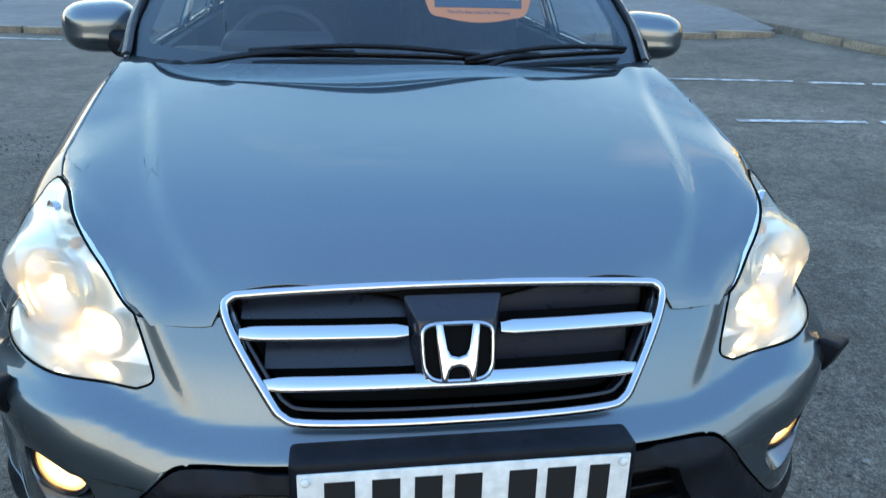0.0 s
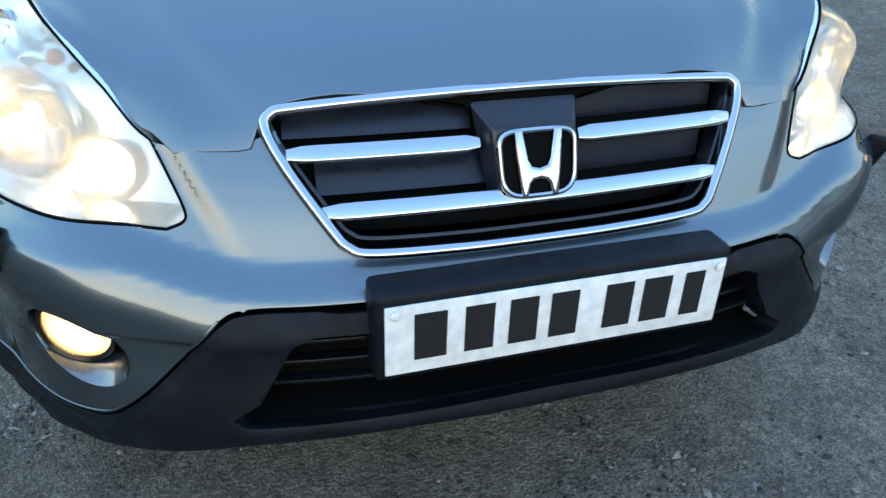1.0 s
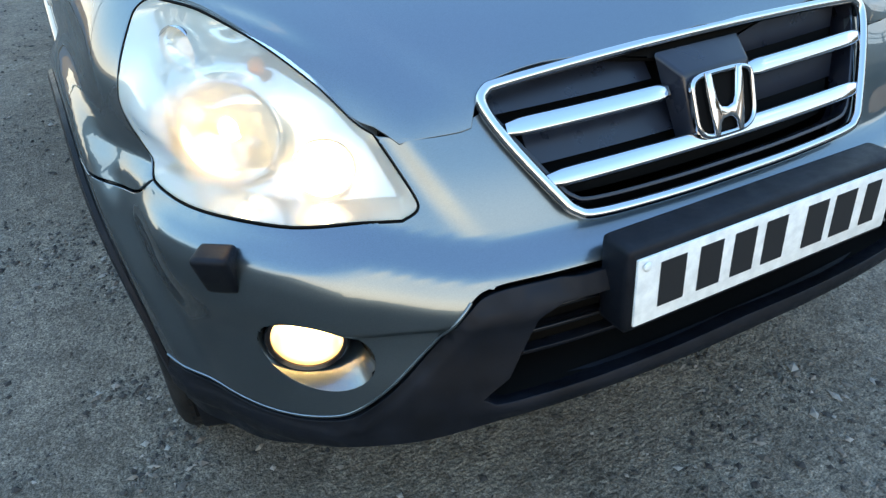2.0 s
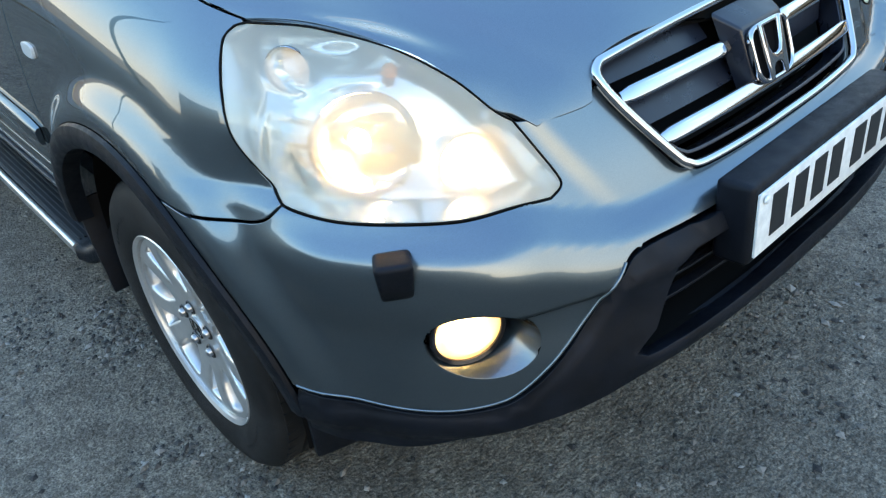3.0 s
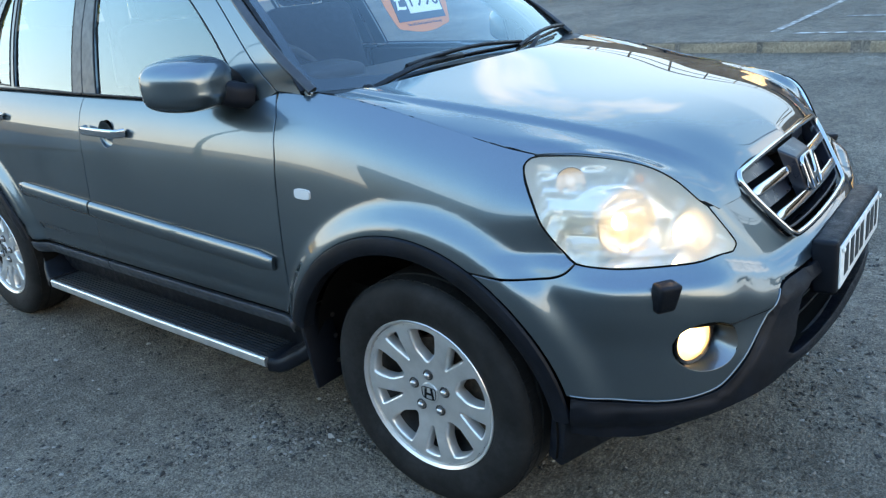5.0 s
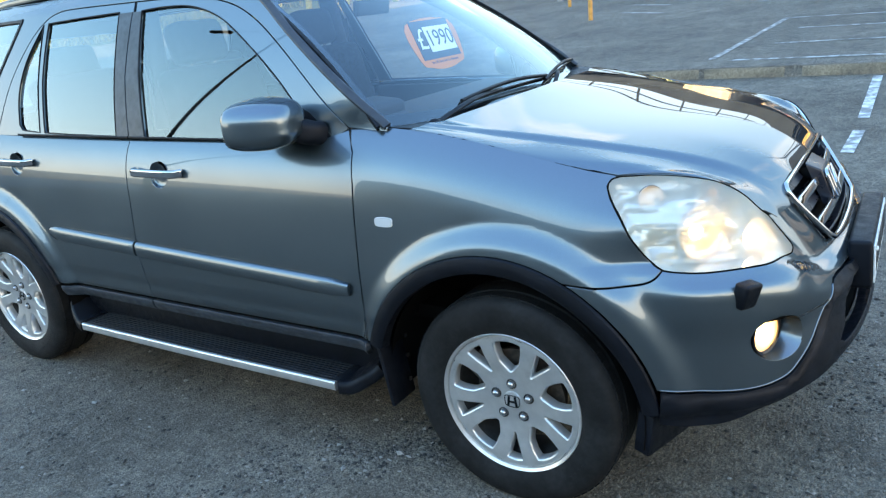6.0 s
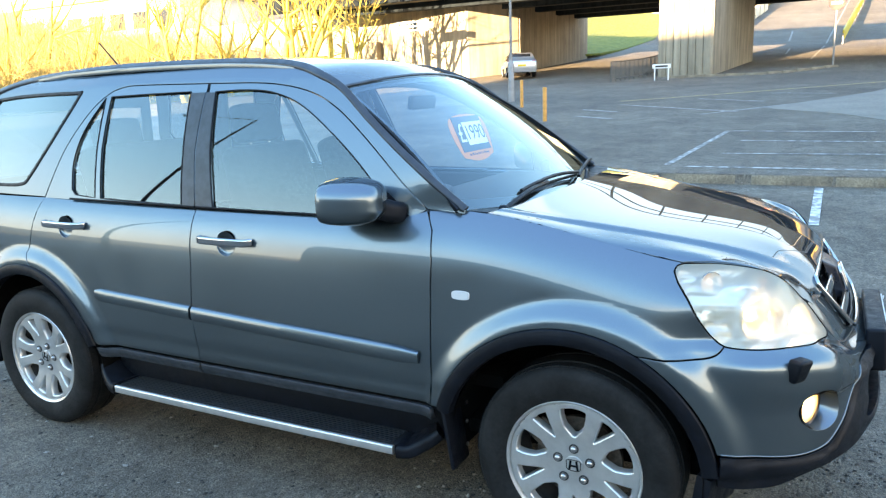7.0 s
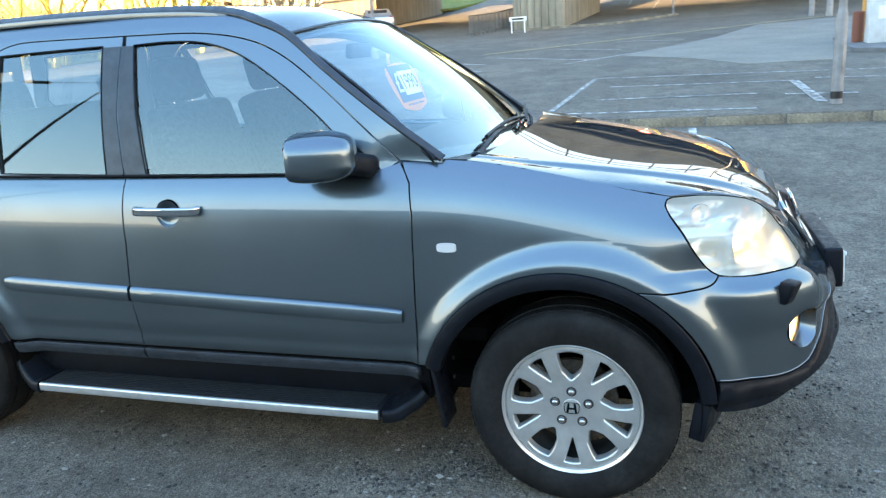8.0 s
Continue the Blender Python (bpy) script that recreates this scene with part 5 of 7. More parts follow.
def make_wheel():
    w = new("wheel")
    w["label"] = "silver ten-spoke alloy wheel with a worn black tyre"
    # the outer face looks towards -x
    tyre_prof = [(0.05, 0.212), (-0.086, 0.213), (-0.094, 0.222), (-0.103, 0.245), (-0.107, 0.272), (-0.104, 0.298), (-0.097, 0.316), (-0.086, 0.3275), (-0.074, 0.332), (-0.045, 0.3345), (-0.043, 0.327), (-0.036, 0.327), (-0.034, 0.3350),
                 (0.034, 0.3350), (0.036, 0.327), (0.043, 0.327), (0.045, 0.3345), (0.074, 0.332), (0.086, 0.3275), (0.10, 0.31), (0.107, 0.272), (0.10, 0.24), (0.09, 0.213), (0.05, 0.212)]
    tyre = part("tyre", lathe(tyre_prof, 120, "x"), RUBBER, w, "worn black rubber tyre")
    sidebits = join(*[box((0.0016, 0.010, 0.007), (-0.1062, 0.268 * math.cos(a), 0.268 * math.sin(a)), 0, (math.degrees(a), 0, 0)) for a in [radians(30 + 4.2 * i) for i in range(9)] + [radians(200 + 4.2 * i) for i in range(9)]])
    tagged(part("sidewall_marks", sidebits, RUBBER, tyre), kind="stuff")
    blocks = bmesh.new()
    for i in range(72):
        a = 2 * math.pi * i / 72
        for s in (-1, 1):
            bmesh.ops.create_cube(blocks, size=1, matrix=pose(0, 0, 0, math.degrees(a), 0, 0) @ pose(s * 0.062, 0.3290, 0) @ Matrix.Diagonal((0.034, 0.009, 0.022, 1)))
    tagged(part("tread", blocks, RUBBER, tyre), kind="stuff")
    rim = part("rim", lathe([(-0.082, 0.2125), (-0.092, 0.2135), (-0.097, 0.2215), (-0.093, 0.2245), (-0.088, 0.222), (-0.082, 0.212), (-0.072, 0.206)], 96, "x"), ALLOY, w, "polished silver rim")
    part("barrel", lathe([(-0.072, 0.206), (-0.055, 0.197), (0.02, 0.188), (0.08, 0.205), (0.085, 0.215)], 72, "x"), BARREL, rim)
    disc = [polar(0.2105, a) for a in np.linspace(0, 360, 90, endpoint=False)]
    spokes = panel_mesh(lambda y, z: rim_dish(y, z) * (-1, 1, 1) + np.array((-0.079, 0, 0)), disc, rim_holes(90), pitch=0.007, gap=-0.004, depth=0.034, core=(1, 0, 0), bevel=0.0065)
    part("spokes", spokes, ALLOY, rim)
    cap = lathe([(-0.0775, 0.0005), (-0.0775, 0.026), (-0.0765, 0.0295), (-0.0740, 0.0305), (-0.06, 0.0305)], 40, "x")
    cap_ob = part("centre_cap", cap, ALLOY, w, "silver centre cap with a dark outlined emblem")
    ring = [(-0.0778, 0.0235 * math.copysign(abs(math.cos(a)) ** 0.45, math.cos(a)) * (1 + 0.10 * math.sin(a)), 0.0185 * math.copysign(abs(math.sin(a)) ** 0.45, math.sin(a))) for a in np.linspace(0, 2 * math.pi, 36, endpoint=False)]
    emblem = join(sweep(ring, round_section(0.0024, 0.0024), ups=(-1, 0, 0), closed=True), *[box((0.002, 0.0075, 0.032), (-0.0779, k * 0.0115, 0), 0.0008, (k * 8, 0, 0)) for k in (-1, 1)], box((0.002, 0.020, 0.007), (-0.0779, 0, -0.002), 0.0008))
    part("emblem", emblem, GLOSS_BLACK, cap_ob)
    for i in range(5):
        y, z = polar(0.0555, 90 + 72 * i)
        part("lug_bolt", lathe([(-0.0865, 0.0005), (-0.0860, 0.0050), (-0.0835, 0.0088), (-0.0815, 0.0098), (-0.06, 0.0098)], 12, "x", (0, y, z)), STEEL, w, "steel wheel nut")
        part("lug_socket", lathe([(-0.0735, 0.0165), (-0.0768, 0.0150), (-0.0752, 0.0115), (-0.06, 0.0110)], 20, "x", (0, y, z)), BARREL, w)
    part("brake_disc", lathe([(-0.02, 0.03), (-0.02, 0.142), (0.0, 0.142), (0.0, 0.03)], 64, "x"), RUST, w, "rusty brake disc")
    part("caliper", box((0.07, 0.10, 0.09), (-0.01, 0.105, 0.07), 0.012, (40, 0, 0)), RUST, w)
    return w


first = make_wheel()
first.matrix_basis = pose(-0.768, 0.0, 0.325, 0, 0, 0)
first.parent = car
for m in (pose(-0.768, 2.612, 0.325, 17), pose(0.768, 0.0, 0.325, 0, 0, 180), pose(0.768, 2.612, 0.325, 0, 0, 180)):
    w = copy_thing(first, m)
    w.parent = car

# cabin
part("floor_pan", box((1.40, 2.9, 0.05), (0, 1.75, 0.50), 0.01), DEEP, car)
part("bulkhead", box((1.44, 0.04, 0.58), (0, 0.42, 0.78), 0.01), DEEP, car)
dash = box((1.44, 0.42, 0.24), (0, 0.66, 0.955), 0.05, (4, 0, 0), 4)
dash_ob = part("dashboard", dash, DASH, car, "dark grey dashboard")
part("instrument_hood", box((0.36, 0.16, 0.09), (-0.36, 0.80, 1.085), 0.035, (6, 0, 0), 4), DASH, dash_ob)
part("screen_shelf", box((1.30, 0.30, 0.02), (0, 0.53, 1.070), 0.008, (4, 0, 0)), DASH, dash_ob)
wheel_ring = [Vector((-0.36, 0.93, 1.02)) + Matrix.Rotation(radians(-22), 3, "X") @ Vector((0.185 * math.cos(a), 0, 0.185 * math.sin(a))) for a in np.linspace(0, 2 * math.pi, 40, endpoint=False)]
sw = part("steering_wheel", tube(wheel_ring, 0.015, 10, True), DASH, car, "dark steering wheel")
part("wheel_hub", box((0.36, 0.05, 0.09), (-0.36, 0.925, 1.02), 0.022, (-22, 0, 0), 3), DASH, sw)


def seat(x, y, wide, name):
    s = new(name)
    s.parent = car
    s["label"] = "dark grey fabric seat"
    part("cushion", box((wide, 0.50, 0.16), (x, y - 0.20, 0.70), 0.05, (6, 0, 0), 4), FABRIC, s)
    b = box((wide, 0.15, 0.62), (x, y + 0.10, 1.00), 0.055, (-16, 0, 0), 4)
    part("backrest", b, FABRIC, s)
    return s


def headrest(x, y, s, z=1.395):
    part("head_rest", box((0.25, 0.11, 0.17), (x, y + 0.20, z), 0.045, (-12, 0, 0), 4), FABRIC, s)
    for d in (-0.06, 0.06):
        part("head_rest_post", tube([(x + d, y + 0.18, z - 0.14), (x + d, y + 0.19, z - 0.05)], 0.006), CHROME, s)


for x in (-0.36, 0.36):
    s = seat(x, 1.42, 0.50, "front_seat")
    headrest(x, 1.42, s)
s = seat(0, 2.28, 1.25, "rear_seat")
for x in (-0.38, 0.38):
    headrest(x, 2.30, s, 1.34)
part("headliner", panel_mesh(lambda x, y: roof_surface(x, y) - np.array((0, 0, 0.035)), half_and_half([(0, 1.0), (-0.52, 1.08), (-0.50, 3.1), (0, 3.1)]), pitch=0.12, core=(0, 1.4, 3)), DASH, car)
for sx in (-1, 1):
    for y, y2 in ((0.62, 1.56), (1.60, 2.5)):
        part("door_card", box((0.03, y2 - y, 0.52), (sx * 0.765, (y + y2) / 2, 0.80), 0.01, (0, 0, 0)), DASH, car)
    for pts in ([(0.60, 1.61, 1.08), (0.54, 1.66, 1.56)],):
        part("centre_pillar", tube([(sx * p[0], p[1], p[2]) for p in pts], 0.045, 10), DASH, car)
    part("seat_belt", sweep([(sx * 0.62, 1.63, 1.42), (sx * 0.60, 1.60, 1.1), (sx * 0.62, 1.56, 0.7)], round_section(0.045, 0.003)), TRIM, car)
part("interior_mirror", box((0.22, 0.03, 0.06), (0, 0.97, 1.46), 0.014, (8, 0, 0), 3), DASH, car)

# price card behind the screen on the passenger's side
card_at = pose(0.310, 0.868, 1.275, 66, 0, 0) @ Matrix.Scale(1.1, 4)
card = part("price_card", panel_mesh(lambda x, y: np.stack([x, y, 0 * x], -1), spline([(-0.155, 0.10), (0.155, 0.10), (0.158, -0.055), (0.10, -0.085), (0, -0.098), (-0.10, -0.085), (-0.158, -0.055)], 5, closed=True), pitch=0.05, gap=0, depth=0.002, core=(0, 0, -5)), STICKER_ORANGE, car, "orange and navy price card reading 1990")
card.data.transform(card_at)
for size, at, mat in (((0.275, 0.16, 0.0015), (0, 0.028, 0.0015), STICKER_NAVY), ((0.19, 0.105, 0.0015), (0.035, 0.028, 0.003), STICKER_WHITE)):
    bm = box(size, at)
    bm.transform(card_at)
    part("card_field", bm, mat, card)
lettering("1990", 0.095, card_at @ pose(0.035, 0.028, 0.0045), STICKER_NAVY, card)
lettering("\u00a3", 0.12, card_at @ pose(-0.10, 0.028, 0.0045), STICKER_WHITE, card)
lettering("The UK's Best Used Car Warranty", 0.014, card_at @ pose(0, -0.066, 0.0025), STICKER_NAVY, card)
# ---- ground ----
def rise(x):
    """Height of the ground: level round the car, then a steady climb away to the viaduct."""
    x = np.asarray(x, float)
    d = np.maximum(x - 1.0, 0)
    return 0.048 * d * d / (d + 0.6) + 0.045 * np.maximum(x - 38, 0) + 0.06 * np.maximum(x - 60, 0) + 0.12 * (x > 6.9)


def wobble(m, colour_a, colour_b, scale, lo, hi, detail=8.0):
    """Mixes a second colour into a material in patches."""
    b = m.node_tree.nodes["Principled BSDF"]
    tc, n = node(m, "ShaderNodeTexCoord"), node(m, "ShaderNodeTexNoise", Scale=scale, Detail=detail, Roughness=0.65)
    link(m, tc.outputs["Object"], n.inputs["Vector"])
    r = node(m, "ShaderNodeMapRange", From_Min=lo, From_Max=hi)
    link(m, n.outputs["Fac"], r.inputs["Value"])
    mix = m.node_tree.nodes.new("ShaderNodeMix")
    mix.data_type = "RGBA"
    mix.inputs["A"].default_value, mix.inputs["B"].default_value = (*colour_a, 1), (*colour_b, 1)
    link(m, r.outputs["Result"], mix.inputs["Factor"])
    for s in mix.inputs:
        if s.type == "RGBA" and s.name == "A":
            s.default_value = (*colour_a, 1)
        if s.type == "RGBA" and s.name == "B":
            s.default_value = (*colour_b, 1)
    out = [s for s in mix.outputs if s.type == "RGBA"][0]
    link(m, out, b.inputs["Base Color"])


ASPHALT = material("worn_asphalt", (0.075, 0.078, 0.082), 0.80, 0.0, Specular_IOR_Level=0.25)
wobble(ASPHALT, (0.116, 0.098, 0.078), (0.158, 0.134, 0.107), 0.9, 0.35, 0.68)
grain(ASPHALT, 0.22, 0.2)
grain(ASPHALT, 2.6, 0.10, detail=9, lo=0.40, hi=0.60)
grain(ASPHALT, 9, 0.15, detail=6, lo=0.40, hi=0.60)
grain(ASPHALT, 40, 0.32, detail=5)
grain(ASPHALT, 95, 0.28, detail=3, lo=0.40, hi=0.62)
grain(ASPHALT, 220, 0.5, detail=3)
# slightly darker towards the car's nose end, with a ragged edge
spot, ragged, front_tone, mul = node(ASPHALT, "ShaderNodeSeparateXYZ"), node(ASPHALT, "ShaderNodeTexNoise", Scale=1.3, Detail=6.0), node(ASPHALT, "ShaderNodeMapRange", To_Min=0.92), node(ASPHALT, "ShaderNodeVectorMath")
where = node(ASPHALT, "ShaderNodeTexCoord")
edge = node(ASPHALT, "ShaderNodeMath")
edge.operation = "MULTIPLY_ADD"
edge.inputs[1].default_value = 3.0
front_tone.inputs["From Min"].default_value, front_tone.inputs["From Max"].default_value = 0.9, 1.7
link(ASPHALT, where.outputs["Object"], spot.inputs["Vector"])
link(ASPHALT, where.outputs["Object"], ragged.inputs["Vector"])
link(ASPHALT, ragged.outputs["Fac"], edge.inputs[0])
link(ASPHALT, spot.outputs["Y"], edge.inputs[2])
link(ASPHALT, edge.outputs["Value"], front_tone.inputs["Value"])
mul.operation = "SCALE"
ground_bsdf = ASPHALT.node_tree.nodes["Principled BSDF"]
link(ASPHALT, ground_bsdf.inputs["Base Color"].links[0].from_socket, mul.inputs[0])
link(ASPHALT, front_tone.outputs["Result"], mul.inputs["Scale"])
link(ASPHALT, mul.outputs["Vector"], ground_bsdf.inputs["Base Color"])
level, darker = node(ASPHALT, "ShaderNodeMapRange", From_Min=6.9, From_Max=6.95, To_Min=1.0, To_Max=0.82), node(ASPHALT, "ShaderNodeVectorMath")
darker.operation = "SCALE"
link(ASPHALT, spot.outputs["X"], level.inputs["Value"])
link(ASPHALT, mul.outputs["Vector"], darker.inputs[0])
link(ASPHALT, level.outputs["Result"], darker.inputs["Scale"])
relief(ASPHALT, 110, 0.012, 6)
relief(ASPHALT, 12, 0.012, 4, strength=0.12)
TAR = material("upper_asphalt", (0.11, 0.11, 0.11), 0.8)
grain(TAR, 0.4, 0.25)
grain(TAR, 5, 0.2)


def grid_mesh(xs, ys, height):
    X, Y = np.meshgrid(xs, ys)
    V = np.stack([X, Y, height(X, Y)], -1).reshape(-1, 3)
    nx = len(xs)
    F = [(j * nx + i, j * nx + i + 1, (j + 1) * nx + i + 1, (j + 1) * nx + i) for j in range(len(ys) - 1) for i in range(nx - 1)]
    me = bpy.data.meshes.new("sheet")
    me.from_pydata(V.tolist(), [], F)
    me.polygons.foreach_set("use_smooth", [True] * len(F))
    return me


def bank(x, y):
    """The wooded bank beyond the far corner of the car park, and the hill behind everything."""
    far = np.maximum(np.hypot(np.maximum(x - 20, 0), np.maximum(y - 20, 0)) - 60, 0)
    return rise(np.minimum(x, 150)) + 3.2 * step(34, 60, y + 0.2 * x - 6) * step(2, 14, x + 10) + 0.05 * far * step(5, 60, y)


xs = np.concatenate([np.linspace(-220, -12, 14), np.linspace(-10, 0.9, 12), np.linspace(1.0, 6.88, 22), [6.899, 6.901], np.linspace(7, 38, 32), np.linspace(39, 160, 61), np.linspace(170, 900, 20)])
ys = np.concatenate([np.linspace(-600, -42, 12), np.linspace(-40, 90, 66), np.linspace(95, 700, 16)])
tagged(part("ground", grid_mesh(xs, ys, bank), ASPHALT, None), "worn dark grey asphalt car park that climbs away to a road", "ground", kind="structure")


def stones(name, n, area, size, mat, seed, label, density=None):
    """Loose chippings: many small broken stones lying on the asphalt, in one mesh."""
    rng = np.random.default_rng(seed)
    base = np.array([(1, 0, 0), (-1, 0, 0), (0, 1, 0), (0, -1, 0), (0, 0, 1), (0, 0, -1)], float)
    tri = [(0, 2, 4), (2, 1, 4), (1, 3, 4), (3, 0, 4), (2, 0, 5), (1, 2, 5), (3, 1, 5), (0, 3, 5)]
    V, F = [], []
    k = 0
    while k < n:
        x, y = rng.uniform(area[0], area[1]), rng.uniform(area[2], area[3])
        if density is not None and rng.random() > density(x, y):
            continue
        s = size * min(rng.lognormal(0, 0.45), 2.0)
        a = rng.uniform(0, 6.28)
        p = base * (1 + rng.uniform(-0.35, 0.35, (6, 1))) * s * np.array((rng.uniform(0.7, 1.4), rng.uniform(0.6, 1.1), rng.uniform(0.3, 0.6)))
        c, q = math.cos(a), math.sin(a)
        p = np.stack([p[:, 0] * c - p[:, 1] * q + x, p[:, 0] * q + p[:, 1] * c + y, p[:, 2] + float(rise(x)) + 0.22 * s], -1)
        F += [(t[0] + 6 * k, t[1] + 6 * k, t[2] + 6 * k) for t in tri]
        V.append(p)
        k += 1
    me = bpy.data.meshes.new(name)
    me.from_pydata(np.vstack(V).tolist(), [], F)
    return tagged(part(name, me, mat, None), label, "gravel", kind="stuff")


GRIT = material("loose_chippings", (0.16, 0.155, 0.15), 0.85)
# broken tar and stone: mostly near black, some grey, a few pale pieces
island, shades = node(GRIT, "ShaderNodeNewGeometry"), node(GRIT, "ShaderNodeValToRGB")
shades.color_ramp.elements[0].color, shades.color_ramp.elements[1].color = (0.018, 0.017, 0.016, 1), (0.27, 0.24, 0.21, 1)
for at, tone in ((0.45, (0.040, 0.036, 0.032)), (0.75, (0.115, 0.100, 0.085)), (0.93, (0.19, 0.165, 0.14))):
    shades.color_ramp.elements.new(at).color = (*tone, 1)
link(GRIT, island.outputs["Random Per Island"], shades.inputs["Fac"])
link(GRIT, shades.outputs["Color"], GRIT.node_tree.nodes["Principled BSDF"].inputs["Base Color"])
PALE_GRIT = material("pale_chippings", (0.24, 0.225, 0.20), 0.85)


def scatter(x, y):
    worn = 0.10 + 2.6 * noise.noise((x * 1.9, y * 1.9, 3.0)) + 1.3 * noise.noise((x * 6.0, y * 6.0, 8.0))
    near = 1.1 * math.exp(-((x + 1.35) / 0.6) ** 2 - ((y - 0.1) / 0.6) ** 2)
    return max(0.018, min(1, (0.07 + near) * worn))


stones("gravel", 14000, (-3.2, 1.6, -1.6, 4.2), 0.0056, GRIT, 3, "loose dark grey chippings lying on the worn asphalt", scatter)
stones("pale_gravel", 420, (-3.4, 2.2, -1.8, 4.4), 0.0090, PALE_GRIT, 5, "scattered pale stone chips lying on the asphalt", scatter)

# painted lines, each a thin worn sheet just over the ground
LINE = material("worn_white_paint", (0.66, 0.66, 0.64), 0.8)
FAINT = material("faded_white_paint", (0.40, 0.40, 0.38), 0.8)
YELLOW = material("worn_yellow_paint", (0.50, 0.36, 0.10), 0.8)
for m, a, b in ((LINE, (0.66, 0.66, 0.64), (0.20, 0.195, 0.185)), (FAINT, (0.46, 0.45, 0.42), (0.11, 0.10, 0.085)), (YELLOW, (0.50, 0.34, 0.08), (0.15, 0.125, 0.09))):
    wobble(m, a, b, 9.0, 0.38, 0.56)


def line(p, q, width=0.1, mat=LINE, label="worn white bay line on the asphalt", lift=0.006):
    n = max(2, int(math.dist(p, q) / 0.5) + 1)
    d = Vector((q[0] - p[0], q[1] - p[1])).normalized()
    V, F = [], []
    for i in range(n):
        k = i / (n - 1)
        x, y = p[0] + (q[0] - p[0]) * k, p[1] + (q[1] - p[1]) * k
        for s in (-0.5, 0.5):
            a, b = x - d.y * width * s, y + d.x * width * s
            V.append((a, b, float(bank(np.array(a), np.array(b))) + lift))
        if i:
            F.append((2 * i - 2, 2 * i - 1, 2 * i + 1, 2 * i))
    me = bpy.data.meshes.new("road_line")
    me.from_pydata(V, [], F)
    return tagged(part("road_line", me, mat, None), label, "road marking", kind="structure")


# bays of the lower level, then those of the upper one and the lanes beyond
for p, q in (((6.75, -0.55), (4.75, -0.55)), ((4.3, -0.55), (3.6, -0.52)), ((6.4, 3.40), (4.40, 3.84)), ((4.28, 3.86), (3.26, 4.15)), ((6.5, 5.0), (5.45, 5.40)), ((5.38, 5.43), (4.88, 5.64)), ((4.76, 5.73), (3.52, 6.19)), ((-6.4, 9.80), (-3.89, 9.53))):
    line(p, q, 0.09)
for p, q in (((11.86, 1.11), (11.1, -5.4)), ((10.38, 0.71), (10.15, -2.17)), ((8.79, 0.80), (8.80, -1.49)), ((8.62, -1.84), (8.48, -2.74)), ((7.47, 1.11), (7.40, -1.35)), ((7.6, 1.36), (11.85, 1.08)), ((10.4, -2.5), (9.3, -8)),
             ((19.05, 4.94), (16.05, 1.42)), ((15.45, 2.15), (24.1, -3.97)), ((20.75, 3.0), (19.16, 1.05)), ((22.56, 1.13), (21.6, -0.65)), ((15.5, 5.2), (14.6, 4.0)), ((17.5, 5.6), (16.6, 4.4)), ((46.4, 0.83), (108, -1.3)), ((52, 2.5), (58, 2.6)), ((64, 3.0), (72, 3.2))):
    line(p, q, 0.09 if p[0] < 14 else 0.12, FAINT)
line((10.15, -2.16), (7.78, -2.17), 0.14, FAINT)
EDGE = [(20.5, 5.3), (22.0, 3.4), (23.9, 1.3), (27.4, -2.5), (29.6, -4.7), (31.0, -6.9)]
for p, q in zip(EDGE, EDGE[1:]):
    line(p, q, 0.26, YELLOW, "worn yellow line along the road edge")

# concrete lay-by patch in the upper car park
SLAB = material("pale_concrete_paving", (0.165, 0.145, 0.118), 0.85)
grain(SLAB, 0.7, 0.15)
grain(SLAB, 12, 0.15)
patch = np.array([(16.9, 0.9), (15.0, -0.8), (13.2, -1.7), (13.2, -3.4), (14.7, -3.75), (14.7, -9.0), (30.0, -8.0), (27.5, -3.3), (22.0, -1.6)])
me = panel_mesh(lambda x, y: np.stack([x, y, rise(x) + 0.008], -1), patch, pitch=1.0, gap=0, depth=0.02, core=(20, -3, -50))
tagged(part("paving", me, SLAB, None), "pale worn concrete paving in the upper car park", "paving", kind="structure")

# kerbs, stone by stone
KERB = material("kerb_stone", (0.25, 0.22, 0.18), 0.88)
wobble(KERB, (0.26, 0.215, 0.155), (0.13, 0.11, 0.085), 3.0, 0.4, 0.65)
grain(KERB, 60, 0.3)


def kerb_run(name, p, q, label, height=0.12):
    k = tagged(new(name), label, "kerb", kind="structure")
    L = math.dist(p, q)
    n = int(L / 0.915)
    a = math.degrees(math.atan2(q[1] - p[1], q[0] - p[0]))
    bm = box((0.905, 0.15, height + 0.1), (0, 0, height / 2 - 0.05), 0.018)
    me = bpy.data.meshes.new("kerb_stone")
    bm.to_mesh(me)
    bm.free()
    rng = random.Random(n)
    for i in range(n):
        t = (i + 0.5) / n
        x, y = p[0] + (q[0] - p[0]) * t, p[1] + (q[1] - p[1]) * t
        o = part("kerb_stone", me, KERB, k)
        o.matrix_basis = pose(x, y, float(rise(x - 0.12)) + rng.uniform(-0.006, 0.006), rng.uniform(-1, 1), rng.uniform(-0.6, 0.6), a + rng.uniform(-0.4, 0.4))


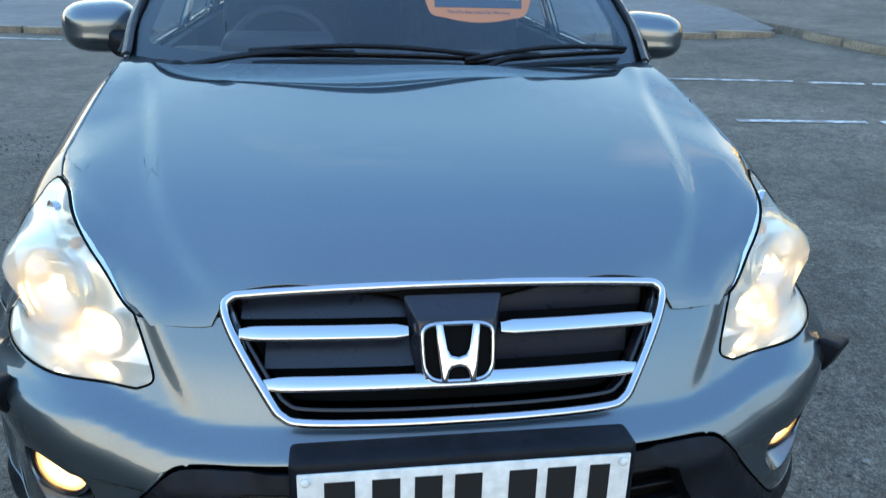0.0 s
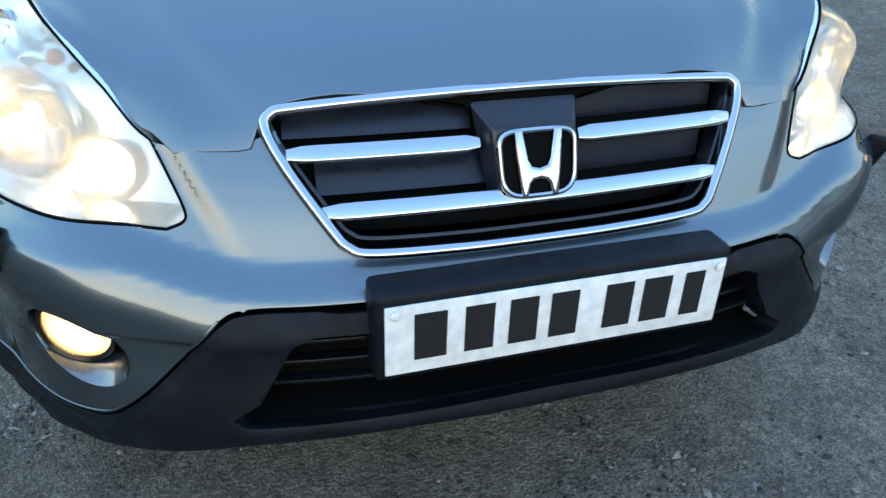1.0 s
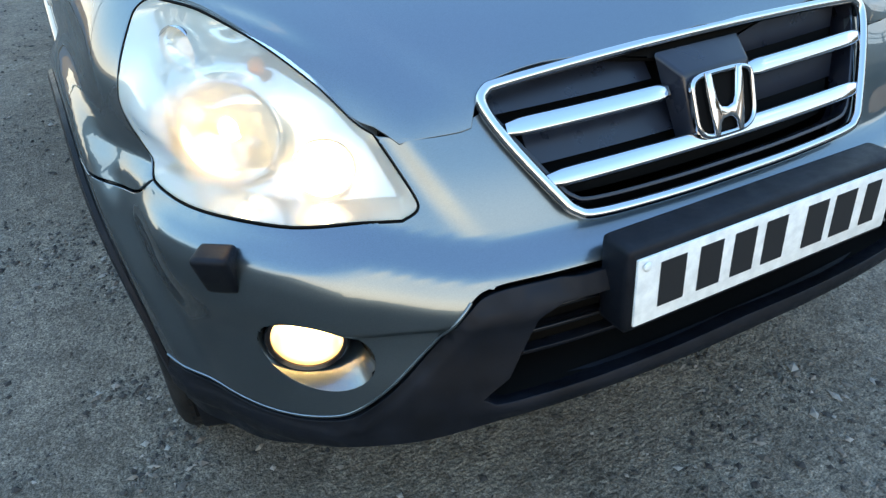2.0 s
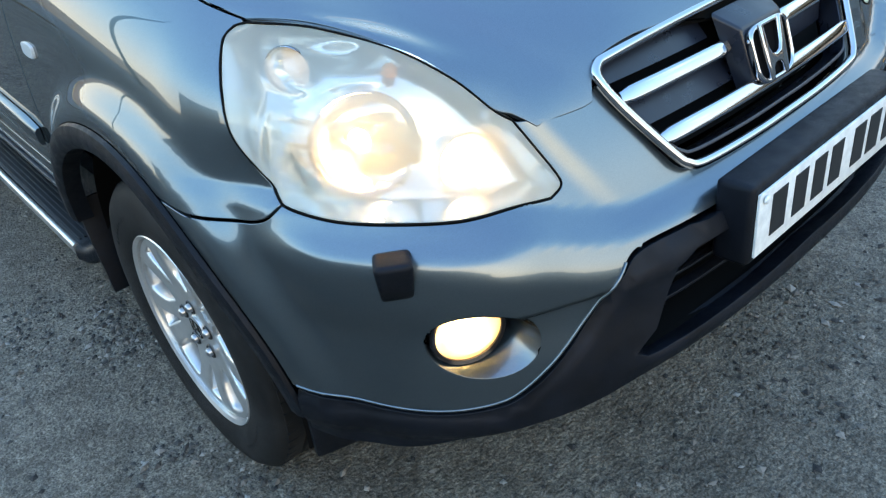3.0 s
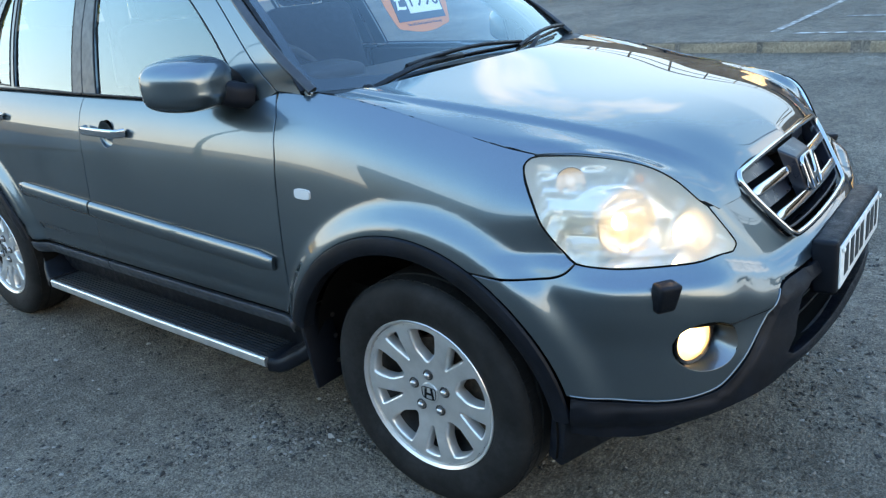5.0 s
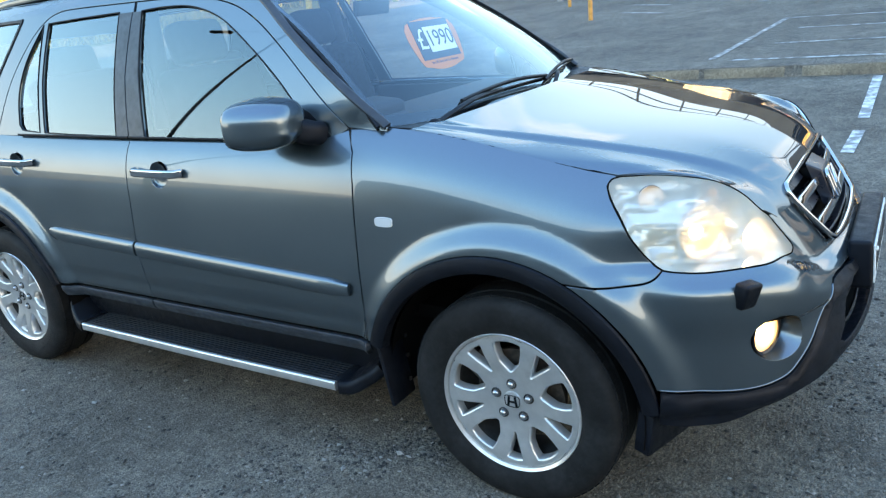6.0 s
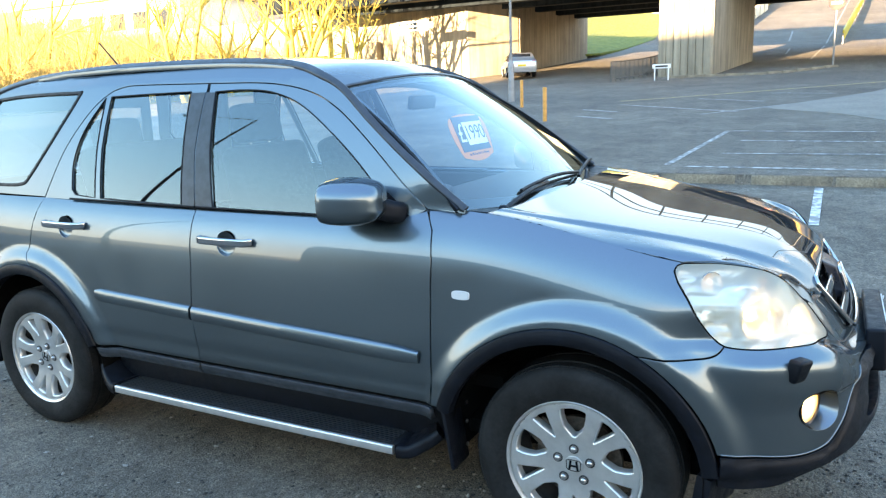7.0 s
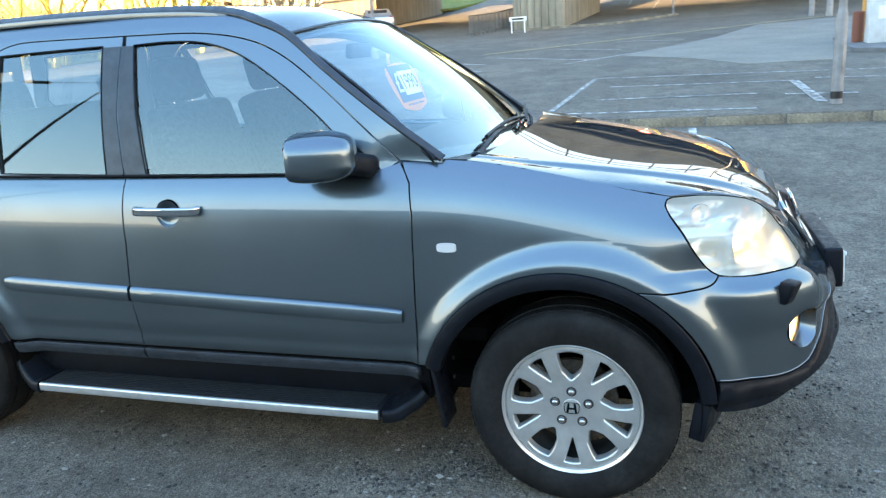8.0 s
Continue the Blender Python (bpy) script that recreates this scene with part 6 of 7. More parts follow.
kerb_run("kerb", (6.97, 0.36), (6.97, 9.0), "weathered concrete kerb between the two levels of the car park")
kerb_run("kerb", (6.97, 0.22), (6.97, -22.0), "weathered concrete kerb between the two levels of the car park")
kerb_run("kerb", (-14, 11.2), (6.6, 9.25), "weathered concrete kerb behind the parking bays", 0.10)
kerb_run("kerb", (36.4, 7.0), (36.8, 2.4), "pale kerb at the foot of the viaduct pier")
kerb_run("kerb", (36.8, 2.4), (40.5, -0.6), "pale kerb at the foot of the viaduct pier")
verge = np.array([(-14, 11.3), (6.55, 9.36), (6.8, 9.6), (9.0, 30), (-14, 30)])
me = panel_mesh(lambda x, y: np.stack([x, y, bank(x, y) + 0.085], -1), verge, pitch=2.0, gap=0, depth=0.08, core=(0, 20, -50))
tagged(part("pavement", me, TAR, None), "grey tarmac strip behind the kerb", "pavement", kind="structure")

# ---- viaduct ----
CONCRETE = material("board_marked_concrete", (0.27, 0.235, 0.18), 0.88)
grain(CONCRETE, 0.35, 0.18)
grain(CONCRETE, 3.0, 0.22, stretch=(1, 1, 0.08))
grain(CONCRETE, 30, 0.12)


def wall_boards(p, q, z0, z1, parent, width=0.45, proud_by=0.02):
    """Upright board marks: shallow ribs along a wall face from p to q."""
    L = math.dist(p, q)
    n = int(L / width)
    d = Vector((q[0] - p[0], q[1] - p[1], 0)).normalized()
    rng = random.Random(int(L * 10))
    for i in range(n):
        t = (i + 0.5) / n
        x, y = p[0] + (q[0] - p[0]) * t, p[1] + (q[1] - p[1]) * t
        part("board_mark", box((width * 0.994, 0.05 + rng.uniform(0, proud_by * 0.25), z1 - z0), (x, y, (z0 + z1) / 2), 0.002, (0, 0, math.degrees(math.atan2(d.y, d.x)))), CONCRETE, parent)


viaduct = thing("viaduct", "board-marked concrete road viaduct with a deep deck on wall piers", "viaduct")


def prism(corners, z0, z1, bevel=0.04):
    bm = bmesh.new()
    f = bm.faces.new([bm.verts.new((x, y, z0)) for x, y in corners])
    r = bmesh.ops.extrude_face_region(bm, geom=[f])
    for v in r["geom"]:
        if isinstance(v, bmesh.types.BMVert):
            v.co.z = z1
    bmesh.ops.recalc_face_normals(bm, faces=bm.faces[:])
    if bevel:
        bmesh.ops.bevel(bm, geom=bm.edges[:], offset=bevel, segments=1, affect="EDGES")
    return bm


# near-black, bluish against the warm sun; also carries the shade under the deck
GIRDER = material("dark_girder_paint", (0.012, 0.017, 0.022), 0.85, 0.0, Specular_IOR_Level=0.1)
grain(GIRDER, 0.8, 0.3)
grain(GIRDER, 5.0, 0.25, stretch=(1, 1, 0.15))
SOFFIT = 7.3
part("pier", prism([(38.15, 7.85), (37.85, 5.12), (47.2, 4.1), (47.5, 6.9)], 1.2, SOFFIT + 0.3), CONCRETE, viaduct, "tall wall pier of weathered concrete")
wall_boards((38.11, 7.8), (37.83, 5.15), 1.2, SOFFIT, viaduct, 0.34)
wall_boards((37.95, 5.10), (47.1, 4.08), 1.2, SOFFIT, viaduct, 0.5)
part("abutment", prism([(46.2, 60), (45.0, 29), (43.0, 21.2), (46.2, 18.9), (58.5, 17.8), (60, 60)], 1.0, SOFFIT + 0.2), CONCRETE, viaduct, "sunlit concrete abutment wall")
wall_boards((46.3, 18.86), (58.4, 17.76), 1.0, SOFFIT, viaduct, 0.55)
wall_boards((45.0, 29.0), (43.0, 21.25), 1.0, SOFFIT + 0.1, viaduct, 0.9, 0.01)
part("wing_wall", prism([(45.0, 29.2), (44.4, 29.2), (40.5, 44), (41.1, 44)], 1.0, 5.2), CONCRETE, viaduct, "sunlit sloping wing wall")
deck = part("deck", prism([(40.2, -40), (40.2, 33), (57.5, 33), (57.5, -40)], SOFFIT, SOFFIT + 0.9), CONCRETE, viaduct, "deep concrete deck, dark below")
# beams take the near-black colour in place of the deck's own shade
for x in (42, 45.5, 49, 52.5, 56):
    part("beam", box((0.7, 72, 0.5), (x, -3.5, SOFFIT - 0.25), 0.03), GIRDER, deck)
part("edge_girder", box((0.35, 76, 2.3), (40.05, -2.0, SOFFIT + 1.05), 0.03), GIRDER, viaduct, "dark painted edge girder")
for z in (SOFFIT + 2.85, SOFFIT + 3.35):
    part("rail", tube([(40.2, -40, z), (40.2, 36, z)], 0.05, 6), GIRDER, viaduct)
for i in range(31):
    part("rail_post", box((0.09, 0.12, 1.25), (40.2, -39.5 + 2.5 * i, SOFFIT + 2.78), 0.01), GIRDER, viaduct)

# ---- street furniture ----
GALV = material("galvanised_steel", (0.22, 0.225, 0.23), 0.5, 0.5)
grain(GALV, 6, 0.15)
ORANGE = material("orange_post_paint", (0.62, 0.27, 0.06), 0.6)
grain(ORANGE, 9, 0.2)
WHITE = material("white_sign_paint", (0.75, 0.75, 0.73), 0.5)
RED = material("red_sign_paint", (0.20, 0.004, 0.008), 0.6)
SIGN_YELLOW = material("yellow_barrier_paint", (0.65, 0.48, 0.03), 0.5)
CABINET = material("pale_cabinet_paint", (0.50, 0.53, 0.53), 0.5)
grain(CABINET, 4, 0.12)
BIN = material("rust_brown_paint", (0.20, 0.055, 0.03), 0.6)


def gz(x, y=0.0):
    return float(bank(np.array(float(x)), np.array(float(y))))


def lamp_post(x, y, height, r0, r1, label, base=1.3, lit=True):
    p = thing("lamp_post", label, "lamp post", "", (x, y, gz(x, y) - 0.02))
    part("base", lathe([(0, r0 * 1.15), (0.05, r0 * 1.05), (base, r0), (base + 0.10, r1 * 1.1), (base + 0.12, r1)], 20, "z"), GALV, p, "wide galvanised base")
    part("shaft", lathe([(base + 0.1, r1), (height, r1 * 0.6), (height + 0.01, 0.001)], 16, "z"), GALV, p)
    part("door", box((0.07, 0.012, 0.36), (-r0 * 0.66, -r0 * 0.66, 0.55), 0.003, (0, 0, -45)), GALV, p)
    if not lit:
        return p
    part("arm", tube(spline([(0, 0, height - 0.02), (0.1, 0, height + 0.3), (0.6, 0, height + 0.5)], 6), r1 * 0.5), GALV, p)
    part("lantern", box((0.6, 0.22, 0.12), (0.85, 0, height + 0.5), 0.04), GALV, p)
    return p


near_post = lamp_post(7.60, -2.30, 4.2, 0.068, 0.048, "grey galvanised post by the kerb with a peeling sticker", 1.05, False)
part("sticker", lathe([(0.08, 0.0735), (0.17, 0.0725)], 20, "z"), PLATE_BLACK, near_post, "torn black sticker")
lamp_post(21.8, 9.48, 5.2, 0.10, 0.055, "slim grey post by the road", 1.3, False)
lamp_post(31.5, -5.7, 7.0, 0.10, 0.07, "grey lamp post across the road")
lamp_post(30.6, -6.2, 3.0, 0.12, 0.10, "short grey column across the road")
for x, y in ((14.25, 5.53), (18.9, 7.95)):
    b = thing("bollard", "weathered orange marker post", "bollard", "marker posts", (x, y, gz(x, y)))
    part("post", lathe([(-0.05, 0.05), (0.78 if x < 16 else 0.80, 0.05), (0.80 if x < 16 else 0.82, 0.042), (0.805 if x < 16 else 0.825, 0.001)], 16, "z"), ORANGE, b)
b = thing("bollard", "tall orange marker post beside the cabinet", "bollard", "marker posts", (16.3, -4.40, gz(16.3)))
part("post", lathe([(-0.05, 0.06), (1.12, 0.06), (1.13, 0.001)], 16, "z"), ORANGE, b)
c = thing("utility_cabinet", "pale grey roadside utility cabinet with a pasted notice", "cabinet", "", (15.6, -4.62, gz(15.6)))
part("body", box((0.40, 0.62, 0.95), (0, 0, 0.52), 0.02), CABINET, c)
part("lid", box((0.44, 0.66, 0.05), (0, 0, 1.02), 0.015), CABINET, c)
part("notice", box((0.004, 0.20, 0.26), (-0.203, 0.05, 0.70), 0), WHITE, c)
part("plinth", box((0.46, 0.68, 0.10), (0, 0, 0.02), 0.01), KERB, c)
b = thing("litter_bin", "rust-brown round roadside litter bin", "bin", "", (15.9, -4.20, gz(15.9)))
part("body", lathe([(0, 0.11), (0.72, 0.12), (0.74, 0.10), (0.74, 0.001)], 20, "z"), BIN, b)
isl = np.array([(14.5, -3.85), (14.1, -4.3), (13.9, -9), (18, -9), (18, -4.1)])
me = panel_mesh(lambda x, y: np.stack([x, y, rise(x) + 0.09], -1), isl, pitch=0.6, gap=0, depth=0.12, core=(16, -6, -50))
tagged(part("traffic_island", me, TAR, None), "raised tarmac island under the cabinet", "island", kind="structure")
s = thing("street_name_plate", "white street name board on two short posts", "sign", "", (34.3, 6.87, gz(34.3)))
part("board", box((0.03, 0.86, 0.20), (0, 0, 0.66), 0.006), WHITE, s)
for y in (-0.32, 0.32):
    part("post", box((0.05, 0.06, 0.72), (0.03, y, 0.34), 0.006), WHITE, s)
part("text_bar", box((0.002, 0.58, 0.08), (-0.017, 0, 0.66)), PLATE_BLACK, s)
s = thing("no_entry_sign", "round red no-entry sign on a grey pole", "sign", "", (41.2, -0.36, gz(41.2)))
part("pole", lathe([(0, 0.05), (3.35, 0.045), (3.36, 0.001)], 12, "z"), GALV, s)
part("disc", lathe([(-0.02, 0.001), (-0.02, 0.36), (0.0, 0.37), (0.01, 0.36), (0.01, 0.001)], 40, "x", (-0.06, 0, 3.08)), RED, s)
part("bar", box((0.01, 0.50, 0.12), (-0.085, 0, 3.08), 0.002), WHITE, s)
s = thing("direction_sign", "white direction sign pointing along the road", "sign", "", (39.5, 23.4, gz(39.5, 23.4)))
part("board", box((0.04, 2.3, 0.62), (0, 0, 3.6), 0.01), WHITE, s)
part("tip", prism([(-0.02, -1.15), (0.02, -1.15), (0.02, -1.5), (-0.02, -1.5)], 3.4, 3.8, 0), PLATE_BLACK, s)
for z in (3.72, 3.48):
    part("text_bar", box((0.004, 1.6, 0.12), (-0.023, 0.2, z)), PLATE_BLACK, s)
for y in (-0.7, 0.7):
    part("post", tube([(0.04, y, 0), (0.04, y, 3.9)], 0.05), GALV, s)
# pedestrian railing by the pier
DARK_GALV = material("dull_railing_steel", (0.13, 0.13, 0.125), 0.6, 0.4)
r = thing("railing", "grey pedestrian guard railing beside the slip road", "railing", "", (0, 0, 0))
p0, p1 = (34.1, 9.25), (41.5, 8.3)
for i in range(13):
    t = i / 12
    x, y = p0[0] + (p1[0] - p0[0]) * t, p0[1] + (p1[1] - p0[1]) * t
    part("post", box((0.05, 0.05, 1.0), (x, y, gz(x, y) + 0.5), 0.004), DARK_GALV, r)
for dz in (0.15, 0.98):
    part("rail", tube([(p0[0] + (p1[0] - p0[0]) * i / 8, p0[1] + (p1[1] - p0[1]) * i / 8, gz(p0[0] + (p1[0] - p0[0]) * i / 8, 8.8) + dz) for i in range(9)], 0.025), DARK_GALV, r)
for i in range(96):
    t = (i + 0.5) / 96
    x, y = p0[0] + (p1[0] - p0[0]) * t, p0[1] + (p1[1] - p0[1]) * t
    part("bar", box((0.014, 0.014, 0.83), (x, y, gz(x, y) + 0.56)), DARK_GALV, r)
# yellow-topped barrier that splits the road
bmid = thing("road_barrier", "low barrier with a yellow face dividing the climbing road", "barrier", "", (0, 0, 0))
for i in range(7):
    x = 60.0 + 6.2 * i
    y = -0.75 - 0.30 * i
    part("panel", box((6.1, 0.10, 0.8), (x + 3, y - 0.15, gz(x + 3) + 0.62), 0.02, (0, -8.7, -2.8)), SIGN_YELLOW, bmid)
    part("post", box((0.1, 0.1, 0.8), (x, y, gz(x) + 0.36), 0.01), GALV, bmid)

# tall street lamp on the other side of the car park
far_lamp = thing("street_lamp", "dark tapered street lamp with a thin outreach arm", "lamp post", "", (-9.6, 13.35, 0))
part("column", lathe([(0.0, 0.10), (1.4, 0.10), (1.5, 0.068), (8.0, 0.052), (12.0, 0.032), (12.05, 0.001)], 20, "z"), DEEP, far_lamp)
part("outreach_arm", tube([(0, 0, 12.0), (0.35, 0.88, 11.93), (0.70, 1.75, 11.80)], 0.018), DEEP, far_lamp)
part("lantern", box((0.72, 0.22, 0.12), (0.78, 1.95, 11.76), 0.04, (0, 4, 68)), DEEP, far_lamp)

# a silver car parked by the abutment
SILVER = material("silver_paint", (0.55, 0.56, 0.57), 0.3, 0.6, Coat_Weight=1.0)
DARKGLASS = material("dark_car_glass", (0.02, 0.022, 0.025), 0.08)
LIGHT_RED = material("tail_lamp_red", (0.45, 0.02, 0.02), 0.25)


def small_car(at, turn):
    c = thing("parked_car", "silver hatchback parked beside the abutment wall", "car")
    c.matrix_basis = pose(*at, 0, 0, turn)
    prof = [(-2.1, 0.30), (-2.15, 0.55), (-2.05, 0.80), (-1.2, 0.95), (-0.55, 1.38), (0.2, 1.48), (1.2, 1.45), (1.85, 1.05), (2.05, 0.95), (2.1, 0.60), (2.05, 0.30)]
    pts = spline(prof, 5)
    bm = bmesh.new()
    rows = []
    for s, k in ((-0.80, 0.0), (-0.88, 0.06), (-0.88, 0.5), (0.88, 0.5), (0.88, 0.06), (0.80, 0.0)):
        rows.append([bm.verts.new((s * (1 - 0.22 * max(0, z - 0.9) / 0.58), y, z)) for y, z in pts])
    for a, b2 in zip(rows, rows[1:]):
        for i in range(len(pts) - 1):
            bm.faces.new((a[i], a[i + 1], b2[i + 1], b2[i]))
    for r2 in (rows[0], rows[-1]):
        bm.faces.new(r2)
    bmesh.ops.recalc_face_normals(bm, faces=bm.faces[:])
    part("body", smooth(bm, 30), SILVER, c)
    part("rear_window", box((1.15, 0.04, 0.42), (0, 1.60, 1.22), 0.02, (36, 0, 0)), DARKGLASS, c)
    for sx in (-1, 1):
        part("side_window", box((0.03, 1.9, 0.34), (sx * 0.775, 0.2, 1.18), 0.02, (0, sx * -20, 0)), DARKGLASS, c)
        part("tail_lamp", box((0.22, 0.05, 0.14), (sx * 0.72, 2.03, 0.92), 0.02), LIGHT_RED, c)
        for y in (-1.3, 1.35):
            w = part("wheel", lathe([(-0.1, 0.2), (-0.1, 0.30), (-0.06, 0.315), (0.06, 0.315), (0.1, 0.30), (0.1, 0.2)], 28, "x", (sx * 0.79, y, 0.315)), RUBBER, c)
            part("hub", lathe([(0.0, 0.001), (0.0, 0.2), (0.02, 0.21)], 20, "x", (sx * 0.87, y, 0.315)), ALLOY, w)
    part("plate", box((0.5, 0.02, 0.11), (0, 2.115, 0.70), 0.003), SIGN_YELLOW, c)
    return c


small_car((41.8, 17.2, gz(41.8) - 0.02), 118)

# ---- grass, bank, trees ----
GRASS = material("grass", (0.12, 0.15, 0.02), 0.9)
wobble(GRASS, (0.10, 0.13, 0.015), (0.20, 0.19, 0.03), 2.0, 0.4, 0.62)
relief(GRASS, 20, 0.05)
slope = np.array([(57.0, 18.0), (64.0, 16.3), (72, 15.2), (130, 24), (130, 45), (60, 45)])
me = panel_mesh(lambda x, y: np.stack([x, y, bank(x, y) + 0.05 + 0.30 * np.maximum(y - 15.5 - 0.05 * (x - 57), 0) * 0.5], -1), slope, pitch=3.0, gap=0, depth=0.2, core=(80, 30, -200))
tagged(part("grass_bank", me, GRASS, None), "sunlit green grass bank beyond the underpass", "grass", kind="structure")
LITTER = material("dry_grass_bank", (0.26, 0.20, 0.07), 0.95)
wobble(LITTER, (0.30, 0.23, 0.08), (0.16, 0.15, 0.04), 1.2, 0.4, 0.62)
relief(LITTER, 9, 0.08)
slope = np.array([(-14, 38), (12, 37), (30, 33.5), (39.5, 31.5), (44, 45), (70, 80), (-14, 80)])
me = panel_mesh(lambda x, y: np.stack([x, y, bank(x, y) + 0.06], -1), slope, pitch=2.0, gap=0, depth=0.2, core=(20, 55, -200))
tagged(part("bank_grass", me, LITTER, None), "dry grass and leaf litter under the bare trees", "grass", kind="structure")
BARK = material("sunlit_bark", (0.46, 0.34, 0.07), 0.9)
grain(BARK, 6, 0.35)
TWIG = material("bare_twigs", (0.40, 0.29, 0.07), 0.9)
SCRUB = material("dry_scrub", (0.52, 0.39, 0.15), 0.95)
grain(SCRUB, 3, 0.4)


def limb(rng, p, d, length, r, depth, out, sides=6):
    """Grows one limb as a bent taper, then its branches."""
    n = 5
    pts = [np.array(p)]
    d = np.array(d, float)
    for i in range(n):
        d = d + rng.normal(0, 0.10, 3) + np.array((0, 0, 0.05))
        d /= np.linalg.norm(d)
        pts.append(pts[-1] + d * length / n)
    out.append((pts, r, depth))
    if depth == 0:
        return
    for k in range(rng.integers(3, 5) if depth > 1 else rng.integers(4, 7)):
        t = rng.uniform(0.35, 1.0)
        i = min(int(t * n), n - 1)
        base = pts[i] + (pts[i + 1] - pts[i]) * (t * n - i)
        side = rng.normal(0, 1, 3)
        nd = d * 0.75 + side / np.linalg.norm(side) * 0.75 + np.array((0, 0, 0.15))
        limb(rng, base, nd / np.linalg.norm(nd), length * rng.uniform(0.45, 0.7), r * 0.5 * (1 - 0.35 * t), depth - 1, out)


def tubes(limbs, sides):
    V, F = [], []
    for pts, r, _ in limbs:
        base = len(V)
        for i, p in enumerate(pts):
            a, b = pts[max(i - 1, 0)], pts[min(i + 1, len(pts) - 1)]
            t = (b - a) / np.linalg.norm(b - a)
            u = np.cross(t, (0.3, 0.9, 0.1))
            u /= np.linalg.norm(u)
            w = np.cross(t, u)
            k = r * (1 - 0.75 * i / (len(pts) - 1))
            for s in range(sides):
                c, q = math.cos(2 * math.pi * s / sides), math.sin(2 * math.pi * s / sides)
                V.append(p + k * (c * u + q * w))
        for i in range(len(pts) - 1):
            for s in range(sides):
                F.append((base + i * sides + s, base + i * sides + (s + 1) % sides, base + (i + 1) * sides + (s + 1) % sides, base + (i + 1) * sides + s))
    me = bpy.data.meshes.new("limbs")
    me.from_pydata([tuple(v) for v in V], [], F)
    me.polygons.foreach_set("use_smooth", [True] * len(F))
    return me


def tree(x, y, height, stems, spread, seed, girth=0.16, depth=3):
    rng = np.random.default_rng(seed)
    t = thing("tree", "bare winter tree with sunlit yellow-brown bark" if stems == 1 else "bare many-stemmed winter tree with sunlit yellow-brown bark", "tree", "bare trees on the bank", (x, y, gz(x, y) - 0.1))
    out = []
    for s in range(stems):
        a = rng.uniform(0, 6.28)
        d = np.array((math.cos(a) * spread, math.sin(a) * spread, 1.0))
        limb(rng, (0.1 * math.cos(a), 0.1 * math.sin(a), 0), d / np.linalg.norm(d), height * rng.uniform(0.6, 0.8), girth * rng.uniform(0.8, 1.1), depth, out)
    thick = [l for l in out if l[2] >= depth - 1]
    thin = [l for l in out if l[2] < depth - 1]
    part("trunk", tubes(thick, 7), BARK, t)
    part("crown", tubes(thin, 3), TWIG, t, "crown of fine bare twigs")


for i, (x, y, h, stems, spread, girth) in enumerate(((28.0, 31.5, 8, 3, 0.30, 0.16), (32.0, 27.2, 8, 5, 0.45, 0.17), (30.3, 31.0, 7, 2, 0.3, 0.12), (33.8, 26.5, 9, 1, 0.08, 0.15), (34.6, 26.2, 9, 1, 0.06, 0.16), (35.6, 25.8, 9, 1, 0.10, 0.13),
                                                     (24.8, 35.0, 6, 2, 0.35, 0.10), (21.5, 38.0, 6, 2, 0.4, 0.09), (37.5, 27.0, 8, 2, 0.2, 0.10), (31.0, 38.0, 9, 1, 0.2, 0.14), (26.5, 42.0, 9, 2, 0.25, 0.14), (19.0, 44.0, 8, 2, 0.3, 0.12),
                                                     (36.0, 33.0, 9, 1, 0.1, 0.15), (33.0, 33.0, 8, 2, 0.25, 0.12), (14.0, 47.0, 7, 3, 0.3, 0.10), (39.0, 31.0, 8, 1, 0.15, 0.12))):
    tree(x, y, h, stems, spread, 20 + i, girth * 1.5)


def thicket(n, seed):
    """Brushwood on the bank: thousands of thin upright stems in one mesh."""
    rng = np.random.default_rng(seed)
    out = []
    while len(out) < n:
        x, y = rng.uniform(-6, 40), rng.uniform(33, 66)
        if 0.2 * x + y < 40 or (x > 30 and y < 36):
            continue
        h = rng.uniform(1.2, 4.4)
        p = np.array((x, y, gz(x, y)))
        d = np.array((rng.normal(0, 0.35), rng.normal(0, 0.35), 1.0))
        pts = [p, p + d * h * 0.5 + rng.normal(0, 0.12, 3), p + d * h + rng.normal(0, 0.3, 3)]
        out.append((pts, 0.035, 0))
        for k in range(3):
            q = pts[1] + rng.normal(0, 0.1, 3)
            out.append(([q, q + rng.normal(0, 0.4, 3) + (0, 0, 0.5), q + rng.normal(0, 0.8, 3) + (0, 0, 0.9)], 0.018, 0))
    return tubes(out, 3)


tagged(part("scrub", thicket(26000, 9), SCRUB, None), "dense dry brushwood covering the sunlit bank", "scrub", kind="stuff")

# pale building behind the trees
RENDER = material("pale_render", (0.62, 0.58, 0.48), 0.85)
grain(RENDER, 0.6, 0.1)
b = thing("office_building", "pale two-storey building behind the bare trees", "building", "", (52, 62, gz(52, 62) - 3))
part("wall", box((10, 22, 7.5), (0, 0, 3.7), 0.05), RENDER, b)
part("roof", box((11, 23, 0.5), (0, 0, 7.7), 0.05), CONCRETE, b)
for j in range(2):
    for i in range(7):
        win = part("window", box((0.12, 1.9, 1.5), (-5.0, -9 + 3.0 * i, 2.2 + 3.2 * j), 0.02), DARKGLASS, b)
        part("sill", box((0.25, 2.1, 0.1), (-5.1, -9 + 3.0 * i, 1.4 + 3.2 * j), 0.02), RENDER, win)

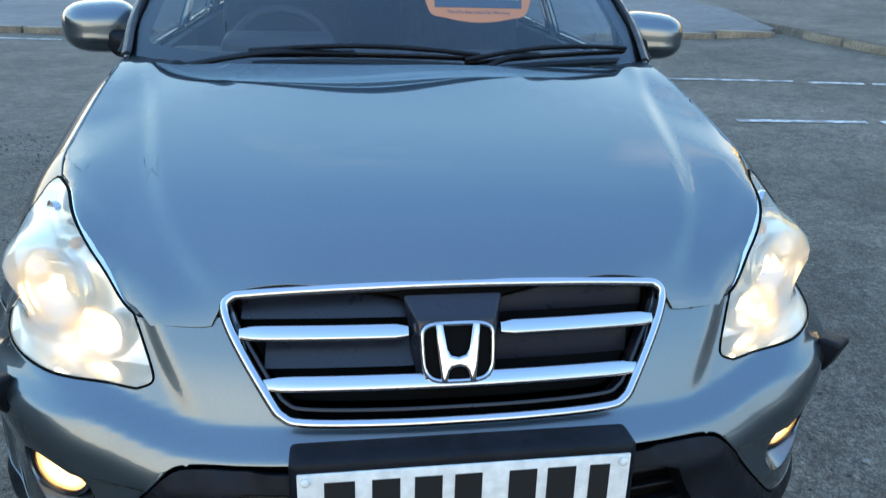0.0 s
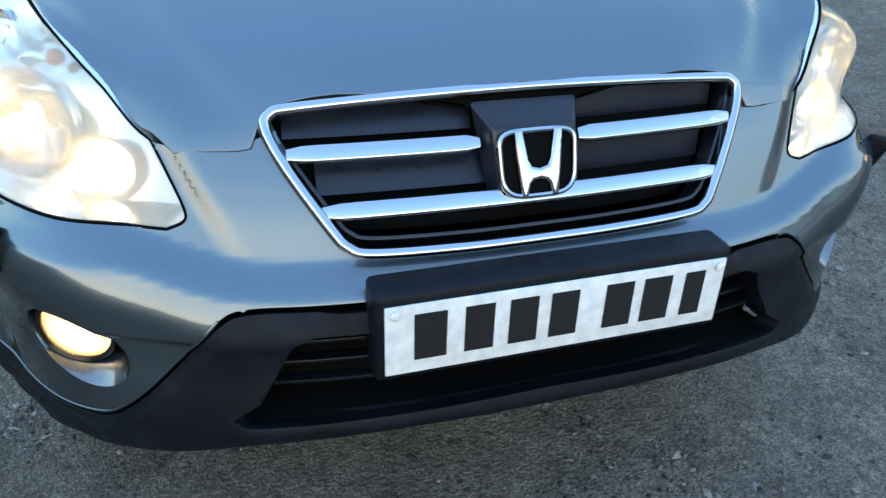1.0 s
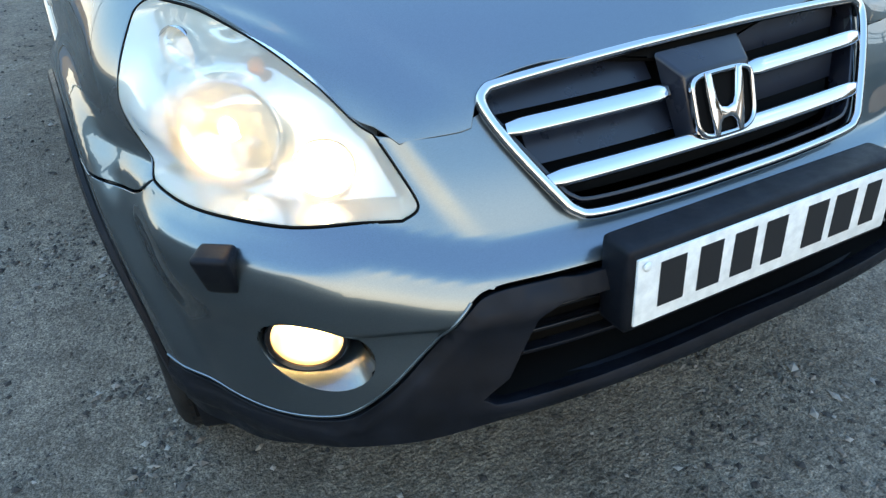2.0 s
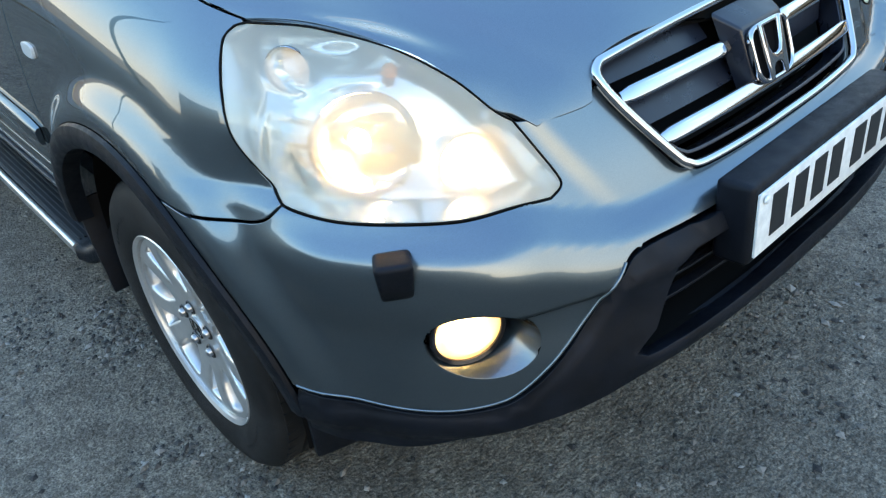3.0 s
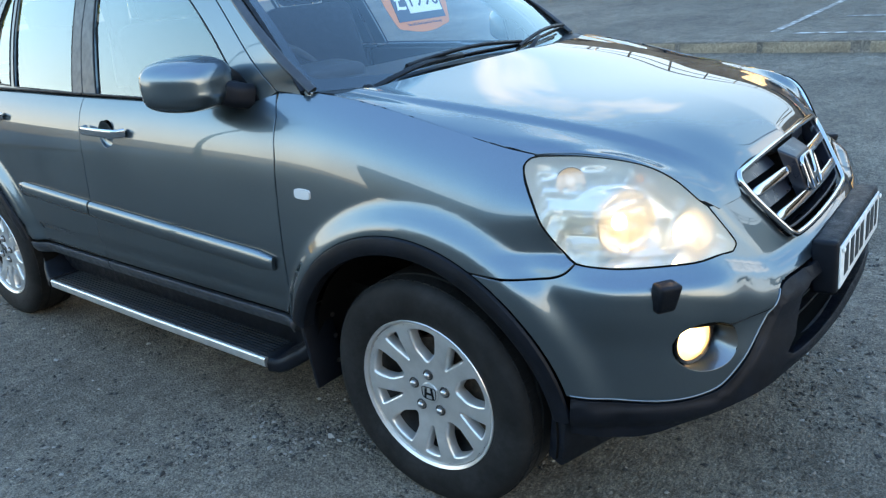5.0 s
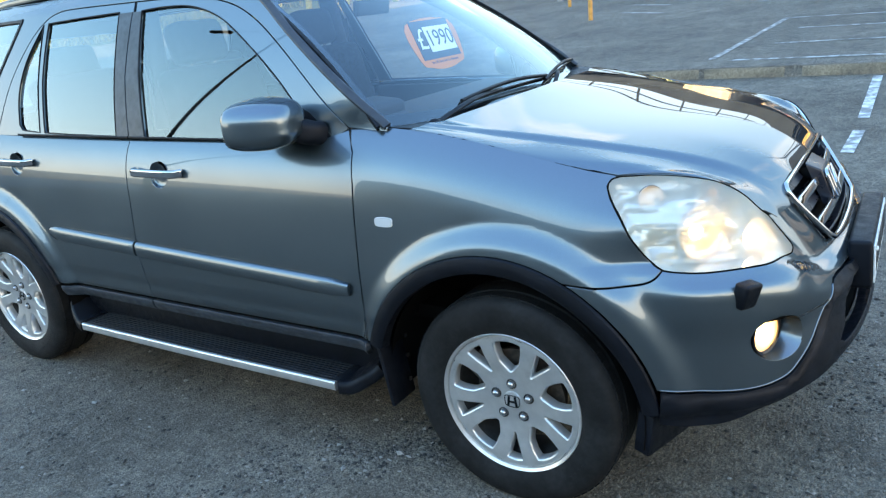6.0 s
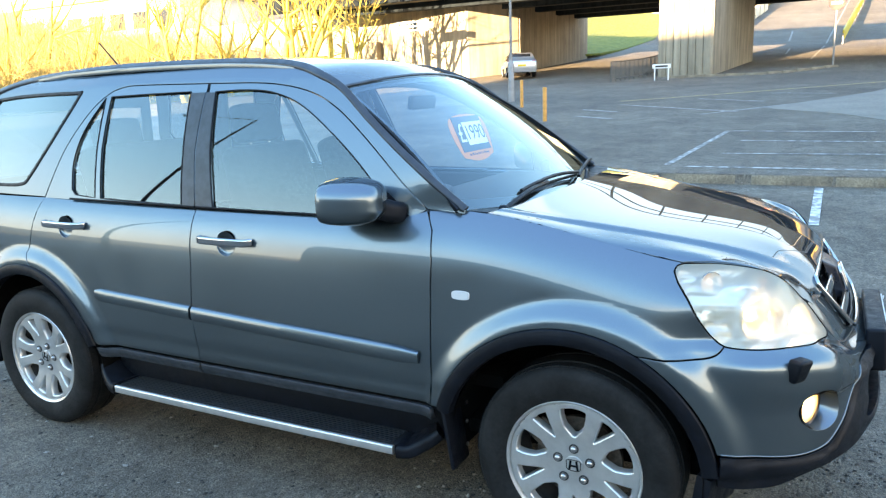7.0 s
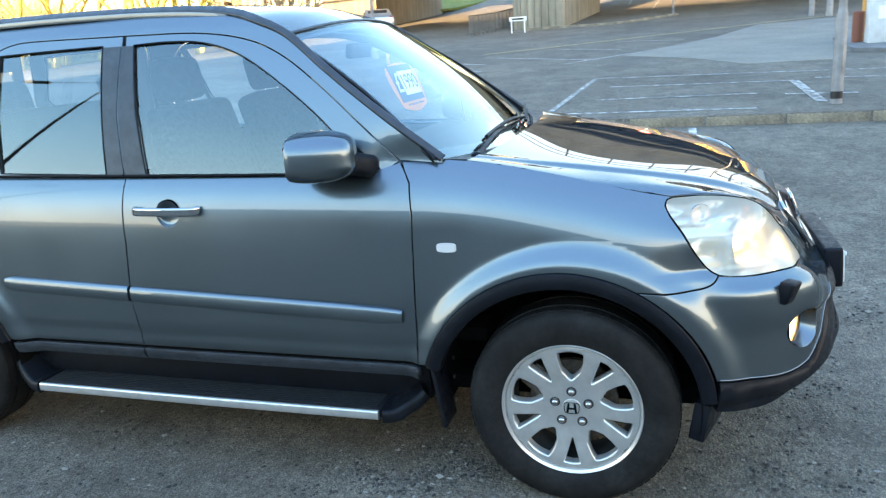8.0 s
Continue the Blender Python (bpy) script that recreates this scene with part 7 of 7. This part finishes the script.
# street frontage, itself unseen, that shades the car park; the doors mirror it
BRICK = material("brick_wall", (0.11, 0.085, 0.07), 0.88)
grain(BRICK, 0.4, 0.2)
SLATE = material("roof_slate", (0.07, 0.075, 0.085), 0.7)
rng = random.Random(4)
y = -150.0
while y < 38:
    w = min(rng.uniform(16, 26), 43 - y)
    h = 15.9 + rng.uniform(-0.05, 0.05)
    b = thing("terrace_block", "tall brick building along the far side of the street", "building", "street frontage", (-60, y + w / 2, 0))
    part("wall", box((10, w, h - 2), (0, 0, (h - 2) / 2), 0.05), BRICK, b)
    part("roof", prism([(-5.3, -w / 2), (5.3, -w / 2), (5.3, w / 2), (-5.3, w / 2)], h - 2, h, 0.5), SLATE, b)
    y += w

# low buildings, a wall and bare scrub at the top of the climbing road
for at, size, turn, label in (((104, 19, 4), (12, 16, 6), -12, "white two-storey building at the top of the road"), ((128, -2, 4), (10, 26, 5), 6, "pale low building across the top of the road")):
    b = thing("town_building", label, "building", "buildings at the top of the road")
    b.matrix_basis = pose(at[0], at[1], gz(at[0], at[1]) - 0.5, 0, 0, turn)
    part("wall", box((size[0], size[1], size[2]), (0, 0, size[2] / 2), 0.05), RENDER, b)
    part("roof", prism([(-size[0] / 2 - 0.3, -size[1] / 2 - 0.3), (size[0] / 2 + 0.3, -size[1] / 2 - 0.3), (size[0] / 2 + 0.3, size[1] / 2 + 0.3), (-size[0] / 2 - 0.3, size[1] / 2 + 0.3)], size[2], size[2] + 1.2, 0.5), SLATE, b)
    for j in range(2):
        for i in range(int(size[1] / 3)):
            win = part("window", box((0.12, 1.5, 1.2), (-size[0] / 2, -size[1] / 2 + 1.8 + 3.0 * i, 1.4 + 2.4 * j), 0.02), DARKGLASS, b)
            part("sill", box((0.22, 1.7, 0.08), (-size[0] / 2 - 0.05, -size[1] / 2 + 1.8 + 3.0 * i, 0.76 + 2.4 * j), 0.02), RENDER, win)
w = thing("garden_wall", "long pale rendered wall beside the climbing road", "wall", "", (0, 0, 0))
for i in range(10):
    x = 62 + 4.0 * i
    y = 8.6 - 0.10 * i
    part("wall_panel", box((4.02, 0.25, 1.3), (x, y, gz(x, y) + 0.55), 0.03, (0, -math.degrees(math.atan(0.153)), 0)), RENDER, w)


def far_brush(n, seed):
    rng = np.random.default_rng(seed)
    out = []
    for k in range(n):
        x, y = rng.uniform(95, 120), rng.choice((rng.uniform(8, 13), rng.uniform(-26, -9)))
        p = np.array((x, y, gz(x, y)))
        for j in range(5):
            d = rng.normal(0, 0.5, 3) + (0, 0, rng.uniform(1.2, 3.2))
            out.append(([p, p + d * 0.5 + rng.normal(0, 0.2, 3), p + d + rng.normal(0, 0.4, 3)], 0.06, 0))
    return tubes(out, 3)


tagged(part("far_scrub", far_brush(700, 31), SCRUB, None), "bare brown brushwood at the top of the road", "scrub", kind="stuff")
